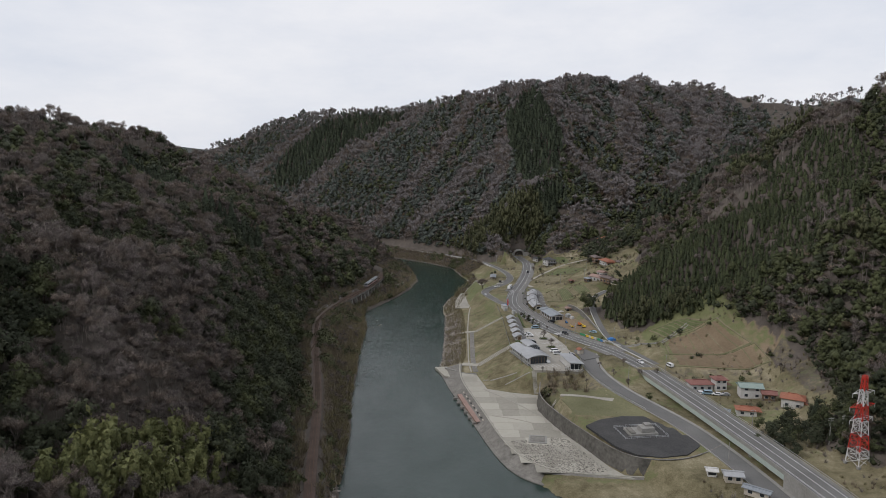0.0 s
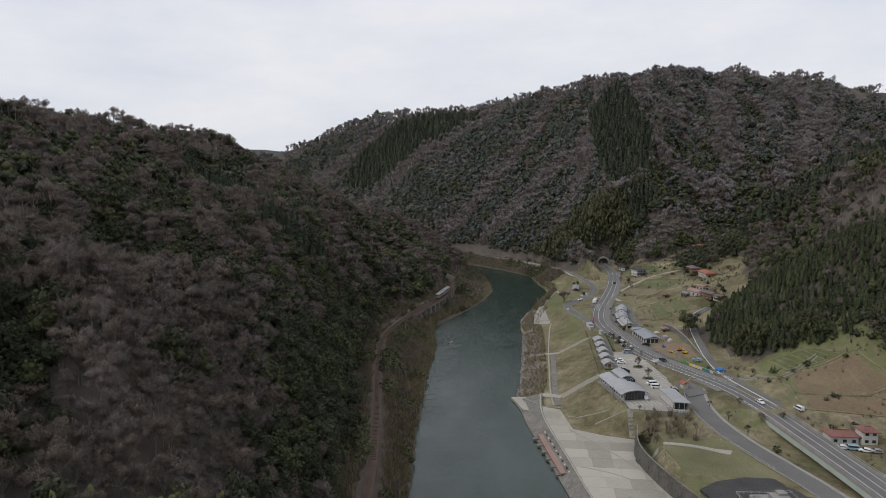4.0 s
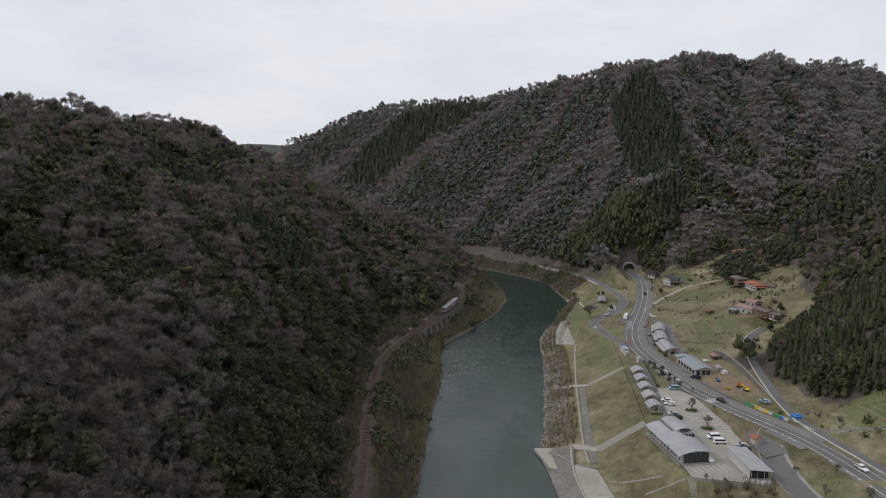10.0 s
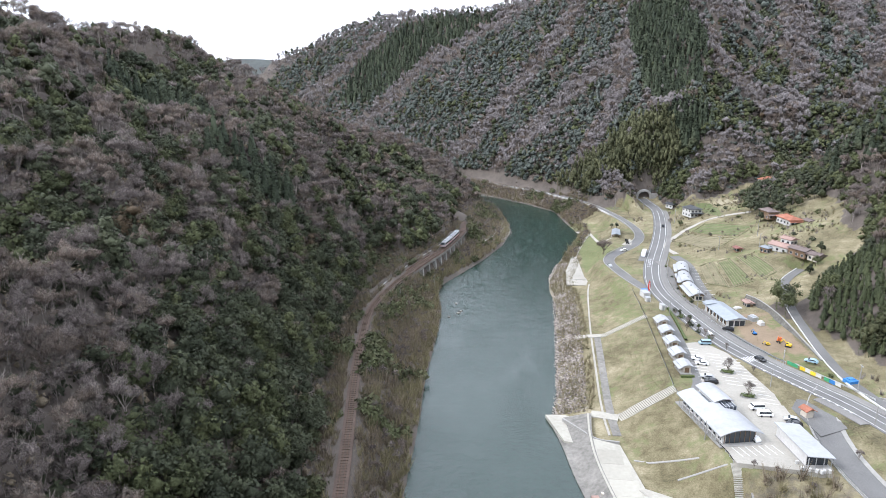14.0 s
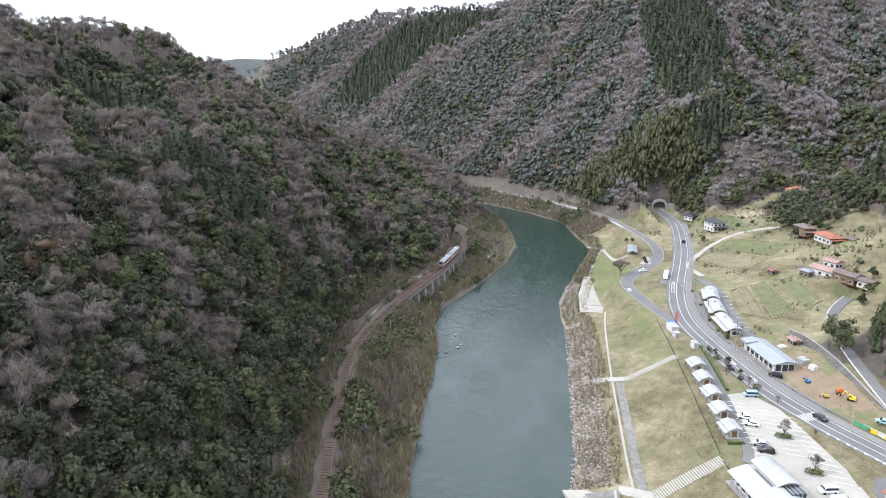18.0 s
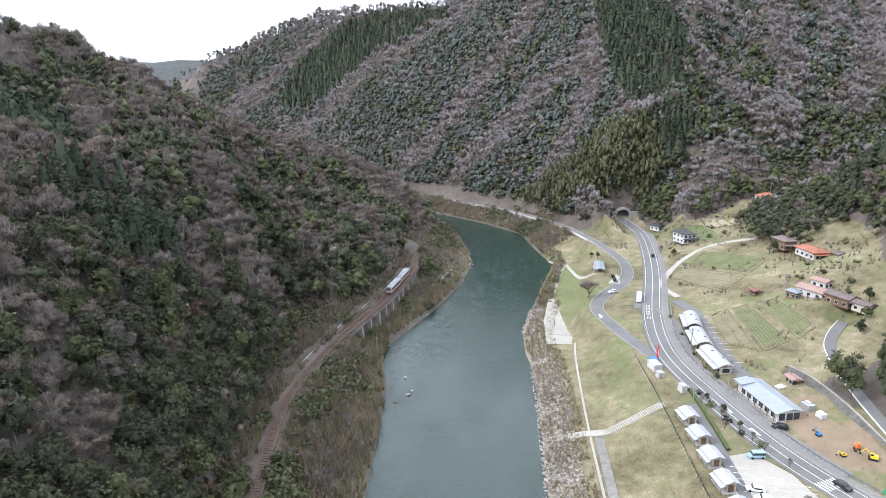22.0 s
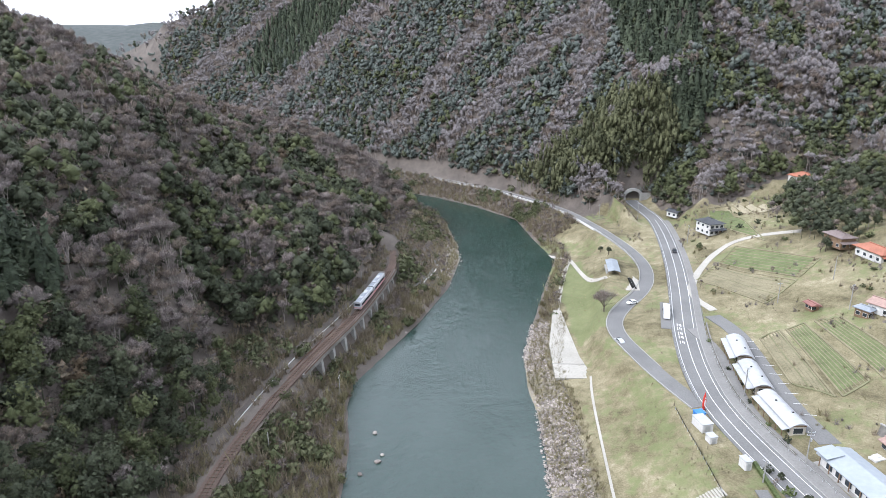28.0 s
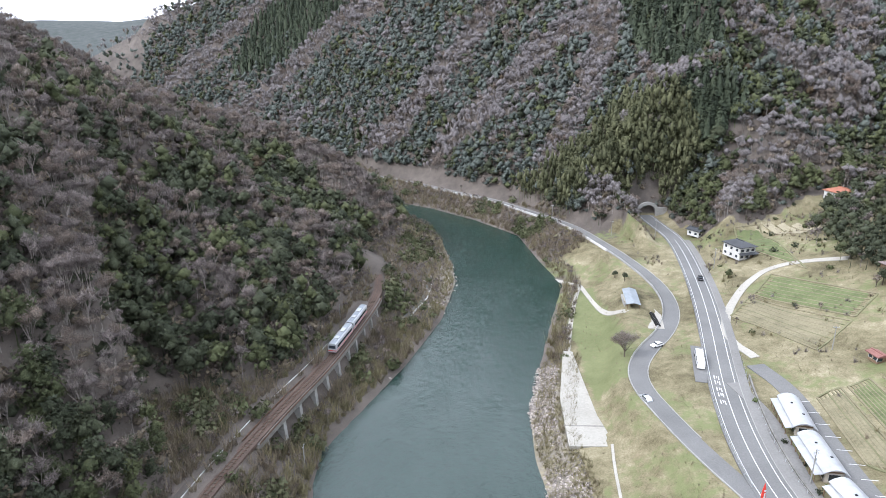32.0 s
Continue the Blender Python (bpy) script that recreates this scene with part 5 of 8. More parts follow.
# side roads
side_road = tagged(new("road"), "narrow grey asphalt riverside lane with pale kerb", "road", kind="structure")
part("asphalt", ribbon(SIDE_ROAD, -2.7, 2.7, 0.0, 0.4, 3), M_ASPHALT, side_road)
part("kerb", ribbon(SIDE_ROAD, -3.05, -2.72, 0.18, 0.5, 3), M_CONC, side_road)
part("kerb", ribbon(SIDE_ROAD, 2.72, 3.0, 0.12, 0.5, 3, keep=lambda p: p[1] > 470), M_CONC, side_road)
part("parapet", ribbon(SIDE_ROAD, -3.6, -3.2, 0.9, 1.3, 3, keep=lambda p: p[1] > 625), M_WALLWHITE, side_road, "low white parapet on the river side")
part("stop_line", boxes((0, 0, 0, 5.6, 0.5, 0.02)), M_WHITE, side_road, matrix=pose(36.5, 490.5, 10.96, 0, 0, 5))
ramp_road = tagged(new("road"), "grey asphalt ramp road curving down under the bridge", "road", kind="structure")
part("asphalt", ribbon(RAMP, -3.8, 3.8, 0.06, 0.5, 3), M_ASPHALT, ramp_road)
part("kerb", ribbon(RAMP, 3.8, 4.1, 0.22, 0.6, 3), M_CONC, ramp_road)
part("kerb", ribbon(RAMP, -5.2, -3.85, 0.16, 0.6, 3), M_CONC, ramp_road)
part("asphalt", prism([(70.5, 322), (84, 330), (93, 331), (81, 353), (72, 352), (68, 340)], 12.0, 12.52), M_ASPHALT, ramp_road)
hill_road = tagged(new("road"), "narrow asphalt lane along the foot of the cedar hill", "road", kind="structure")
part("asphalt", ribbon(HILL_ROAD, -1.8, 1.8, 0.1, 0.8, 3), M_ASPHALT, hill_road)
part("kerb", ribbon(HILL_ROAD, 1.85, 2.08, 0.3, 1.0, 3), M_WHITE, hill_road)
FARM_ROAD = [(70, 516, 12.9), (66.5, 529, 13), (70, 542, 13.2), (75, 553, 13.8), (83, 566, 14.6), (92, 578, 15.8), (101, 584, 17.4), (112, 582, 19.8), (125, 572, 24)]
farm_road = tagged(new("road"), "pale concrete farm track between dry fields", "road", kind="structure")
part("paving", ribbon(FARM_ROAD, -1.5, 1.5, 0.2, 0.5, 2, drape=True), M_LOT, farm_road)

# ---- guard rails ----
rail_fence("guard_rail", SIDE_ROAD, -2.9, "long white guard rail along the riverside lane", 4, 0.85, keep=lambda p: p[1] > 515)
rail_fence("guard_rail", ROAD, 7.0, "white pipe railing along the footway", 4, 1.0, keep=lambda p: 395 < p[1] < 520, bar=0.1)
rail_fence("guard_rail", ROAD, -4.0, "white guard rail on the outer road edge", 4, 0.85, keep=lambda p: 452 < p[1] < 640)
rail_fence("guard_rail", RAMP, 4.0, "white guard rail along the ramp road", 4, 0.9, keep=lambda p: 262 < p[1] < 325)

# ---- bridge ----
bridge = thing("road_bridge", 0, 0, 0, 0, "concrete road bridge with pale green steel girders", "bridge")
brk = lambda p: p[1] < 322
part("deck", ribbon(ROAD, -5.2, 5.2, -0.42, 0.5, 3, keep=brk), M_CONC, bridge)
for o in (-4.7, 0.0, 4.7):
    part("girder", ribbon(ROAD, o - 0.25, o + 0.25, -0.93, 2.0, 3, keep=lambda p: 198 < p[1] < 304), surface("pale_girder_paint", (0.32, 0.38, 0.34), (0.45, 0.5, 0.46), 1, 0.2, 0.6), bridge)
for o in (-5.1, 5.1):
    part("parapet", ribbon(ROAD, o - 0.15, o + 0.15, 0.45, 0.9, 3, keep=brk), M_CONC, bridge)
    part("hand_rail", ribbon(ROAD, o - 0.05, o + 0.05, 1.1, 0.1, 3, keep=brk), M_STEEL, bridge)
ax_, ay_, az_, aa_ = road_at(186, 0)
part("abutment", boxes((0, -14, (az_ - 0.95 + 6) / 2, 10.2, 52, az_ - 0.95 - 6)), M_CONC, bridge, matrix=pose(ax_, ay_, 0, 0, 0, aa_))
for yy in (300, 284, 266, 242, 220):
    x, y, z, a = road_at(yy, 0)
    g = height(x, y)
    part("pier", boxes((0, 0, (g + z - 2.5) / 2 - 0.6, 6.5, 1.6, z - 2.5 - g + 1.5), (0, 0, z - 2.9, 9, 2.0, 1.0)), M_CONC, bridge, matrix=pose(x, y, 0, 0, 0, a))

# ---- tunnel portal ----
portal = thing("tunnel_portal", 78, 683.2, 13.6, 4, "pale concrete tunnel portal with dark arched mouth", "tunnel")
bm = bmesh.new()
arc = [(-4.4, -1.0)] + [(-4.4 * math.cos(a), 2.6 + 3.6 * math.sin(a)) for a in np.linspace(0, math.pi, 17)] + [(4.4, -1.0)]
frame_pts = [(-6.0, -1.0)] + [(-6.0 * math.cos(a), 2.9 + 4.9 * math.sin(a)) for a in np.linspace(0, math.pi, 17)] + [(6.0, -1.0)]
for (y0, y1) in ((0.0, 1.4),):
    ia = [[bm.verts.new((p[0], yy, p[1])) for p in arc] for yy in (y0, y1)]
    oa = [[bm.verts.new((p[0], yy, p[1])) for p in frame_pts] for yy in (y0, y1)]
    for i in range(len(arc) - 1):
        bm.faces.new((ia[0][i], ia[0][i + 1], oa[0][i + 1], oa[0][i]))
        bm.faces.new((ia[1][i], oa[1][i], oa[1][i + 1], ia[1][i + 1]))
        bm.faces.new((ia[0][i], ia[1][i], ia[1][i + 1], ia[0][i + 1]))
        bm.faces.new((oa[0][i], oa[0][i + 1], oa[1][i + 1], oa[1][i]))
bmesh.ops.recalc_face_normals(bm, faces=bm.faces)
part("portal_ring", bm, M_CONC, portal)
bm = bmesh.new()
ta = [[bm.verts.new((p[0] * 1.02, yy, p[1] * 1.01)) for p in arc] for yy in (1.4, 34)]
for i in range(len(arc) - 1):
    bm.faces.new((ta[0][i], ta[1][i], ta[1][i + 1], ta[0][i + 1]))
bm.faces.new(ta[1])
bmesh.ops.recalc_face_normals(bm, faces=bm.faces)
part("tunnel_lining", bm, M_REVET, portal)
part("wing_wall", boxes((-8.2, 0.9, 1.2, 4.6, 1.0, 5.2)), M_CONC, portal)
part("wing_wall", boxes((8.4, 0.9, 1.6, 5.0, 1.0, 6.4)), M_CONC, portal)
part("roadway", boxes((0, 17, 0.1, 8.4, 34, 0.3)), M_ASPHALT, portal)

# ---- railway ----
railway = tagged(new("railway"), "single rusty railway track on dark ballast", "railway", kind="structure")
RAILZ = [(a, b, 11.35) for a, b in RAIL]
part("ballast", ribbon(RAILZ, -1.75, 1.75, 0.0, 0.9, 3), M_RAILBED, railway)
for o in (-0.533, 0.533):
    part("rail", ribbon(RAILZ, o - 0.05, o + 0.05, 0.28, 0.16, 3), M_RUST, railway)
SP, SD, SU = walk_line(RAILZ, 1.3)
me = None
for i in range(0, len(SP)):
    if not 250 < SP[i, 1] < 560:
        continue
    a = math.degrees(math.atan2(SD[i, 1], SD[i, 0])) - 90
    if me is None:
        me = part("sleeper", boxes((0, 0, 0, 2.0, 0.26, 0.2)), M_BARK, railway, matrix=pose(SP[i, 0], SP[i, 1], 11.42, 0, 0, a)).data
    else:
        ob = new("sleeper", me)
        ob.parent = railway
        ob.matrix_basis = pose(SP[i, 0], SP[i, 1], 11.42, 0, 0, a)
viaduct = thing("rail_viaduct", 0, 0, 0, 0, "concrete railway viaduct on tapered piers above the bank", "viaduct")
vk = lambda p: 465 < p[1] < 566
part("deck", ribbon(RAILZ, -2.1, 2.6, -0.35, 1.3, 3, keep=vk), M_REVET, viaduct)
for o in (-2.2, 2.7):
    part("parapet", ribbon(RAILZ, o - 0.08, o + 0.08, 0.35, 0.5, 3, keep=vk), M_RUST, viaduct)
for k, yy in enumerate(np.arange(471, 564, 8.6)):
    i = int(np.argmin(np.abs(SP[:, 1] - yy)))
    a = math.degrees(math.atan2(SD[i, 1], SD[i, 0])) - 90
    g = min(height(SP[i, 0] + 2, SP[i, 1]), height(SP[i, 0], SP[i, 1])) - 1.0
    bm = profile([(-2.1, g), (2.6, g), (2.0, 9.9), (-1.6, 9.9)], -0.7, 0.7)
    part("pier", bm, M_CONC, viaduct, matrix=pose(SP[i, 0], SP[i, 1], 0, 0, 0, a))
# lane behind the track with its white edge
lane = tagged(new("road"), "narrow grey lane behind the railway with white kerb", "road", kind="structure")
part("asphalt", ribbon(LANE, -0.9, 0.9, 0.0, 0.5, 3, keep=lambda p: p[1] > 426), surface("dirty_asphalt", (0.055, 0.047, 0.04), (0.13, 0.112, 0.095), 2.0, 0.1, 0.95), lane)
part("kerb", ribbon(LANE, 1.0, 1.09, 0.22, 0.7, 3, keep=lambda p: 436 < p[1] < 478 or 486 < p[1] < 546), M_WHITE, lane)
PATH_TIP = [(-52, 556, 10.5), (-47, 556, 9.5), (-43, 562, 8.5), (-39, 573, 7.5), (-36, 588, 7), (-36, 606, 7)]
lane2 = tagged(new("road"), "narrow footpath with white kerb round the wooded point", "path", kind="structure")
part("paving", ribbon(PATH_TIP, -1.6, 0.4, 0.15, 0.4, 2, drape=True), M_ASPHALT, lane2)
part("kerb", ribbon(PATH_TIP, 0.4, 0.65, 0.5, 0.9, 2, drape=True), M_WHITE, lane2)

# train of two cars
train = thing("train", -57.8, 530, 11.75, 0, "two-car silver diesel train on the viaduct", "train")
for k, yy in enumerate((522.0, 538.7)):
    i = int(np.argmin(np.abs(SP[:, 1] - yy)))
    a = math.degrees(math.atan2(SD[i, 1], SD[i, 0])) - 90
    mt = pose(SP[i, 0] + 57.8, SP[i, 1] - 530, 0.0, 0, 0, a)
    sec = [(-1.35, 0.75), (1.35, 0.75), (1.4, 2.6), (1.25, 3.35), (0.7, 3.65), (-0.7, 3.65), (-1.25, 3.35), (-1.4, 2.6)]
    body = part("car_body", profile(sec, -7.9, 7.9), M_TRAIN, train, matrix=mt)
    part("window_band", boxes((-1.405, 0, 2.25, 0.03, 13.5, 0.85)), M_GLASS, body)
    part("window_band", boxes((1.405, 0, 2.25, 0.03, 13.5, 0.85)), M_GLASS, body)
    part("stripe", boxes((0, 0, 1.25, 2.79, 15.82, 0.22)), M_RED, body)
    part("windscreen", boxes((0, -7.92, 2.5, 2.2, 0.05, 1.0)), M_GLASS, body)
    part("roof", boxes((0, 0, 3.66, 1.7, 15.5, 0.06)), M_TILE_GREY, body, "grey roof")
    part("roof_unit", boxes((0, 2.5, 3.75, 1.3, 3.0, 0.3)), M_STEEL, body)
    part("roof_unit", boxes((0, -3.2, 3.72, 1.3, 2.0, 0.25)), M_STEEL, body)
    for yb in (-5.4, 5.4):
        part("bogie", boxes((0, yb, 0.45, 2.0, 2.6, 0.6)), M_TYRE, body)


# ---- buildings ----
def windows(root, rows, material=None):
    """Each window: centre x, y, z, width, height, and the wall it sits on."""
    for (x, y, z, w, h, face) in rows:
        if face in "NS":
            fr = boxes((x, y, z, w + 0.16, 0.09, h + 0.16))
            pn = boxes((x, y + (-0.055 if face == "S" else 0.055), z, w, 0.03, h))
        else:
            fr = boxes((x, y, z, 0.09, w + 0.16, h + 0.16))
            pn = boxes((x + (-0.055 if face == "W" else 0.055), y, z, 0.03, w, h))
        f = part("window", fr, M_WALLWHITE, root)
        part("pane", pn, M_GLASS, f)


def house(x, y, rz, w, d, h, roof_mat, wall_mat, label, pitch=0.45, hip=True, storeys=1, z=None, over=0.7, shed=True):
    z = height(x, y) if z is None else z
    root = thing("house", x, y, z - 0.2, rz, label, "house")
    part("wall", boxes((0, 0, h / 2, w, d, h)), wall_mat, root)
    rw, rd, rise = w / 2 + over, d / 2 + over, pitch * w / 2
    bm = bmesh.new()
    inset = min(rd * 0.9, w / 2 * (0.9 if hip else 0.0))
    c = [bm.verts.new(p) for p in ((-rw, -rd, h - 0.15), (rw, -rd, h - 0.15), (rw, rd, h - 0.15), (-rw, rd, h - 0.15))]
    e = [bm.verts.new(p) for p in ((-rw, -rd, h + 0.1), (rw, -rd, h + 0.1), (rw, rd, h + 0.1), (-rw, rd, h + 0.1))]
    r0, r1 = bm.verts.new((0, -rd + inset, h + rise)), bm.verts.new((0, rd - inset, h + rise))
    bm.faces.new(c[::-1])
    for i in range(4):
        bm.faces.new((c[i], c[(i + 1) % 4], e[(i + 1) % 4], e[i]))
    bm.faces.new((e[0], e[1], r0))
    bm.faces.new((e[1], e[2], r1, r0))
    bm.faces.new((e[2], e[3], r1))
    bm.faces.new((e[3], e[0], r0, r1))
    bmesh.ops.recalc_face_normals(bm, faces=bm.faces)
    roof = part("roof", bm, roof_mat, root)
    part("ridge", boxes((0, 0, h + rise + 0.06, 0.4, 2 * (rd - inset) + 0.3, 0.25)), roof_mat, roof)
    if shed:
        # lower lean-to roof round the ground floor
        part("eave_roof", boxes((0, -d / 2 - 0.9, min(h, 2.9), w + 1.2, 2.0, 0.18, 0, 14)), roof_mat, root)
    rows = []
    for s in range(storeys):
        zc = 1.5 + 2.7 * s
        n = max(2, int(w / 2.6))
        for i in range(n):
            rows.append(((i + 0.5) / n * w - w / 2, -d / 2 - 0.02, zc, 1.5, 1.2, "S"))
        n = max(2, int(d / 3))
        for i in range(n):
            rows.append((-w / 2 - 0.02, (i + 0.5) / n * d - d / 2, zc, 1.3, 1.1, "W"))
    windows(root, rows)
    part("door", boxes((w * 0.28, -d / 2 - 0.05, 1.05, 1.1, 0.1, 2.1)), M_WOOD, root)
    return root


def arch_roof(w, d, rise, thick, over=0.6, n=10):
    """Shallow vault along y."""
    up = [((w / 2 + over) * (2 * i / n - 1), rise * (1 - (2 * i / n - 1) ** 2)) for i in range(n + 1)]
    return profile(up + [(p[0], p[1] - thick) for p in up[::-1]], -d / 2 - over, d / 2 + over)


Z0 = 12.5
# riverside pavilions
for k in range(5):
    yy = 403.7 - 10.75 * k
    pv = thing("pavilion", 41.9 - 0.1 * k, yy, Z0 + 0.05, 8, "small cream pavilion with white stepped metal roof", "pavilion", "pavilions on the levee")
    pv.scale = (0.76, 0.74, 0.9)
    part("wall", boxes((0.6, 0.4, 1.4, 3.4, 6.6, 2.8)), M_CREAM, pv)
    part("plinth", boxes((0, 0, 0.05, 5.2, 8.6, 0.3)), M_CONC, pv)
    part("roof", profile([(-2.3, 2.85), (0.6, 3.75), (3.1, 3.05), (3.1, 2.88), (0.6, 3.55), (-2.3, 2.68)], -4.1, 4.1), M_ROOFWHITE, pv, "white metal gable roof")
    part("porch_roof", profile([(-3.6, 2.2), (-1.9, 2.62), (-1.9, 2.45), (-3.6, 2.03)], -4.3, 4.0), M_ROOFWHITE, pv)
    for px, py in ((-3.2, -3.8), (-3.2, 0), (-3.2, 3.6)):
        part("post", boxes((px, py, 1.1, 0.16, 0.16, 2.2)), M_WOOD, pv)
    part("shutter", boxes((0.6, -2.93, 1.15, 1.9, 0.12, 2.1)), M_WOOD, pv)
    windows(pv, [(2.32, 1.2, 1.6, 1.6, 1.0, "E"), (-1.12, 1.0, 1.5, 2.2, 1.6, "W")])
    part("hedge", boxes((-0.4, -5.4, 0.35, 4.4, 0.7, 0.8)), M_HEDGE, thing("hedge", 41.9 - 0.1 * k, yy, Z0 + 0.05, 8, "clipped low hedge between the pavilions", "hedge", "hedges between pavilions"))

# row of three long halls with curved roofs
for k, (cx, cy, rz, L, W) in enumerate(((65.6, 480.3, -9, 14.4, 4.7), (63.3, 462.3, -5, 15.0, 4.7), (62.9, 443.4, 4, 16.4, 4.7))):
    hall = thing("market_hall", cx, cy, Z0, rz, "long low hall with curved white metal roof", "hall", "row of curved-roof halls")
    part("wall", boxes((0.3, 0, 1.5, W - 0.8, L - 1.2, 3.0)), M_CREAM, hall)
    part("roof", arch_roof(W, L, 1.25, 0.22, 0.5), M_ROOFWHITE, hall, matrix=pose(0.3, 0, 2.85, 0, 4, 0), shade=False)
    part("veranda_roof", boxes((-W / 2 - 0.9, 0, 2.35, 1.9, L, 0.14, 0, 0, -12)), M_ROOFWHITE, hall)
    for q in np.linspace(-L / 2 + 0.6, L / 2 - 0.6, 6):
        part("post", boxes((-W / 2 - 1.5, q, 1.1, 0.18, 0.18, 2.3)), M_WOOD, hall)
    windows(hall, [(-W / 2 + 0.68, q, 1.5, 1.9, 1.8, "W") for q in np.linspace(-L / 2 + 2, L / 2 - 2, 5)] + [(0.3, -L / 2 + 0.58, 1.4, 2.4, 1.5, "S")])
    part("gable_trim", boxes((0.3, -L / 2 + 0.54, 2.75, W - 0.6, 0.12, 0.3)), M_WOOD, hall)
    part("roof_vent", boxes((0.9, -L / 5, 3.95, 0.5, 0.4, 0.5)), M_TYRE, hall)
    part("roof_vent", boxes((-0.4, L / 6, 4.0, 0.5, 0.4, 0.5)), M_TYRE, hall)

# hall with the pale blue roof
hb = thing("shop_building", 69, 414.8, Z0, 11.5, "long white shop with pale blue metal roof", "shop")
part("wall", boxes((0, 0, 1.6, 7.2, 20, 3.2)), M_WALLWHITE, hb)
part("roof", profile([(-4.6, 3.1), (0.6, 4.25), (4.4, 3.35), (4.4, 3.15), (0.6, 4.05), (-4.6, 2.9)], -10.8, 10.6), M_ROOFBLUE, hb)
part("entrance_roof", boxes((-2.4, 9.2, 3.9, 4.6, 4.4, 0.2, 0, 0, -8)), M_ROOFBLUE, hb)
part("plinth", boxes((0, 0, 0.1, 9.0, 22, 0.35)), M_CONC, hb)
windows(hb, [(-3.62, q, 1.7, 1.9, 2.0, "W") for q in np.linspace(-8, 7, 6)] + [(q, -10.02, 1.6, 1.9, 2.2, "S") for q in (-2.2, 0.2, 2.4)])
for q in np.linspace(-9.4, 9.4, 7):
    part("post", boxes((-4.3, q, 1.5, 0.2, 0.2, 3.0)), M_WOOD, hb)

# visitor cafe with vaulted roof
cafe = thing("visitor_centre", 43.6, 326, Z0, 15, "visitor centre with vaulted pale metal roof and glazed front", "building")
part("wall", boxes((0, 0, 1.7, 9.4, 22.6, 3.4)), M_WALLWHITE, cafe)
bm = bmesh.new()
up = [(6.3 * (2 * i / 12 - 1), 3.3 + 1.5 * (1 - (2 * i / 12 - 1) ** 2)) for i in range(13)]
profile(up + [(p[0], p[1] - 0.25) for p in up[::-1]], -12.8, 3.2, bm)
profile(up[:6] + [(p[0], p[1] - 0.25) for p in up[:6][::-1]], 3.2, 12.6, bm)
part("roof", bm, M_ROOFWHITE, cafe)
part("court_floor", boxes((1.2, 7.8, 3.45, 4.4, 9.0, 0.1)), M_TILE_GREY, cafe)
part("upper_wall", boxes((3.4, 8.2, 3.6, 4.6, 9.4, 2.4)), M_WALLWHITE, cafe)
part("upper_roof", arch_roof(5.0, 10.0, 0.9, 0.22, 0.6), M_ROOFWHITE, cafe, matrix=pose(3.4, 8.2, 4.9))
part("skylight", boxes((3.6, 1.2, 4.4, 3.6, 3.4, 1.2)), M_GLASS, cafe)
for q in (-1.6, -0.4, 0.8, 2.0):
    part("skylight_bar", boxes((3.6 + q * 0.9, 1.2, 4.42, 0.12, 3.5, 1.26)), M_STEEL, cafe)
part("glazed_front", boxes((0.4, -11.35, 1.9, 8.4, 0.1, 3.3)), M_GLASS, cafe)
for q in np.linspace(-4.2, 4.6, 7):
    part("mullion", boxes((q, -11.43, 1.9, 0.16, 0.14, 3.5)), M_WOOD, cafe)
for q in np.linspace(-11.6, 11.2, 12):
    part("post", boxes((-5.7, q, 1.6, 0.16, 0.16, 3.2)), M_STEEL, cafe)
windows(cafe, [(-4.72, q, 1.8, 1.4, 1.9, "W") for q in np.linspace(-10, 10, 9)])
part("plinth", boxes((0, 0, 0.08, 12.4, 26, 0.3)), M_CONC, cafe)

# open shed with a single-slope roof
shd = thing("market_shed", 62.2, 313.2, Z0, 9, "open market shed with flat white sloping roof", "shed")
shd.scale = (0.88, 0.9, 1.0)
part("roof", boxes((0, 0, 3.5, 8.2, 19.2, 0.2, 0, 0, 5)), M_ROOFWHITE, shd)
part("back_wall", boxes((-3.2, 0.6, 1.5, 0.2, 16.4, 3.0)), M_WALLWHITE, shd)
part("end_wall", boxes((0, 8.6, 1.5, 6.6, 0.2, 3.0)), M_WALLWHITE, shd)
part("front_glass", boxes((0.2, -7.4, 1.4, 6.2, 0.1, 2.4)), M_GLASS, shd)
part("side_wall", boxes((3.2, 0.8, 1.3, 0.2, 16.0, 2.6)), M_CREAM, shd)
for px in (-3.4, -1.2, 1.2, 3.4):
    part("post", boxes((px, -9.0, 1.55, 0.18, 0.18, 3.1)), M_STEEL, shd)
part("plinth", boxes((0, -0.5, 0.06, 7.4, 19.0, 0.25)), M_CONC, shd)
for k, (dx, dy) in enumerate(((-3.9, -6.5), (-3.6, -9.4), (-2.0, -9.8), (-0.4, -10.0), (1.4, -9.9), (2.8, -9.8), (0.6, -10.4))):
    part("crate", boxes((0, 0, 0.5, 0.8, 0.6, 0.9)), M_WALLWHITE, tagged(thing("crate", 62.2 + dx + 0.3, 313.2 + dy, Z0 + 0.1, 9 + 17 * k), "white goods crate in front of the shed", "crate", "crates by the shed"))

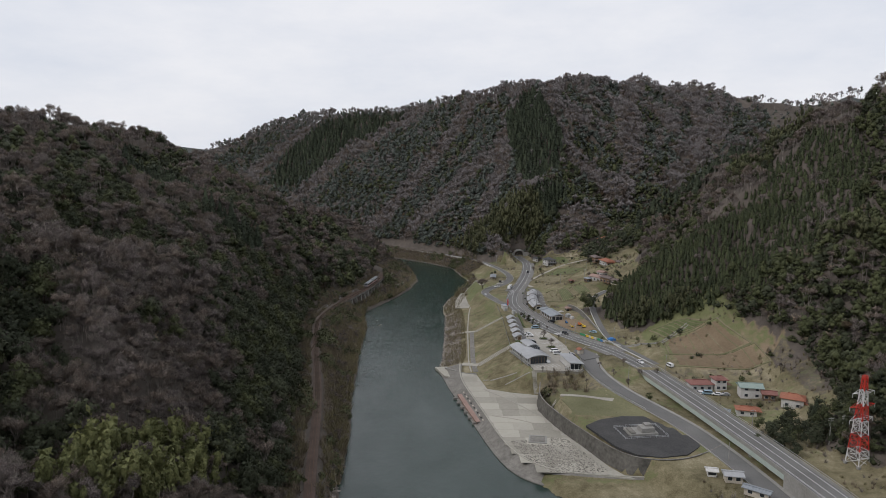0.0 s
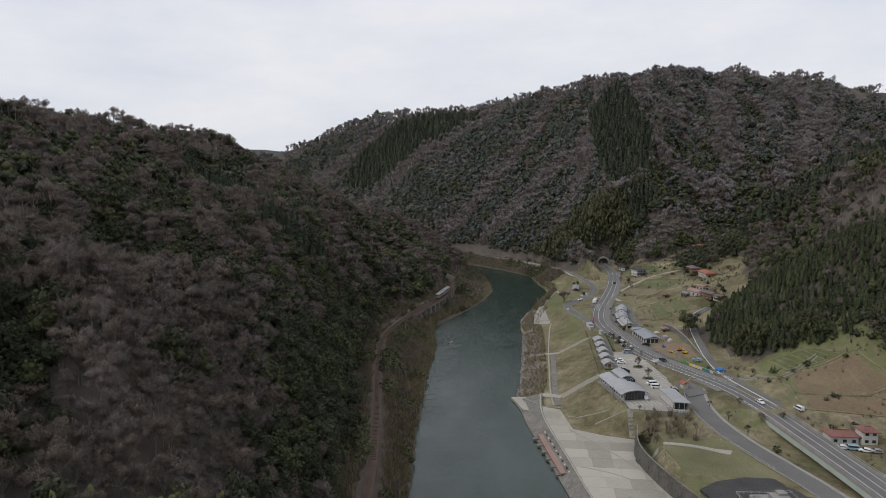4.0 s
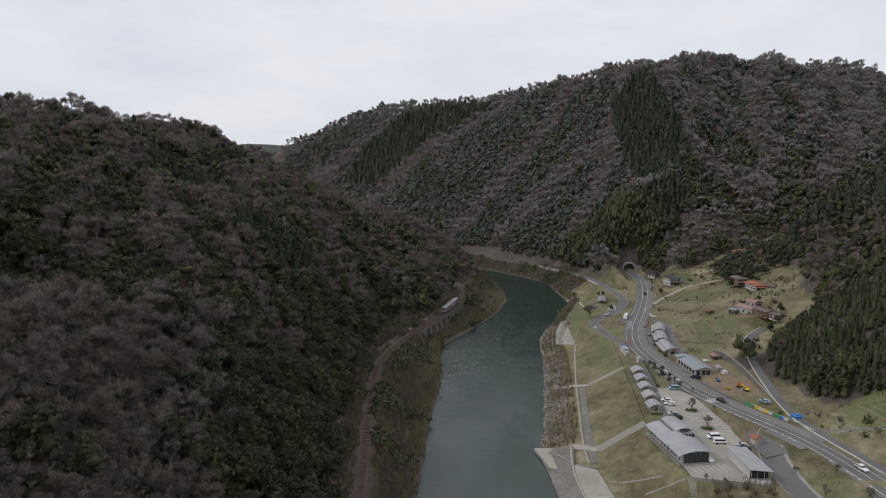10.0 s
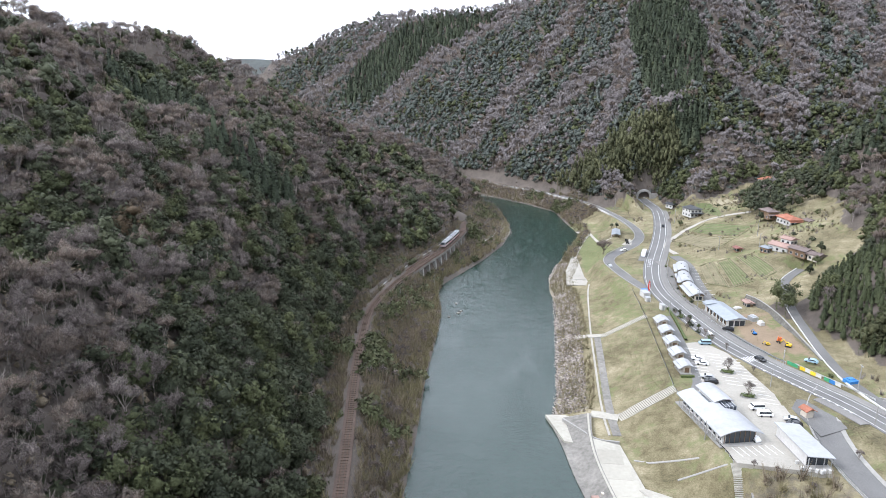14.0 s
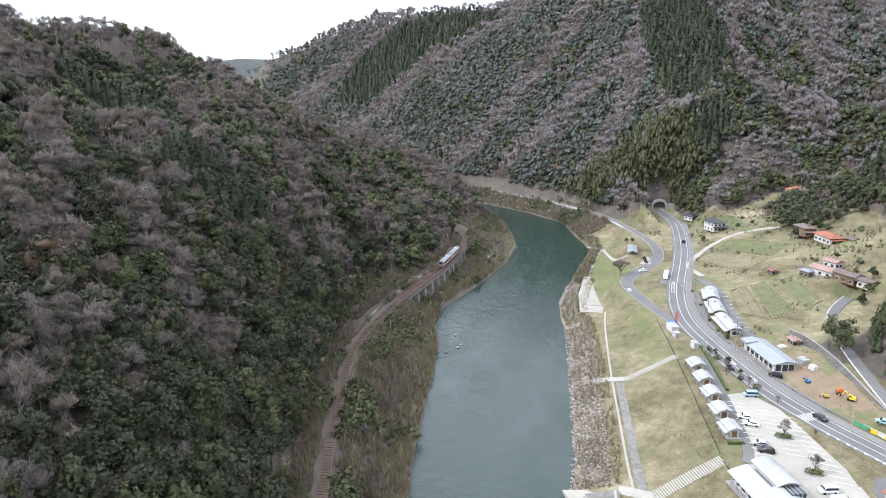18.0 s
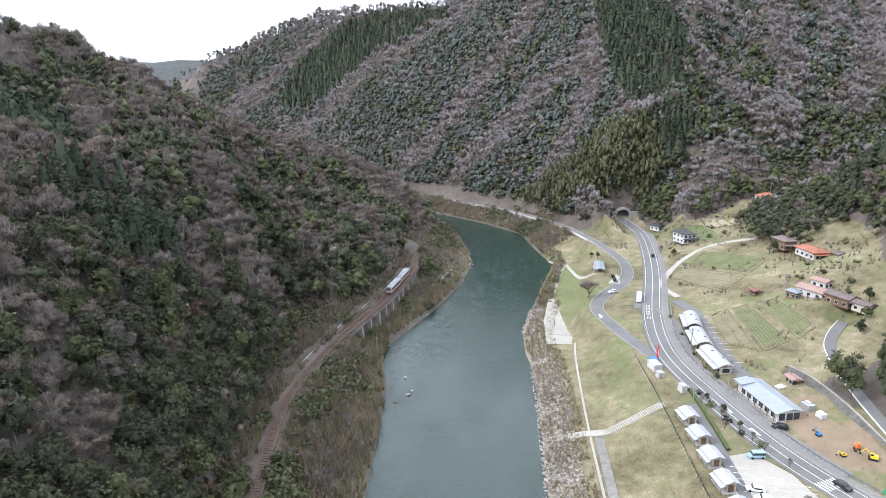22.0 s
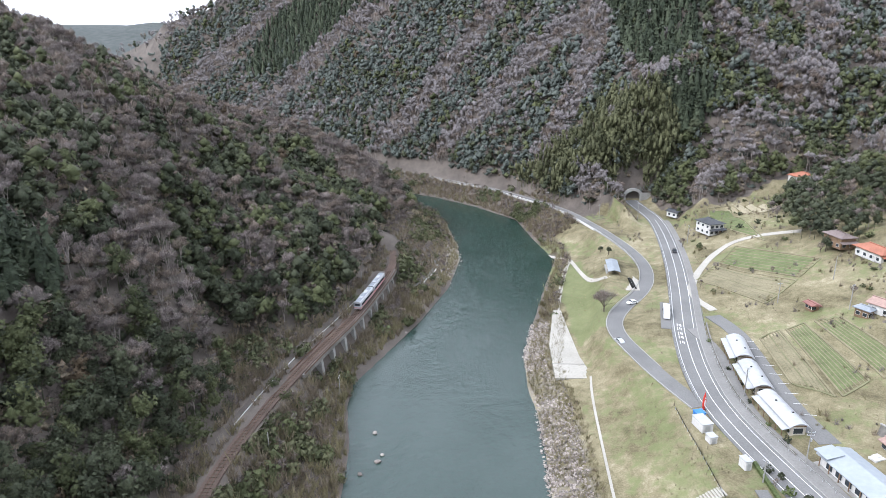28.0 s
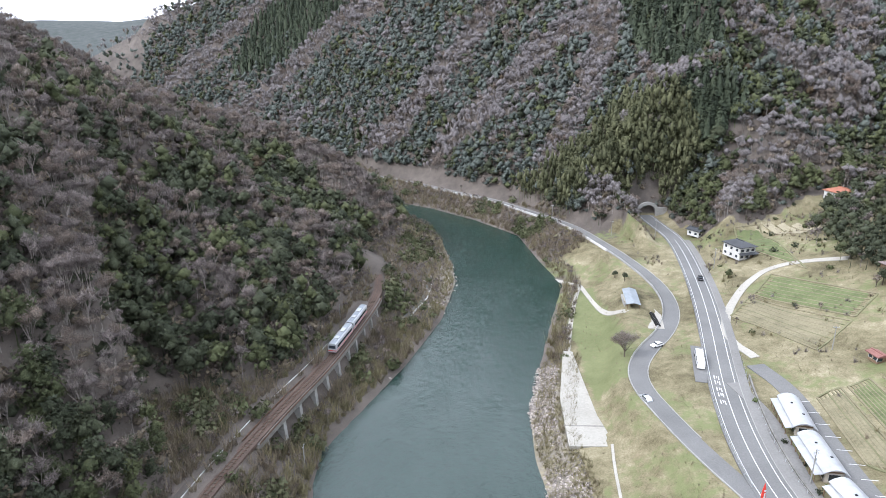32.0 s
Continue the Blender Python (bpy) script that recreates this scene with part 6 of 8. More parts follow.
# houses
house(131.5, 528, 12, 7.2, 12.5, 3.6, M_TILE_RED, M_WALLWHITE, "long farmhouse with bright orange tiled hip roof", z=29.6, over=1.0)
house(126, 544, 12, 6.2, 9.5, 4.6, M_TILE_DARK, M_WOOD, "dark timber farmhouse with weathered brown tiled roof", z=29.4)
house(139.5, 521, 12, 4.2, 5.5, 2.8, M_TILE_DARK, M_WOOD, "low timber shed beside the orange-roofed farmhouse", z=30.6, hip=False, shed=False)
house(115, 488.5, 30, 6.2, 11, 3.2, M_TILE_PINK, M_WALLWHITE, "farmhouse with faded pink tiled roof", z=23.6, hip=False)
house(118.6, 490.5, 30, 4.6, 6, 5.8, M_TILE_PINK, M_WALLWHITE, "two-storey wing with faded pink tiled roof", storeys=2, z=24.2, hip=False, shed=False)
house(119.5, 476.5, 28, 5.4, 9.5, 3.8, M_TILE_DARK, M_WOOD, "timber farmhouse with brown tiled roof", z=24.4, hip=False)
house(123.5, 468.5, 28, 4.4, 6, 3.2, M_TILE_DARK, M_CREAM, "cream storehouse with dark brown roof at the farmyard end", z=24.6, hip=False, shed=False)
house(108.5, 491, 30, 3.6, 4.5, 3.2, M_TILE_GREY, M_WOOD, "small grey-roofed outbuilding beside the farmhouse", z=21.8, shed=False)
house(97, 604, 20, 8, 10, 5.6, M_TILE_BLACK, M_WALLWHITE, "two-storey white house with black tiled roof", storeys=2, z=17.2)
house(91, 642, 35, 4.5, 6.5, 3.0, M_TILE_BLACK, M_WALLWHITE, "small white shed with dark roof by the road", z=15.2, hip=False, shed=False)
house(157, 642, 20, 9, 12, 4.6, M_TILE_RED, M_WALLWHITE, "farmhouse with red tiled roof high on the terraces", z=33.2)
house(98.5, 504, 10, 2.6, 3.6, 2.4, M_TILE_BROWN, M_WOOD, "tiny brown field hut between dry paddies", z=None, hip=False, shed=False)
house(115, 287, 92, 6.0, 9.6, 3.2, M_TILE_BROWN, M_WALLWHITE, "wide house with maroon tiled roof near the bridge")
house(123, 285.5, 92, 5.2, 5, 5.0, M_TILE_BROWN, M_WALLWHITE, "two-storey house with maroon tiled roof near the bridge", storeys=2)
house(131.5, 274, 80, 5.8, 8.6, 4.8, M_TILE_GREEN, M_WALLWHITE, "two-storey house with grey-green roof", storeys=2, hip=False)
house(137.4, 269.5, 75, 4.5, 5, 2.8, M_TILE_BROWN, M_WOOD, "low brown-roofed outbuilding beside the green-roofed house", hip=False, shed=False)
house(121.5, 255, 75, 4.4, 7.2, 2.7, M_TILE_RED, M_WALLWHITE, "low white house with red tiled roof")
house(142, 259, 60, 6.5, 8, 4.0, M_TILE_RED, M_WALLWHITE, "white house with bright orange tiled roof")
house(110.5, 257, 60, 3.4, 9, 2.4, M_TILE_GREY, M_CREAM, "long low grey shed beside the bridge", hip=False, shed=False)
house(93.4, 202, 80, 3.4, 5, 2.5, M_ROOFWHITE, M_CREAM, "small hut with white roof below the bridge", z=9.4, hip=False, shed=False)
house(96.5, 192, 50, 2.2, 7, 2.4, M_TILE_GREY, M_CREAM, "narrow grey shed below the bridge", z=9.4, hip=False, shed=False)
house(88.2, 206, 80, 2.2, 2.6, 2.3, M_WALLWHITE, M_WALLWHITE, "tiny white block hut below the wall", z=9.0, hip=False, shed=False)
house(82, 428, 10, 2.6, 3.4, 2.6, M_TILE_PINK, M_TILE_PINK, "small faded pink shed in the yard", z=13.4, hip=False, shed=False)

# shelter by the river with parked motorbikes
shl = thing("shelter", 42.5, 563, 11.0, -6, "open shelter with long grey metal roof", "shelter")
part("roof", profile([(-2.6, 2.6), (0, 3.3), (2.6, 2.6), (2.6, 2.45), (0, 3.12), (-2.6, 2.45)], -8, 8), M_TILE_GREY, shl)
part("wall", boxes((0, 3.5, 1.2, 4.2, 8, 2.5)), M_CREAM, shl)
for px in (-2.1, 2.1):
    for py in (-7.4, -3.6, 0):
        part("post", boxes((px, py, 1.2, 0.2, 0.2, 2.6)), M_WOOD, shl)
part("plinth", boxes((0, 0, -0.3, 5.6, 17, 0.9)), M_CONC, shl)
part("paving", prism([(40, 540), (49, 540), (51, 552), (47, 572), (45, 556), (39.5, 556)], 10.4, 11.03), M_LOT, tagged(new("pavement"), "pale gravel forecourt of the shelter", "pavement", kind="structure"))
for k in range(9):
    mb = thing("motorbike", 47.2 + 0.05 * k, 542 + 1.25 * k, 11.05, 62, "dark motorbike on the gravel forecourt", "motorbike", "motorbikes by the shelter")
    part("frame", boxes((0, 0, 0.6, 0.3, 1.3, 0.4), (0, 0.3, 0.9, 0.25, 0.7, 0.18)), M_TYRE, mb)
    for q in (-0.7, 0.7):
        bm = bmesh.new()
        bmesh.ops.create_cone(bm, cap_ends=True, segments=12, radius1=0.33, radius2=0.33, depth=0.14, matrix=pose(0, q, 0.33, 0, 90, 0))
        part("wheel", bm, M_TYRE, mb)
    part("handlebar", boxes((0, 0.55, 1.05, 0.7, 0.06, 0.06)), M_STEEL, mb)


# ---- cars ----
def car(x, y, z, rz, colour, label, van=False, L=4.3, big=1.0):
    root = thing("van" if van else "car", x, y, z, rz, label, "van" if van else "car")
    root.scale = (big, big, big)
    hgt = 1.85 if van else 1.42
    w = 0.84
    if van:
        side = [(-L / 2, 0.3), (L / 2, 0.3), (L / 2, 0.95), (L / 2 - 0.55, 1.05), (L / 2 - 1.0, hgt), (-L / 2 + 0.1, hgt), (-L / 2, 1.0)]
        glass = [(L / 2 - 0.62, 1.08), (L / 2 - 1.04, hgt - 0.12), (-L / 2 + 0.2, hgt - 0.12), (-L / 2 + 0.06, 1.08)]
    else:
        side = [(-L / 2, 0.3), (L / 2, 0.3), (L / 2, 0.7), (L / 2 - 1.1, 0.9), (L / 2 - 1.8, hgt), (-L / 2 + 1.0, hgt), (-L / 2 + 0.2, 0.95), (-L / 2, 0.85)]
        glass = [(L / 2 - 1.25, 0.92), (L / 2 - 1.85, hgt - 0.1), (-L / 2 + 1.05, hgt - 0.1), (-L / 2 + 0.42, 0.95)]
    turn = Matrix.Rotation(radians(90), 4, 'Z')
    bm = profile(side, -w, w)
    bmesh.ops.bevel(bm, geom=bm.edges[:], offset=0.06, segments=1, affect='EDGES')
    bmesh.ops.transform(bm, matrix=turn, verts=bm.verts)
    body = part("body", bm, M_CAR[colour], root)
    bm = profile(glass, -w - 0.012, w + 0.012)
    bmesh.ops.transform(bm, matrix=turn, verts=bm.verts)
    part("glass", bm, M_GLASS, body)
    bm = boxes((0, L / 2 - 1.5 if not van else L / 2 - 0.78, (hgt + 0.9) / 2, 1.45, 0.5, 0.5, 0, 50 if not van else 62))
    part("windscreen", bm, M_GLASS, body)
    for px in (-w, w):
        for py in (-L * 0.31, L * 0.31):
            bm = bmesh.new()
            bmesh.ops.create_cone(bm, cap_ends=True, segments=12, radius1=0.31, radius2=0.31, depth=0.2, matrix=pose(px, py, 0.31, 0, 90, 0))
            part("wheel", bm, M_TYRE, root)
    return root


G = 12.62
for (x, y, z, rz, col, lab, van) in (
        (54.3, 385.0, G, 95, "blue", "pale blue minivan parked by the lot entrance", True),
        (48.4, 370.2, G, 80, "white", "white car parked in a marked bay", False),
        (49.0, 366.4, G, 80, "white", "white hatchback parked in a marked bay", False),
        (48.1, 355.4, G, 78, "silver", "silver car parked in a marked bay", False),
        (48.6, 352.2, G, 78, "black", "black car parked in a marked bay", False),
        (57.5, 335.6, G, 100, "white", "white minivan parked near the visitor centre", True),
        (58.7, 331.6, G, 275, "white", "small white van parked near the visitor centre", True),
        (65.4, 329.6, G, 75, "silver", "silver car parked beside the white shed", False),
        (65.2, 327.0, G, 75, "black", "black car parked beside the white shed", False),
        (51.0, 317.4, G, 28, "white", "white pickup-like car before the glazed front", False),
        (66.8, 400.6, 12.75, 70, "black", "black car parked beside the blue-roofed shop", False),
        (85.5, 369.5, 14.3, 60, "blue", "blue-grey car parked in the works yard", False),
        (42.9, 526.6, 10.75, 115, "white", "white car on the riverside lane", False),
        (31.0, 492.4, 10.7, 20, "silver", "silver car parked on the lane corner", False),
        (112.5, 280.5, None, 75, "white", "white car parked before the maroon-roofed house", False),
        (115.5, 279.5, None, 80, "blue", "pale blue van parked before the house", True),
        (119, 277.5, None, 70, "white", "white car parked in the farmyard", False),
        (122, 276.5, None, 80, "silver", "silver car parked in the farmyard", False)):
    car(x, y, height(x, y) + 0.03 if z is None else z, rz, col, lab, van)
for yy, off, fl, col, lab, van in ((585, 1.7, 180, "black", "dark car driving on the main road", False), (316, 1.7, 180, "white", "white car driving towards the bridge", False),
                             (372, 1.7, 180, "black", "black car by the pedestrian crossing", False)):
    x, y, z, a = road_at(yy, off)
    car(x, y, z + 0.02, a + fl, col, lab, van)
bx, by, bz, ba = road_at(511, -5.6)
car(bx, by, bz + 0.02, ba, "white", "white bus standing in the lay-by", True, 8.5, 1.3)
part("asphalt", ribbon(ROAD, -7.6, -4.2, 0.0, 0.4, 2, keep=lambda p: 498 < p[1] < 524), M_ASPHALT, side_road)
car(108, 306, height(108, 306) + 0.05, 20, "white", "white box truck parked on the field track", True, 4.0, 1.0)

# ---- paved places ----
lot = tagged(new("pavement"), "pale concrete car park with white bay lines", "car park", kind="structure")
part("paving", prism([(46.5, 385), (54, 387.5), (60.5, 377.5), (63, 365), (66.5, 345), (66.5, 325), (66, 303), (43.5, 305), (40.5, 318), (37, 337), (44, 348)], 9.6, 12.6), M_LOT, lot)
line_me = None
rows = []
for k in range(12):
    rows.append((48.0 - 0.12 * (k - 5) * 0.4, 380 - 2.65 * k, 80))
for k in range(13):
    rows.append((60.2 + 0.42 * k * 0.55, 373 - 2.75 * k, 76))
for k in range(10):
    rows.append((55.0 + 0.1 * k, 376 - 2.7 * k, 78))
for k in range(7):
    rows.append((45.0 + 1.85 * k, 310.3 + 0.45 * k, 22))
for (x, y, a) in rows:
    if line_me is None:
        line_me = part("bay_line", boxes((0, 0, 0, 0.22, 4.6, 0.012)), M_WHITE, lot, matrix=pose(x, y, 12.615, 0, 0, a)).data
    else:
        ob = new("bay_line", line_me)
        ob.parent = lot
        ob.matrix_basis = pose(x, y, 12.615, 0, 0, a)
hedge_row = thing("hedge", 0, 0, 0, 0, "long clipped yellow-green hedge along the lane", "hedge")
part("foliage", ribbon([(48.4, 424, 12.6), (48.6, 405, 12.6), (48.2, 388, 12.6)], -0.45, 0.45, 0.75, 0.9, 1.0, drape=True), M_HEDGE, hedge_row)
back_lane = tagged(new("road"), "narrow dark asphalt lane behind the pavilions", "road", kind="structure")
part("asphalt", ribbon([(46, 414, 12.62), (46.4, 395, 12.62), (45.6, 370, 12.62), (44.6, 352, 12.62), (42, 346, 12.62)], -1.4, 1.4, 0, 0.4, 3), M_ASPHALT, back_lane)
lot2 = tagged(new("pavement"), "dark asphalt parking strip behind the halls", "car park", kind="structure")
part("asphalt", ribbon(LOT_STRIP, -2.9, 2.9, 0, 0.5, 3), M_ASPHALT, lot2)
for k in range(9):
    part("bay_line", boxes((0, 0, 0, 3.6, 0.16, 0.012)), M_WHITE, lot2, matrix=pose(72.4 - 0.16 * k, 490 - 5.6 * k, 12.875, 0, 0, -6))
yard = tagged(new("pavement"), "pale concrete forecourt of the halls", "pavement", kind="structure")
part("paving", ribbon([(57.3, 500, 12.66), (60.3, 484, 12.66), (58.0, 466, 12.66), (56, 450, 12.66), (57, 436, 12.66), (60.5, 424, 12.66), (63.5, 405, 12.66), (68, 392, 12.68), (74, 378, 12.7)], -2.0, 2.0, 0, 0.4, 3), M_FOOTWAY, yard)
tagged(new("low_wall"), "low grey stone wall along the footway", "wall", kind="structure")
part("wall", ribbon(ROAD, 7.5, 7.9, 0.75, 1.2, 3, keep=lambda p: 424 < p[1] < 508), M_REVET, bpy.data.objects["low_wall"])
for k, (x, y, s_) in enumerate(((59.6, 489.5, 0.7), (61.6, 471.4, 0.8), (59.0, 470.6, 0.6), (60.2, 452.6, 0.8), (58.0, 451.5, 0.6), (60.0, 433.0, 0.8), (58.3, 440.0, 0.55), (59.7, 461.5, 0.5), (50.4, 420.5, 0.9), (51.5, 412.5, 1.0), (53.0, 403.5, 1.1), (54.6, 396.5, 0.8), (57.3, 390.6, 0.9))):
    bv, bf = TREES["shrub"][0][k % 4]
    ob = new("shrub", mesh_from("shrub", bv * s_, bf, [M_GREEN if k % 3 else M_HEDGE]))
    ob.matrix_basis = pose(x, y, max(height(x, y), 12.55), 0, 0, 70 * k)
    tagged(ob, "rounded evergreen garden shrub beside the road", "shrub", "roadside shrubs")

# islands with leafless trees


def tint(me, value):
    """One tone for the whole crown."""
    me.attributes.new("tree_tone", 'FLOAT', 'POINT').data.foreach_set("value", np.full(len(me.vertices), value, np.float32))
    return me


def lone_tree(x, y, h, seed, label, dense=1.0, mat=None, name="tree", group="", wide=1.0):
    z = height(x, y)
    r = np.random.RandomState(seed)
    root = thing(name, x, y, max(z, 12.6) if 40 < x < 66 and 300 < y < 385 else z, r.uniform(0, 360), label, "tree", group)
    sc = h / 9.0
    bm = bmesh.new()
    tube(bm, (0, 0, -0.3), (0.05, 0.1, 2.6 * sc), 0.2 * sc, 0.14 * sc, 7)
    part("trunk", bm, M_BARK, root)
    bm = bmesh.new()
    limbs = []
    for k in range(9):
        a = k * 0.7 + r.uniform(-0.3, 0.3)
        tip = Vector((math.cos(a) * r.uniform(1.6, 3.0) * sc * wide, math.sin(a) * r.uniform(1.6, 3.0) * sc * wide, r.uniform(4.5, 7.5) * sc))
        tube(bm, (0.04, 0.08, r.uniform(1.4, 2.5) * sc), tip, 0.08 * sc, 0.025 * sc, 4)
        limbs.append(tip)
    part("limbs", bm, M_BARK, root)
    v, f, wood = bare_tree(r, 10, int(12 * dense) + 3, 3, 0.06, 0.045, 1.0)
    me = mesh_from("crown", v * np.array([sc * wide, sc * wide, sc]), f, [mat or M_BARE, M_TWIG], wood.astype(int), True)
    ob = new("crown", tint(me, r.uniform(0.5, 0.9)))
    ob.parent = root
    return root


for x, y, s in ((56.1, 360.9, 1), (57.6, 343.7, 2)):
    isl = thing("planting_island", x, y, 12.6, 0, "round planted traffic island with low shrubs", "planter", "islands in the car park")
    part("kerb", prism([(math.cos(a) * 2.6, math.sin(a) * 1.7) for a in np.linspace(0, 6.283, 20, endpoint=False)], 0, 0.22), M_CONC, isl)
    v, f = join([(bv * np.array([1, 1, 0.45]) + np.array([ox, oy, 0.15]), bf) for (bv, bf), ox, oy in ((TREES["shrub"][0][0], -1.1, 0), (TREES["shrub"][0][1], 0.9, 0.3), (TREES["shrub"][0][2], 0, -0.4))])
    ob = new("shrubs", mesh_from("shrubs", v, f, [M_HEDGE]))
    ob.parent = isl
    lone_tree(x, y, 6.5, s, "small leafless cherry tree on a planted island", group="car park trees")
lone_tree(30.9, 519.5, 10.5, 5, "large round leafless tree beside the riverside lane", 3.0, M_BARE2, wide=1.5)
for k, (x, y, h) in enumerate(((52.5, 406, 4), (50.8, 399, 3.6), (56, 392.5, 4.5), (57.5, 388, 4), (61, 381, 3.4), (49.5, 415, 3.2), (64.5, 362, 3.0), (73, 540, 4), (84, 556, 4.5), (81, 592, 6), (86, 620, 5), (100, 540, 4), (112, 505, 5), (120, 545, 6), (47, 303, 3), (52, 301, 3), (60, 299, 3.2), (66, 294, 3), (80, 300, 5), (84, 290, 5), (92, 300, 5), (87, 310, 5), (76, 312, 4), (100, 300, 5), (150, 285, 6), (158, 268, 6), (48, 290, 3))):
    lone_tree(x, y, h, 50 + k, "small leafless roadside tree", 0.6, M_BARE2 if k % 2 else M_BARE, group="roadside trees")


def evergreen(x, y, h, seed, label, kd="broad", mat=None, z=None):
    root = thing("tree", x, y, height(x, y) if z is None else z, seed * 40, label, "tree")
    bm = bmesh.new()
    tube(bm, (0, 0, -0.3), (0, 0, h * 0.5), 0.22, 0.1, 6)
    part("trunk", bm, M_BARK, root)
    v, f = (cedar_tree(np.random.RandomState(seed), 9, 420, 0.4) if kd == "cedar" else broadleaf(np.random.RandomState(seed), 7, 60, 0.42))
    sc = h / (11.5 if kd == "cedar" else 8.8)
    ob = new("crown", tint(mesh_from("crown", v * sc, f, [mat or M_GREEN]), 0.3 + 0.05 * (seed % 9)))
    ob.parent = root
    return root


evergreen(137, 234, 11, 3, "tall dark green conical cedar beside the houses", "cedar", M_CEDAR)
for k, (x, y, h) in enumerate(((112, 226, 6), (118, 223, 7), (124, 226, 7), (129, 230, 6), (132, 222, 7), (121, 216, 6), (143, 225, 8), (150, 222, 8), (157, 228, 9), (55.5, 400, 3), (54, 409, 3.4), (52, 418, 2.6), (86, 584, 4.5), (46, 590, 4.5), (44, 599, 4), (121, 462, 6), (126, 470, 7), (116, 455, 6), (150, 640, 7), (134, 545, 6), (122, 545, 7))):
    evergreen(x, y, h, 100 + k, "rounded dark evergreen tree", "broad", M_GREEN if k % 3 else M_GREEN2)

# ---- river works on the right bank ----
def outline(line, step=2.0):
    p, d, u = walk_line(line, step)
    return [(a[0], a[1]) for a in p]


APRON_L = [(9, 328), (9.5, 318), (12, 303), (18, 275), (24, 243), (29, 229), (36, 222), (46, 218), (58, 216)]
APRON_R = [(66, 214.5), (63, 217), (59, 224), (47, 257), (41, 278), (44, 296), (32, 299), (21, 304), (17, 325)]
apron = tagged(new("pavement"), "broad pale concrete river apron with worn panels", "pavement", kind="structure")
part("slab", prism([(p[0], p[1]) for p in APRON_L] + [(p[0], p[1]) for p in APRON_R], 2.6, 3.42), M_APRON, apron)
# panels of varied paleness lie on the slab
r_ = np.random.RandomState(4)
M_PANEL = surface("apron_panel", (0.27, 0.255, 0.216), (0.41, 0.388, 0.333), 0.9, 0.12, 0.92, obj=True)
pme = None
for k in range(14):
    y = 322 - 7.4 * k
    xl = np.interp(y, [p[1] for p in APRON_L[::-1]], [p[0] for p in APRON_L[::-1]]) + 0.6
    xr_ = np.interp(y, [224, 257, 278, 296, 299, 304, 325], [59, 47, 41, 44, 32, 21, 17]) - 0.6
    n = max(1, int((xr_ - xl) / 7.2))
    for i in range(n):
        x = xl + (i + 0.5) * (xr_ - xl) / n
        part("panel", boxes((0, 0, 0, (xr_ - xl) / n - 0.12, 7.28, 0.05)), M_PANEL, apron, matrix=pose(x, y - 3.7, 3.44 + 0.004 * (k % 3), 0, 0, 0))
part("white_kerb", ribbon([(19.5, 303, 3.5), (31, 288, 3.5), (43, 268, 3.5)], -0.3, 0.3, 0.06, 0.1, 3), M_LOT, apron)
part("white_kerb", ribbon([(21, 270, 3.5), (33, 266, 3.5), (47, 254, 3.5)], -0.25, 0.25, 0.06, 0.1, 3), M_LOT, apron)
sq = thing("stone_basin", 37, 246, 3.48, -8, "low square stone basin set into the apron", "basin")
for dx, dy, sx, sy in ((0, 3.2, 7, 0.7), (0, -3.2, 7, 0.7), (3.2, 0, 0.7, 5.7), (-3.2, 0, 0.7, 5.7)):
    part("kerb", boxes((dx, dy, 0.12, sx, sy, 0.3)), M_CONC, sq)
part("paving", boxes((0, 0, 0.02, 5.7, 5.7, 0.1)), M_REVET, sq)

# curved revetment from the water up to the apron
revet = tagged(new("revetment"), "stained curved concrete revetment sloping to the water", "revetment", kind="structure")
OUT = [(-4, 344), (0, 330), (3, 312), (6, 300), (12, 273), (17, 250), (22, 231), (28, 220), (38, 213), (52, 210), (70, 209)]
IN = [(9, 343), (8.5, 332), (9, 318), (11.5, 303), (17.5, 275), (22.5, 248), (27, 234), (33, 225), (41, 219.5), (53, 217), (70, 215.5)]
po, do, _ = walk_line(OUT, 2.0)
bm = bmesh.new()
pi_ = np.array(outline(IN, 1.0))
rows_ = []
for q in po:
    j = pi_[np.argmin(np.hypot(pi_[:, 0] - q[0], pi_[:, 1] - q[1]))]
    mid = 0.25 * j + 0.75 * q[:2]
    rows_.append([bm.verts.new((q[0], q[1], -1.5)), bm.verts.new((q[0], q[1], 0.35)), bm.verts.new((mid[0], mid[1], 0.5)), bm.verts.new((j[0], j[1], 3.55)), bm.verts.new((j[0] + 0.6 * (j[0] - q[0]) / 7, j[1] + 0.6 * (j[1] - q[1]) / 7, 3.55)), bm.verts.new((j[0] + 0.6, j[1] + 0.2, 1.0))])
for a, c in zip(rows_[:-1], rows_[1:]):
    for k in range(5):
        bm.faces.new((a[k], a[k + 1], c[k + 1], c[k]))
bmesh.ops.recalc_face_normals(bm, faces=bm.faces)
part("slope", bm, M_REVET, revet)
part("coping", ribbon([(p[0], p[1], 3.6) for p in IN], -0.3, 0.3, 0.03, 0.2, 2), M_APRON, revet)
part("spur", prism([(-4.5, 344.5), (9, 346), (11, 335), (10, 327), (1, 329)], -1, 1.15), M_APRON, revet)
part("spur_wall", ribbon([(1, 341, 2), (6, 334, 2.6), (10, 327, 3.4), (17, 326.5, 3.5)], -0.25, 0.25, 0.25, 1.6, 2), M_CONC, revet)
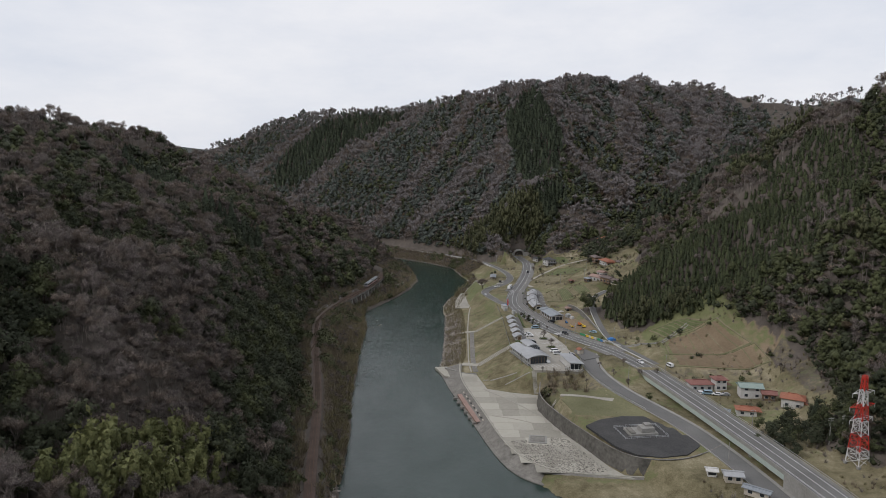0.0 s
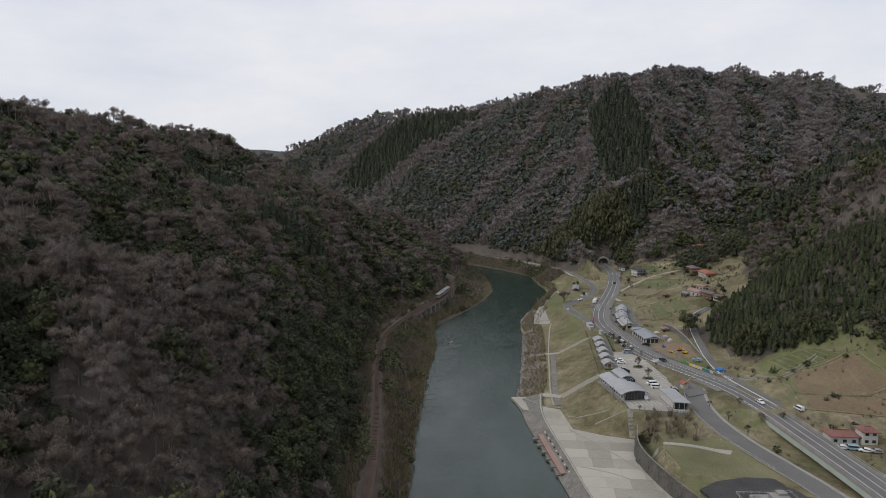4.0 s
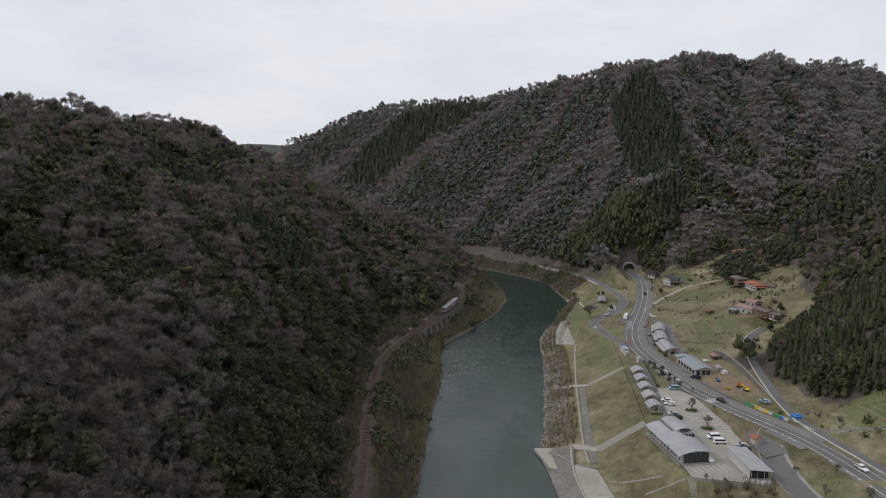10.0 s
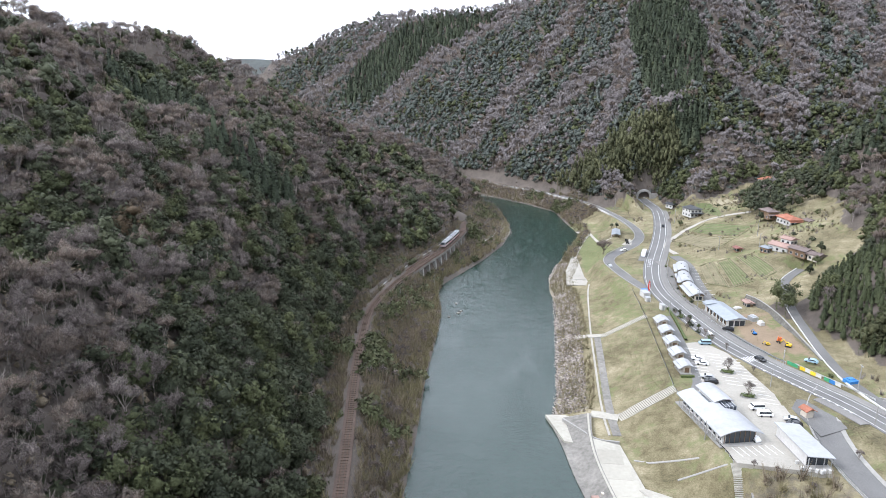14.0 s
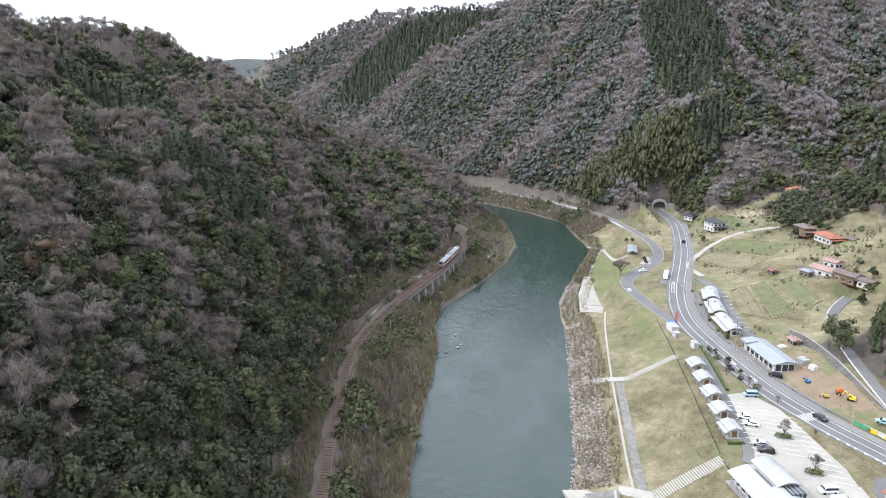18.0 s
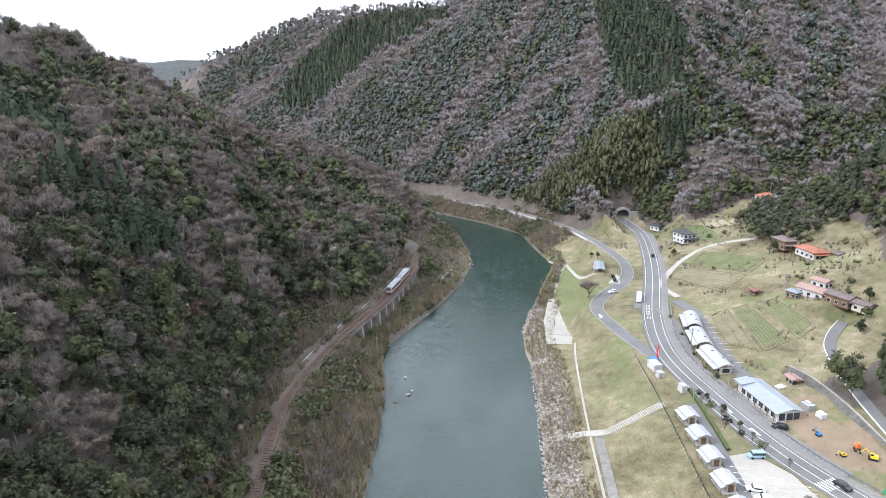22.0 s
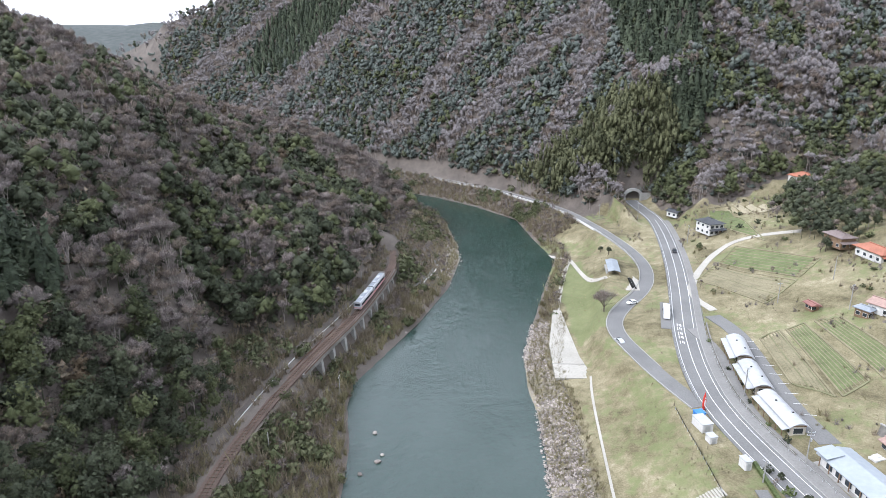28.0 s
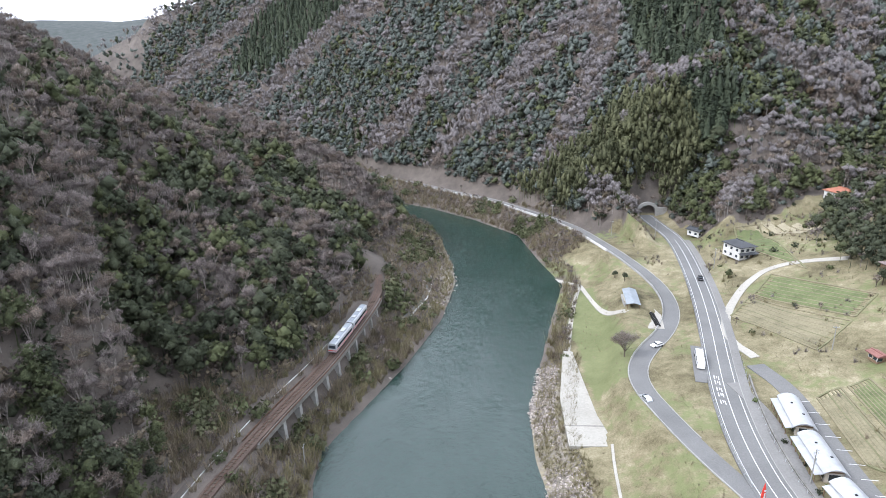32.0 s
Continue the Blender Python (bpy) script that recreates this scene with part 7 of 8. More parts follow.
# landing stage with pale posts and dark mooring blocks
stage = thing("landing_stage", 0, 0, 0, 0, "stepped concrete landing stage with pale posts", "landing stage")
part("deck", ribbon([(8.2, 302, 1.6), (11.6, 285, 1.6), (15.6, 268, 1.6)], -1.6, 1.4, 0, 1.6, 2), M_TILE_PINK, stage)
for k in range(13):
    u = k / 12
    part("post", boxes((0, 0, 0.4, 1.0, 1.0, 0.9)), (M_CREAM, M_TYRE)[k % 2], stage, matrix=pose(10.0 + 7.2 * u, 302 - 34 * u, 1.6, 0, 0, 12))
for k in range(6):
    part("block", boxes((0, 0, 0.2, 2.2, 1.5, 1.4)), M_REVET, tagged(thing("mooring_block", 6.0 + 1.5 * k, 299 - 6.0 * k, 0.0, 14, "dark wet concrete block in the river edge", "block", "mooring blocks")))

# wall under the upper terrace
M_WALLDARK = surface("weathered_dark_concrete", (0.045, 0.043, 0.038), (0.17, 0.16, 0.142), 0.9, 0.16, 0.95, bump=0.4)
wall = tagged(new("retaining_wall"), "dark weathered retaining wall around the cinder terrace", "wall", kind="structure")
WALL = [(45.2, 297, 9.3), (41.8, 278, 9.3), (47.5, 257.5, 9.3), (54, 241, 9.3), (60.5, 226, 9.3), (66, 219, 9.3), (74, 216.5, 9.3), (84, 217.5, 9.3), (95, 224, 9.4), (101, 229, 9.5)]
part("wall", loft([(44.5, 298, 3.2), (40.6, 278, 3.2), (46.4, 257, 3.2), (52.9, 240.5, 3.2), (59.4, 225.2, 3.2), (65.4, 217.4, 3.2), (74, 214.6, 3.2), (84.6, 215.6, 3.4), (95.8, 222, 4.5), (102, 227, 6)], WALL, 40, 1.0), M_WALLDARK, wall)
part("coping", ribbon(WALL, -0.15, 0.3, 0.12, 0.25, 2), M_REVET, wall)
terrace = tagged(new("pavement"), "dark cinder ground of the upper terrace", "terrace", kind="structure")
part("surface", prism([(55.5, 246), (62, 252), (72, 256), (83, 256), (90, 250), (94, 241), (93, 228), (86, 221), (76, 218.5), (68, 220.5), (62.5, 227)], 8.6, 9.4), M_BLACKSOIL, terrace)
ruin = thing("concrete_plinth", 75, 240, 9.4, 8, "stepped grey concrete plinth structure on the terrace", "plinth")
part("base", boxes((0, 0, 0.4, 11, 7, 0.8)), M_CONC, ruin)
part("block", boxes((1.8, -0.6, 1.6, 5.2, 4.2, 1.8)), M_CONC, ruin)
part("block", boxes((2.6, 0.4, 2.8, 2.6, 2.4, 0.9)), M_CONC, ruin)
part("step", boxes((-4.2, -0.5, 1.0, 2.0, 5, 0.6)), M_REVET, ruin)
fnc = thing("fence", 75, 240, 9.2, 8, "low grey railing round the plinth", "fence")
for a, c in (((-8.5, -5.5), (8.5, -5.5)), ((8.5, -5.5), (8.5, 5.5)), ((8.5, 5.5), (-8.5, 5.5)), ((-8.5, 5.5), (-8.5, -5.5))):
    bm = bmesh.new()
    for zz in (0.5, 1.0):
        tube(bm, (a[0], a[1], zz), (c[0], c[1], zz), 0.05, 0.05, 4)
    part("bar", bm, M_STEEL, fnc)
    n = int(math.hypot(c[0] - a[0], c[1] - a[1]) / 2.2)
    for i in range(n):
        part("post", boxes((a[0] + (c[0] - a[0]) * i / n, a[1] + (c[1] - a[1]) * i / n, 0.5, 0.1, 0.1, 1.1)), M_STEEL, fnc)
part("paving", ribbon([(41.5, 280.5, 9.45), (57.5, 280, 9.55), (66, 277.5, 9.8), (73, 273, 10.4)], -1.1, 1.1, 0.42, 0.7, 2, drape=True), M_LOT, tagged(new("path"), "pale concrete path above the terrace lawn", "path", kind="structure"))
lawn = tagged(new("lawn"), "yellowed lawn on the terrace above the wall", "lawn", kind="structure")


def patch(name_root, corners, nx_, ny_, lift, material, label=""):
    """A four-cornered piece of land lying on the ground."""
    bm = bmesh.new()
    (a, b_, c, d) = [np.array(q, float) for q in corners]
    grid = []
    for j in range(ny_ + 1):
        row = []
        for i in range(nx_ + 1):
            u, v = i / nx_, j / ny_
            q = (a * (1 - u) + b_ * u) * (1 - v) + (d * (1 - u) + c * u) * v
            edge = -0.25 if i in (0, nx_) or j in (0, ny_) else lift
            row.append(bm.verts.new((q[0], q[1], height(q[0], q[1]) + edge)))
        grid.append(row)
    for j in range(ny_):
        for i in range(nx_):
            bm.faces.new((grid[j][i], grid[j][i + 1], grid[j + 1][i + 1], grid[j + 1][i]))
    bmesh.ops.recalc_face_normals(bm, faces=bm.faces)
    return part("surface", bm, material, name_root, label)


patch(lawn, ((45.5, 294), (74, 286), (86, 254), (52, 256)), 12, 10, 0.25, M_GRASS)
for corners, mat, lab in ((((86, 494), (93, 497), (93, 458), (83, 452)), M_FIELD, "narrow green winter vegetable field"),
                          (((77, 492), (84, 494), (81, 452), (74, 462)), M_FIELD_DRY, "dry stubble paddy field"),
                          (((96, 496), (103, 494), (105, 464), (97, 458)), M_FIELD, "small green field below the farmhouse"),
                          (((74, 548), (86, 562), (104, 528), (88, 516)), M_FIELD_DRY, "dry stubble paddy with pale rows"),
                          (((88, 564), (100, 578), (118, 540), (106, 530)), M_FIELD, "yellow-green fallow paddy field"),
                          (((104, 606), (105, 632), (117, 634), (111, 574)), M_FIELD, "bright green field behind the black-roofed house"),
                          (((113, 322), (149, 312), (141, 335), (118, 345)), M_FIELD_BROWN, "wide brown ploughed field at the foot of the hill"),
                          (((110, 306), (152, 298), (150, 311), (112, 321)), M_FIELD_BROWN, "brown fallow field near the houses"),
                          (((118, 346), (138, 338), (131, 348), (114, 358)), M_FIELD, "green strip of meadow under the woods")):
    fld = tagged(new("field"), lab, "field", kind="structure")
    patch(fld, corners, 12, 12, 0.14, mat)
    for k in range(4):
        part("field_bund", ribbon([corners[k], corners[(k + 1) % 4]], -0.28, 0.28, 0.24, 0.5, 3, drape=True), M_FIELD_DRY if k % 2 else M_GRASS, fld)
    ca, cb, cc, cd = [np.array(q, float) for q in corners]
    for k in range(1, 7):
        u = k / 7.0
        part("furrow", ribbon([tuple(ca * (1 - u) + cb * u), tuple((ca + cd) / 2 * (1 - u) + (cb + cc) / 2 * u), tuple(cd * (1 - u) + cc * u)], -0.16, 0.16, 0.21, 0.3, 3, drape=True), M_FIELD_DRY if k % 3 else M_GRASS, fld)
# terrace banks below the high farmhouse
for k in range(4):
    tr = tagged(new("terrace_bank"), "pale dry-stone terrace bank on the slope", "terrace", kind="structure")
    x0 = 120 + 5.5 * k
    part("bank", ribbon([(x0, 634 - 2 * k), (x0 + 5, 622 - 3 * k), (x0 + 6, 610 - 3 * k)], -2.2, 1.3, 0.4, 1.5, 2.5, drape=True), M_BLEACHED, tr)

# ---- levee details ----
levee = tagged(new("levee_path"), "pale concrete walkway along the foot of the levee", "path", kind="structure")
part("paving", ribbon([(14.6, 331), (13.6, 347), (14.6, 380), (15.4, 412), (17, 445), (18.5, 470), (20, 481)], -0.35, 0.35, 0.2, 0.4, 3, drape=True), M_LOT, levee)
part("cobbled_band", ribbon([(16.8, 331), (15.9, 347), (16.9, 380), (17.8, 412)], -1.2, 1.4, 0.16, 0.4, 3, drape=True), M_REVET, levee)
part("paving", prism([(8.5, 480), (21, 480.5), (18.6, 496), (17.6, 520), (17.2, 536), (14, 536.5), (9.2, 505)], 2.0, 3.5), M_LOT, tagged(new("pavement"), "worn concrete boat ramp pad by the river", "pavement", kind="structure"))
part("ramp_line", boxes((14, 490, 3.52, 11, 0.5, 0.04)), M_REVET, levee)
for pts in ([(15.6, 536), (19, 556), (25.5, 588), (30, 603)], [(30, 603), (25, 611), (17, 622), (11, 630)], [(30, 603), (31.5, 585), (33.5, 565), (39, 553)]):
    part("paving", ribbon(pts, -0.9, 0.9, 0.22, 0.5, 3, drape=True), M_LOT, tagged(new("path"), "narrow pale concrete footpath on the river bank", "path", kind="structure"))
me_step = None
for sname, a, c, wid in (("stairs", (19.5, 410.5), (38, 414), 3.0), ("stairs", (18.5, 341.5), (36.5, 347), 4.0), ("stairs", (43.8, 306), (44.2, 297.5), 3.4)):
    st = tagged(new("stairs"), "pale concrete steps up the grass levee", "stairs", kind="structure")
    n = 30 if wid > 2 else 10
    ang = math.degrees(math.atan2(c[1] - a[1], c[0] - a[0]))
    for i in range(n):
        u = (i + 0.5) / n
        x, y = a[0] + (c[0] - a[0]) * u, a[1] + (c[1] - a[1]) * u
        part("tread", boxes((0, 0, 0, math.hypot(c[0] - a[0], c[1] - a[1]) / n * 0.82, wid, 0.3)), M_APRON, st, matrix=pose(x, y, height(x, y) + 0.12, 0, 0, ang))
for a, c in (((9, 410), (19.5, 410.5)), ((10, 344), (18.5, 341.5))):
    part("landing", ribbon([(*a,), (*c,)], -1.6, 1.6, 0.3, 0.4, 2, drape=True), M_APRON, levee)
for line in ([(36.9, 448), (37.3, 430), (37.3, 414)], [(37.3, 413), (37, 392), (36.4, 360), (36.2, 349)], [(36.2, 346), (38, 330), (40.5, 316), (43, 306.5)]):
    rail_fence("fence", line, 0, "dark railing along the levee crest", 3.0, 0.8, drape=True, material=M_TYRE, bar=0.3, lift=0.1)
# drainage kerbs that run over the grass slope
for a, c in (((20, 318), (36, 312)), ((30, 308), (43, 306))):
    part("kerb", ribbon([a, c], -0.2, 0.2, 0.2, 0.3, 2, drape=True), M_CONC, tagged(new("drain_kerb"), "thin concrete drain kerb across the grass slope", "kerb", kind="structure"))

# riprap
stone_shapes = []
for k in range(6):
    r2 = np.random.RandomState(500 + k)
    sv = ICO_V * np.array([1, 0.8, 0.6]) * r2.uniform(0.72, 1.15, (len(ICO_V), 1))
    stone_shapes.append(mesh_from("stone", sv, ICO_F, [M_STONE]))
rip = tagged(new("riprap"), "grey-pink riprap boulders along the water edge", "riprap", kind="structure")
r2 = np.random.RandomState(77)
V, F, off, made = [], [], 0, 0
for k in range(4600):
    y = r2.uniform(346, 530)
    sr = float(np.interp(y, [340, 365, 413, 466, 501, 531], [-2.5, 0, 1, 1.5, 0, 5.3]))
    x = sr + r2.uniform(-0.8, 10.2 if y < 480 else 7.0)
    s = r2.uniform(0.24, 0.66)
    z = float(np.interp(x - sr, [-3, 0, 3, 10, 14], [-1.5, 0, 0.9, 2.6, 3.2])) + 0.1
    if 352 < y < 410 and made < 300 and k % 3 == 0:
        ob = new("stone", stone_shapes[k % 6])
        ob.parent = rip
        ob.matrix_basis = pose(x, y, z, r2.uniform(-25, 25), r2.uniform(-25, 25), r2.uniform(0, 360)) @ Matrix.Scale(s, 4)
        made += 1
    else:
        m = np.array(pose(0, 0, 0, r2.uniform(-25, 25), r2.uniform(-25, 25), r2.uniform(0, 360)).to_3x3())
        sv = (OCT_V * np.array([1.1, 0.9, 0.65]) * r2.uniform(0.72, 1.2, (6, 1)) * s) @ m.T + np.array([x, y, z])
        V.append(sv)
        F.append(OCT_F + off)
        off += len(sv)
# boulders of the wooded point, the near left bank and the apron cobbles
for k in range(420):
    if k < 330:
        x, y, z = r2.uniform(-40, -22), r2.uniform(572, 655), 0.0
        d_ = float(near_line(np.array([x]), np.array([y]), RIVER)[0][0])
        z = height(x, y) + 0.1
        if z < -0.3 or z > 5:
            continue
        s = r2.uniform(0.4, 1.0)
    else:
        x, y = r2.uniform(-38, -30), r2.uniform(200, 235)
        z = height(x, y) + 0.1
        if z < -0.3 or z > 4:
            continue
        s = r2.uniform(0.5, 1.3)
    m = np.array(pose(0, 0, 0, r2.uniform(-25, 25), r2.uniform(-25, 25), r2.uniform(0, 360)).to_3x3())
    sv = (ICO_V * np.array([1, 0.8, 0.6]) * r2.uniform(0.72, 1.15, (len(ICO_V), 1)) * s) @ m.T + np.array([x, y, z])
    V.append(sv)
    F.append(ICO_F + off)
    off += len(sv)
COBBLED = [(26, 244), (40, 248), (48, 247.5), (58, 220), (50, 217.5), (38, 219), (31, 228)]
CV, CF, off2 = [], [], 0
for k in range(3400):
    x, y, s = r2.uniform(26, 58), r2.uniform(217, 248), r2.uniform(0.22, 0.48)
    if in_polygon(np.array([x]), np.array([y]), COBBLED)[0] and not (32.5 < x < 41.5 and 241.5 < y < 250.5):
        turn = np.array(pose(0, 0, 0, r2.uniform(-20, 20), r2.uniform(-20, 20), r2.uniform(0, 360)).to_3x3())
        sv = (OCT_V * np.array([1, 0.8, 0.55]) * r2.uniform(0.75, 1.2, (6, 1)) * s) @ turn.T + np.array([x, y, 3.5])
        CV.append(sv)
        CF.append(OCT_F + off2)
        off2 += 6
M_COBBLE = surface("pale_cobble", (0.14, 0.13, 0.112), (0.4, 0.375, 0.33), 1.5, 0.3, 0.9, island=True)
tagged(new("cobbles", mesh_from("cobbles", np.concatenate(CV), np.concatenate(CF), [M_COBBLE])), "pale rounded cobbles set in the concrete apron", "stones", kind="stuff")
tagged(new("river_stones", mesh_from("river_stones", np.concatenate(V), np.concatenate(F), [M_STONES])), "grey-pink boulders and cobbles along the river", "stones", kind="stuff")
for k, (x, y, s) in enumerate(((-43.8, 438.5, 0.9), (-42.8, 441.5, 0.6), (-46.5, 452, 0.8), (-47.5, 433, 0.7), (-44.5, 520, 0.8), (-41, 533, 0.7))):
    rk = tagged(new("rock", stone_shapes[k]), "pale rock breaking the river surface", "rock", "rocks in the river")
    rk.matrix_basis = pose(x, y, 0.1, 0, 0, 50 * k) @ Matrix.Scale(s * 1.3, 4)

# ---- works yard ----
yw = tagged(new("retaining_wall"), "dark concrete retaining wall behind the works yard", "wall", kind="structure")
part("wall", loft([(81.6, 434, 13.2), (84.4, 426, 13.4), (87.0, 410, 13.4), (87.6, 392, 13.2), (88.6, 372, 13.2)], [(83.4, 435.5, 16.6), (86.2, 428, 17.2), (88.8, 411, 16.8), (89.6, 392, 15.4), (90, 372, 14.4)]), M_WALLDARK, yw)
part("coping", ribbon([(83.5, 435.7, 16.65), (86.4, 428, 17.25), (89.0, 411, 16.85), (89.8, 392, 15.45), (90.2, 372, 14.45)], -0.2, 0.35, 0.06, 0.25, 3), M_CONC, yw)


def digger(x, y, z, rz, mat, label, s=1.0):
    root = thing("excavator", x, y, z, rz, label, "excavator")
    root.scale = (s, s, s)
    for px in (-1.0, 1.0):
        part("track", boxes((px, 0, 0.4, 0.55, 3.2, 0.8)), M_TYRE, root)
    part("body", boxes((0, -0.4, 1.35, 2.2, 2.6, 1.0)), mat, root)
    cab = part("cab", boxes((-0.55, 0.4, 2.1, 1.0, 1.3, 1.5)), mat, root)
    part("cab_glass", boxes((-0.55, 0.45, 2.3, 1.04, 1.1, 0.8)), M_GLASS, cab)
    bm = bmesh.new()
    tube(bm, (0.4, 0.8, 1.6), (0.4, 2.8, 3.8), 0.22, 0.18, 6)
    part("boom", bm, mat, root)
    bm = bmesh.new()
    tube(bm, (0.4, 2.8, 3.8), (0.4, 4.3, 1.6), 0.17, 0.13, 6)
    part("arm", bm, mat, root)
    part("bucket", boxes((0.4, 4.4, 1.2, 0.9, 0.7, 0.7)), M_TYRE, root)
    return root


for (x, y, rz, mat, lab, s) in ((82.0, 389.5, 150, M_ORANGE, "orange tracked excavator in the works yard", 0.65), (83.4, 384.6, 60, M_YELLOW, "yellow tracked excavator in the works yard", 0.65),
                                (76.9, 386.3, 100, M_YELLOW, "small yellow loader on bare soil", 0.42), (75.3, 396.4, 20, M_BLUE, "small blue excavator on bare soil", 0.45)):
    digger(x, y, height(x, y) + 0.05, rz, mat, lab, s)
for k, (x, y, sx, sy, sz, mat, lab) in enumerate(((79, 411, 2.6, 3.2, 1.8, M_STEEL, "grey generator boxes in the yard"), (80.5, 406, 1.8, 2.4, 1.4, M_WALLWHITE, "white stacked materials in the yard"), (77, 425, 3, 2, 0.5, M_WALLWHITE, "white concrete frame in the yard"),
                                               (93, 357, 3.5, 3.0, 1.2, M_BLUE, "crumpled blue tarpaulin heap by the lane"))):
    root = thing("stack", x, y, height(x, y), 20, lab, "materials")
    bm = boxes((0, 0, sz / 2, sx, sy, sz), (0.3, 0.4, sz + 0.1, sx * 0.6, sy * 0.6, 0.3))
    part("pile", bm, mat, root)
mural = thing("painted_fence", 0, 0, 0, 0, "fence with colourful green and yellow painted panels", "fence")
for k in range(9):
    x, y, z, a = road_at(366 - 1.9 * k, 8.2)
    part("panel", boxes((0, 0, 0.6, 0.1, 2.1, 1.3)), (M_GREENPAINT, M_GREENPAINT, M_YELLOW, M_WALLWHITE, M_YELLOW, M_WALLWHITE, M_GREENPAINT, M_BLUE, M_WALLWHITE)[k], mural, matrix=pose(x, y, z, 0, 0, a))
rail_fence("guard_rail", ROAD, 9.3, "white picket rail beside the works lane", 2, 1.0, keep=lambda p: 340 < p[1] < 366, bar=0.5)
rail_fence("guard_rail", ROAD, 7.2, "grey pipe fence along the works yard", 3, 1.1, keep=lambda p: 366 < p[1] < 398, material=M_STEEL, bar=0.5)
bth = thing("ticket_hut", 71.0, 333.6, 12.5, 20, "small orange-roofed kiosk beside the road", "kiosk")
part("wall", boxes((0, 0, 1.1, 2.4, 2.4, 2.2)), M_CREAM, bth)
part("roof", profile([(-1.8, 2.2), (0, 3.1), (1.8, 2.2), (1.8, 2.05), (0, 2.9), (-1.8, 2.05)], -1.8, 1.8), M_TILE_RED, bth)

# upright red boat sign, tent and containers by the road
boat = thing("boat_sign", 44.2, 447.5, 12.2, 20, "tall red upright boat-shaped sign", "sign")
bm = bmesh.new()
prof = [(0.0, 0.12), (1.2, 0.5), (2.6, 0.62), (4.2, 0.45), (5.6, 0.06)]
ringv = [[bm.verts.new((math.cos(a) * w_, math.sin(a) * w_ * 0.45, h_)) for a in np.linspace(0, 6.283, 10, endpoint=False)] for h_, w_ in prof]
for a, c in zip(ringv[:-1], ringv[1:]):
    for i in range(10):
        bm.faces.new((a[i], a[(i + 1) % 10], c[(i + 1) % 10], c[i]))
bm.faces.new(ringv[0][::-1])
bm.faces.new(ringv[-1])
part("hull", bm, M_RED, boat)
part("lettering", boxes((0, -0.29, 2.4, 0.35, 0.03, 1.8), (0, -0.26, 3.9, 0.5, 0.03, 0.4)), M_WHITE, boat)
part("stand", boxes((0, 0, 0.1, 1.4, 1.2, 0.4)), M_STEEL, boat)
for (x, y, sx, sy, sz, mat, lab, nm) in ((41.6, 443.2, 2.4, 2.2, 2.0, M_BLUE, "blue tarpaulin tent beside the lane", "tent"), (41.0, 438.8, 3.0, 5.0, 2.4, M_WALLWHITE, "white storage container on the levee crest", "container"),
                                        (41.2, 432.5, 2.0, 2.2, 1.9, M_WALLWHITE, "small white storage box on the levee crest", "storage_box"), (45.6, 422.3, 1.7, 2.6, 2.4, M_WALLWHITE, "white cabin beside the road", "cabin")):
    root = thing(nm, x, y, 12.45, 14, lab, nm.replace("_", " "))
    bm = boxes((0, 0, sz / 2, sx, sy, sz))
    bmesh.ops.bevel(bm, geom=bm.edges[:], offset=0.08, segments=1, affect='EDGES')
    part("shell", bm, mat, root)
    part("lid", boxes((0, 0, sz + 0.06, sx + 0.2, sy + 0.2, 0.12)), M_ROOFWHITE if mat is M_WALLWHITE else mat, root)
    part("door", boxes((0, -sy / 2 - 0.02, sz * 0.42, sx * 0.5, 0.05, sz * 0.8)), M_STEEL if mat is M_WALLWHITE else M_WALLWHITE, root)


# ---- poles ----
def pole(x, y, h, rz, label, arms=2, z=None):
    z = height(x, y) if z is None else z
    root = thing("utility_pole", x, y, z, rz, label, "pole", "utility poles")
    bm = bmesh.new()
    tube(bm, (0, 0, -0.5), (0, 0, h), 0.17, 0.11, 7)
    part("pole", bm, M_CONC, root)
    for k in range(arms):
        arm = part("crossarm", boxes((0, 0, h - 0.5 - 0.8 * k, 1.8, 0.1, 0.12)), M_STEEL, root)
        for q in (-0.8, 0.0, 0.8):
            part("insulator", boxes((q, 0, h - 0.34 - 0.8 * k, 0.1, 0.1, 0.22)), M_WALLWHITE, arm)
    if arms > 1:
        bm = bmesh.new()
        tube(bm, (0.28, 0, h - 3.0), (0.28, 0, h - 2.2), 0.2, 0.2, 8)
        part("transformer", bm, M_STEEL, root)


for k, (x, y, h, arms) in enumerate(((60.6, 424.5, 9, 2), (57.8, 455, 9, 2), (74, 363, 9, 2), (93, 352, 9, 1), (47.6, 417, 6, 1), (55.6, 388, 6, 0), (92, 515, 8, 1), (107, 497, 9, 1), (113, 520, 9, 1), (85, 598, 9, 1), (71, 640, 9, 1), (59, 668, 9, 1), (104, 640, 8, 1), (38.6, 318, 6, 0), (66.8, 352, 6, 0), (104, 300, 10, 1), (86, 297, 8, 0), (116, 238, 9, 2), (135, 221, 10, 2), (138, 219, 10, 2), (98, 216, 7, 0), (-60, 470, 7, 1), (-64, 540, 6, 0), (-70, 430, 6, 0), (27, 690, 8, 1), (52, 650, 8, 1), (88, 330, 6, 0))):
    pole(x, y, h, 30 * k, "grey concrete utility pole with crossarms" if arms else "thin grey lamp pole at the roadside", arms)

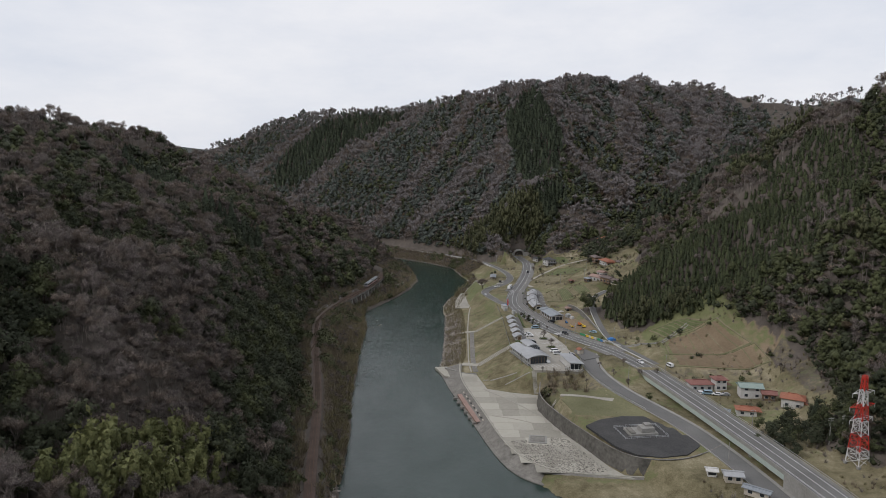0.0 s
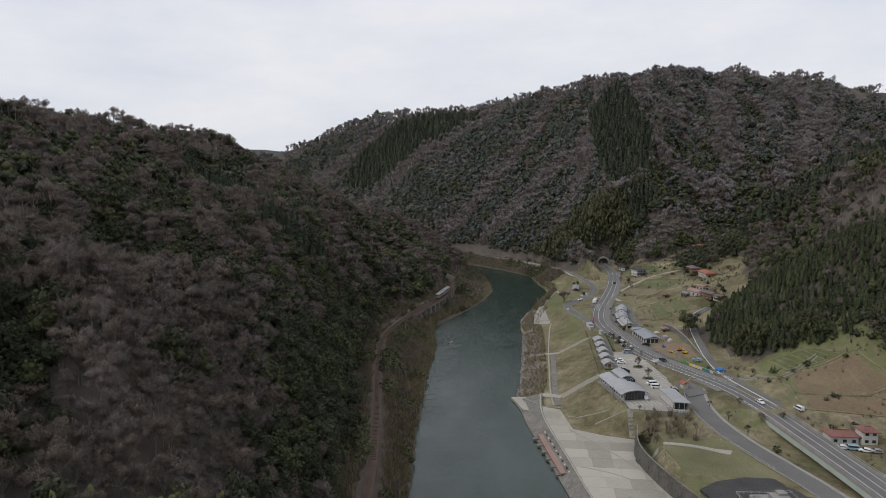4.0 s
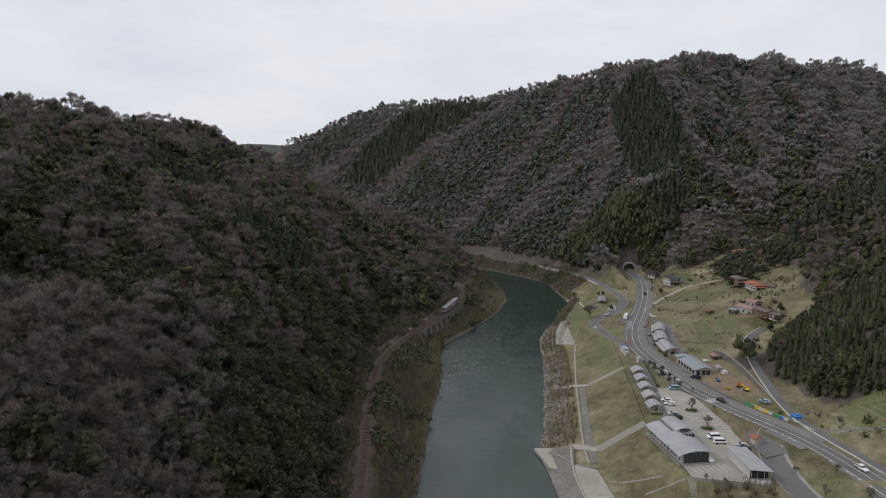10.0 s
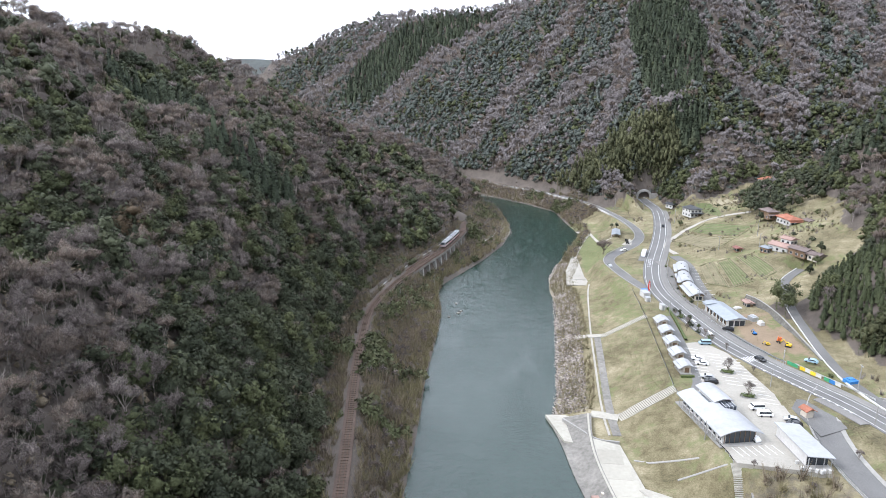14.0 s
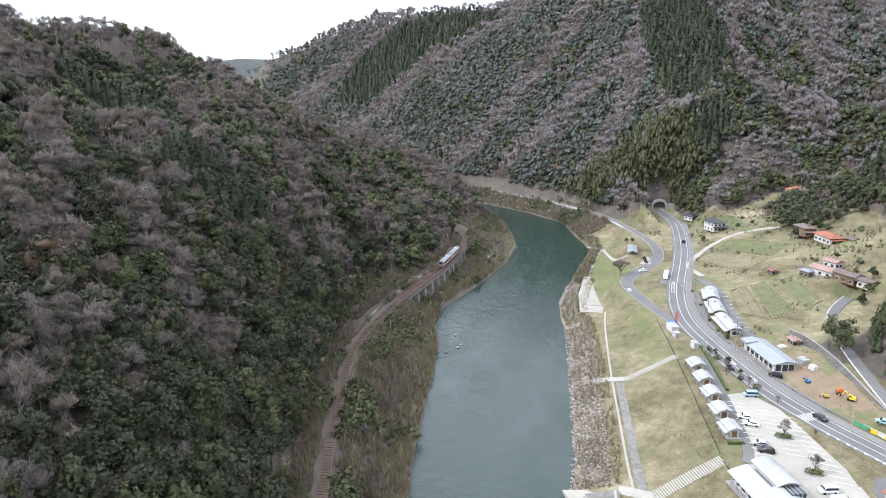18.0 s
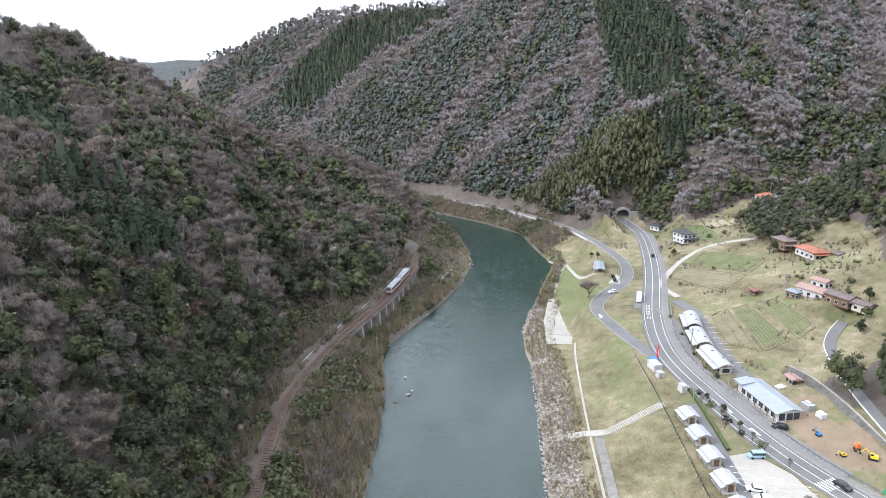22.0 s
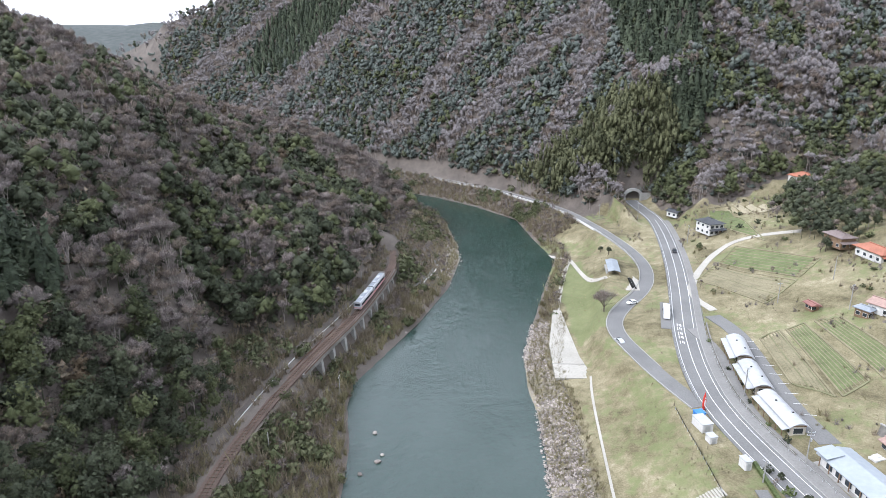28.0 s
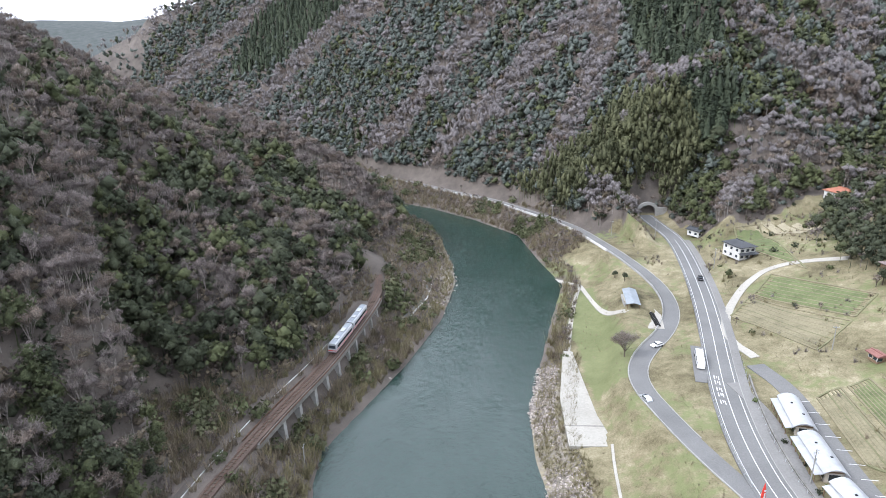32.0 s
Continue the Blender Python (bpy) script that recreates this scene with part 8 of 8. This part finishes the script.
# ---- pylon ----
PX, PY = 136.5, 207.5
pz = height(PX, PY)
pyl = thing("transmission_pylon", PX, PY, pz, 20, "red and white lattice transmission pylon", "pylon")
PH = 30.0
half_at = lambda h: 1.9 * (1 - h / PH) ** 1.1 + 0.5
levels = np.linspace(0, PH, 13)
for k in range(12):
    h0, h1 = levels[k], levels[k + 1]
    a0, a1 = half_at(h0), half_at(h1)
    bm = bmesh.new()
    for sx, sy in ((1, 1), (1, -1), (-1, -1), (-1, 1)):
        tube(bm, (sx * a0, sy * a0, h0), (sx * a1, sy * a1, h1), 0.16, 0.16, 4)
    for (sx, sy), (ux, uy) in (((1, 1), (1, -1)), ((1, -1), (-1, -1)), ((-1, -1), (-1, 1)), ((-1, 1), (1, 1))):
        tube(bm, (sx * a0, sy * a0, h0), (ux * a1, uy * a1, h1), 0.09, 0.09, 4)
        tube(bm, (ux * a0, uy * a0, h0), (sx * a1, sy * a1, h1), 0.09, 0.09, 4)
        tube(bm, (sx * a1, sy * a1, h1), (ux * a1, uy * a1, h1), 0.08, 0.08, 4)
    part("lattice_section", bm, M_RED if (k // 2) % 2 else M_WHITE, pyl)
for h, w in ((24, 4.9), (19.5, 5.6), (15, 5.2)):
    for s in (-1, 1):
        bm = bmesh.new()
        a = half_at(h)
        for q in (-1, 1):
            tube(bm, (s * a, q * a * 0.8, h), (s * w, 0, h + 0.4), 0.1, 0.08, 4)
            tube(bm, (s * a, q * a * 0.8, h + 1.3), (s * w, 0, h + 0.4), 0.09, 0.07, 4)
        arm = part("crossarm", bm, M_WHITE if h != 19.5 else M_RED, pyl)
        bm = bmesh.new()
        tube(bm, (s * w, 0, h + 0.4), (s * w, 0, h - 0.9), 0.14, 0.14, 6)
        part("insulator", bm, M_STEEL, arm)
part("footing", boxes((2.4, 2.4, -0.1, 0.9, 0.9, 0.8), (2.4, -2.4, -0.1, 0.9, 0.9, 0.8), (-2.4, 2.4, -0.1, 0.9, 0.9, 0.8), (-2.4, -2.4, -0.1, 0.9, 0.9, 0.8)), M_CONC, pyl)

# concrete channel along the foot of the woods
chan = tagged(new("water_channel"), "narrow concrete water channel along the field edge", "channel", kind="structure")
part("wall", ribbon([(97, 347), (105, 342.5), (119, 343.5), (130, 345)], -0.9, -0.6, 0.3, 0.7, 2, drape=True), M_CONC, chan)
part("wall", ribbon([(97, 347), (105, 342.5), (119, 343.5), (130, 345)], 0.6, 0.9, 0.3, 0.7, 2, drape=True), M_CONC, chan)
part("bed", ribbon([(97, 347), (105, 342.5), (119, 343.5), (130, 345)], -0.6, 0.6, 0.06, 0.4, 2, drape=True), M_REVET, chan)
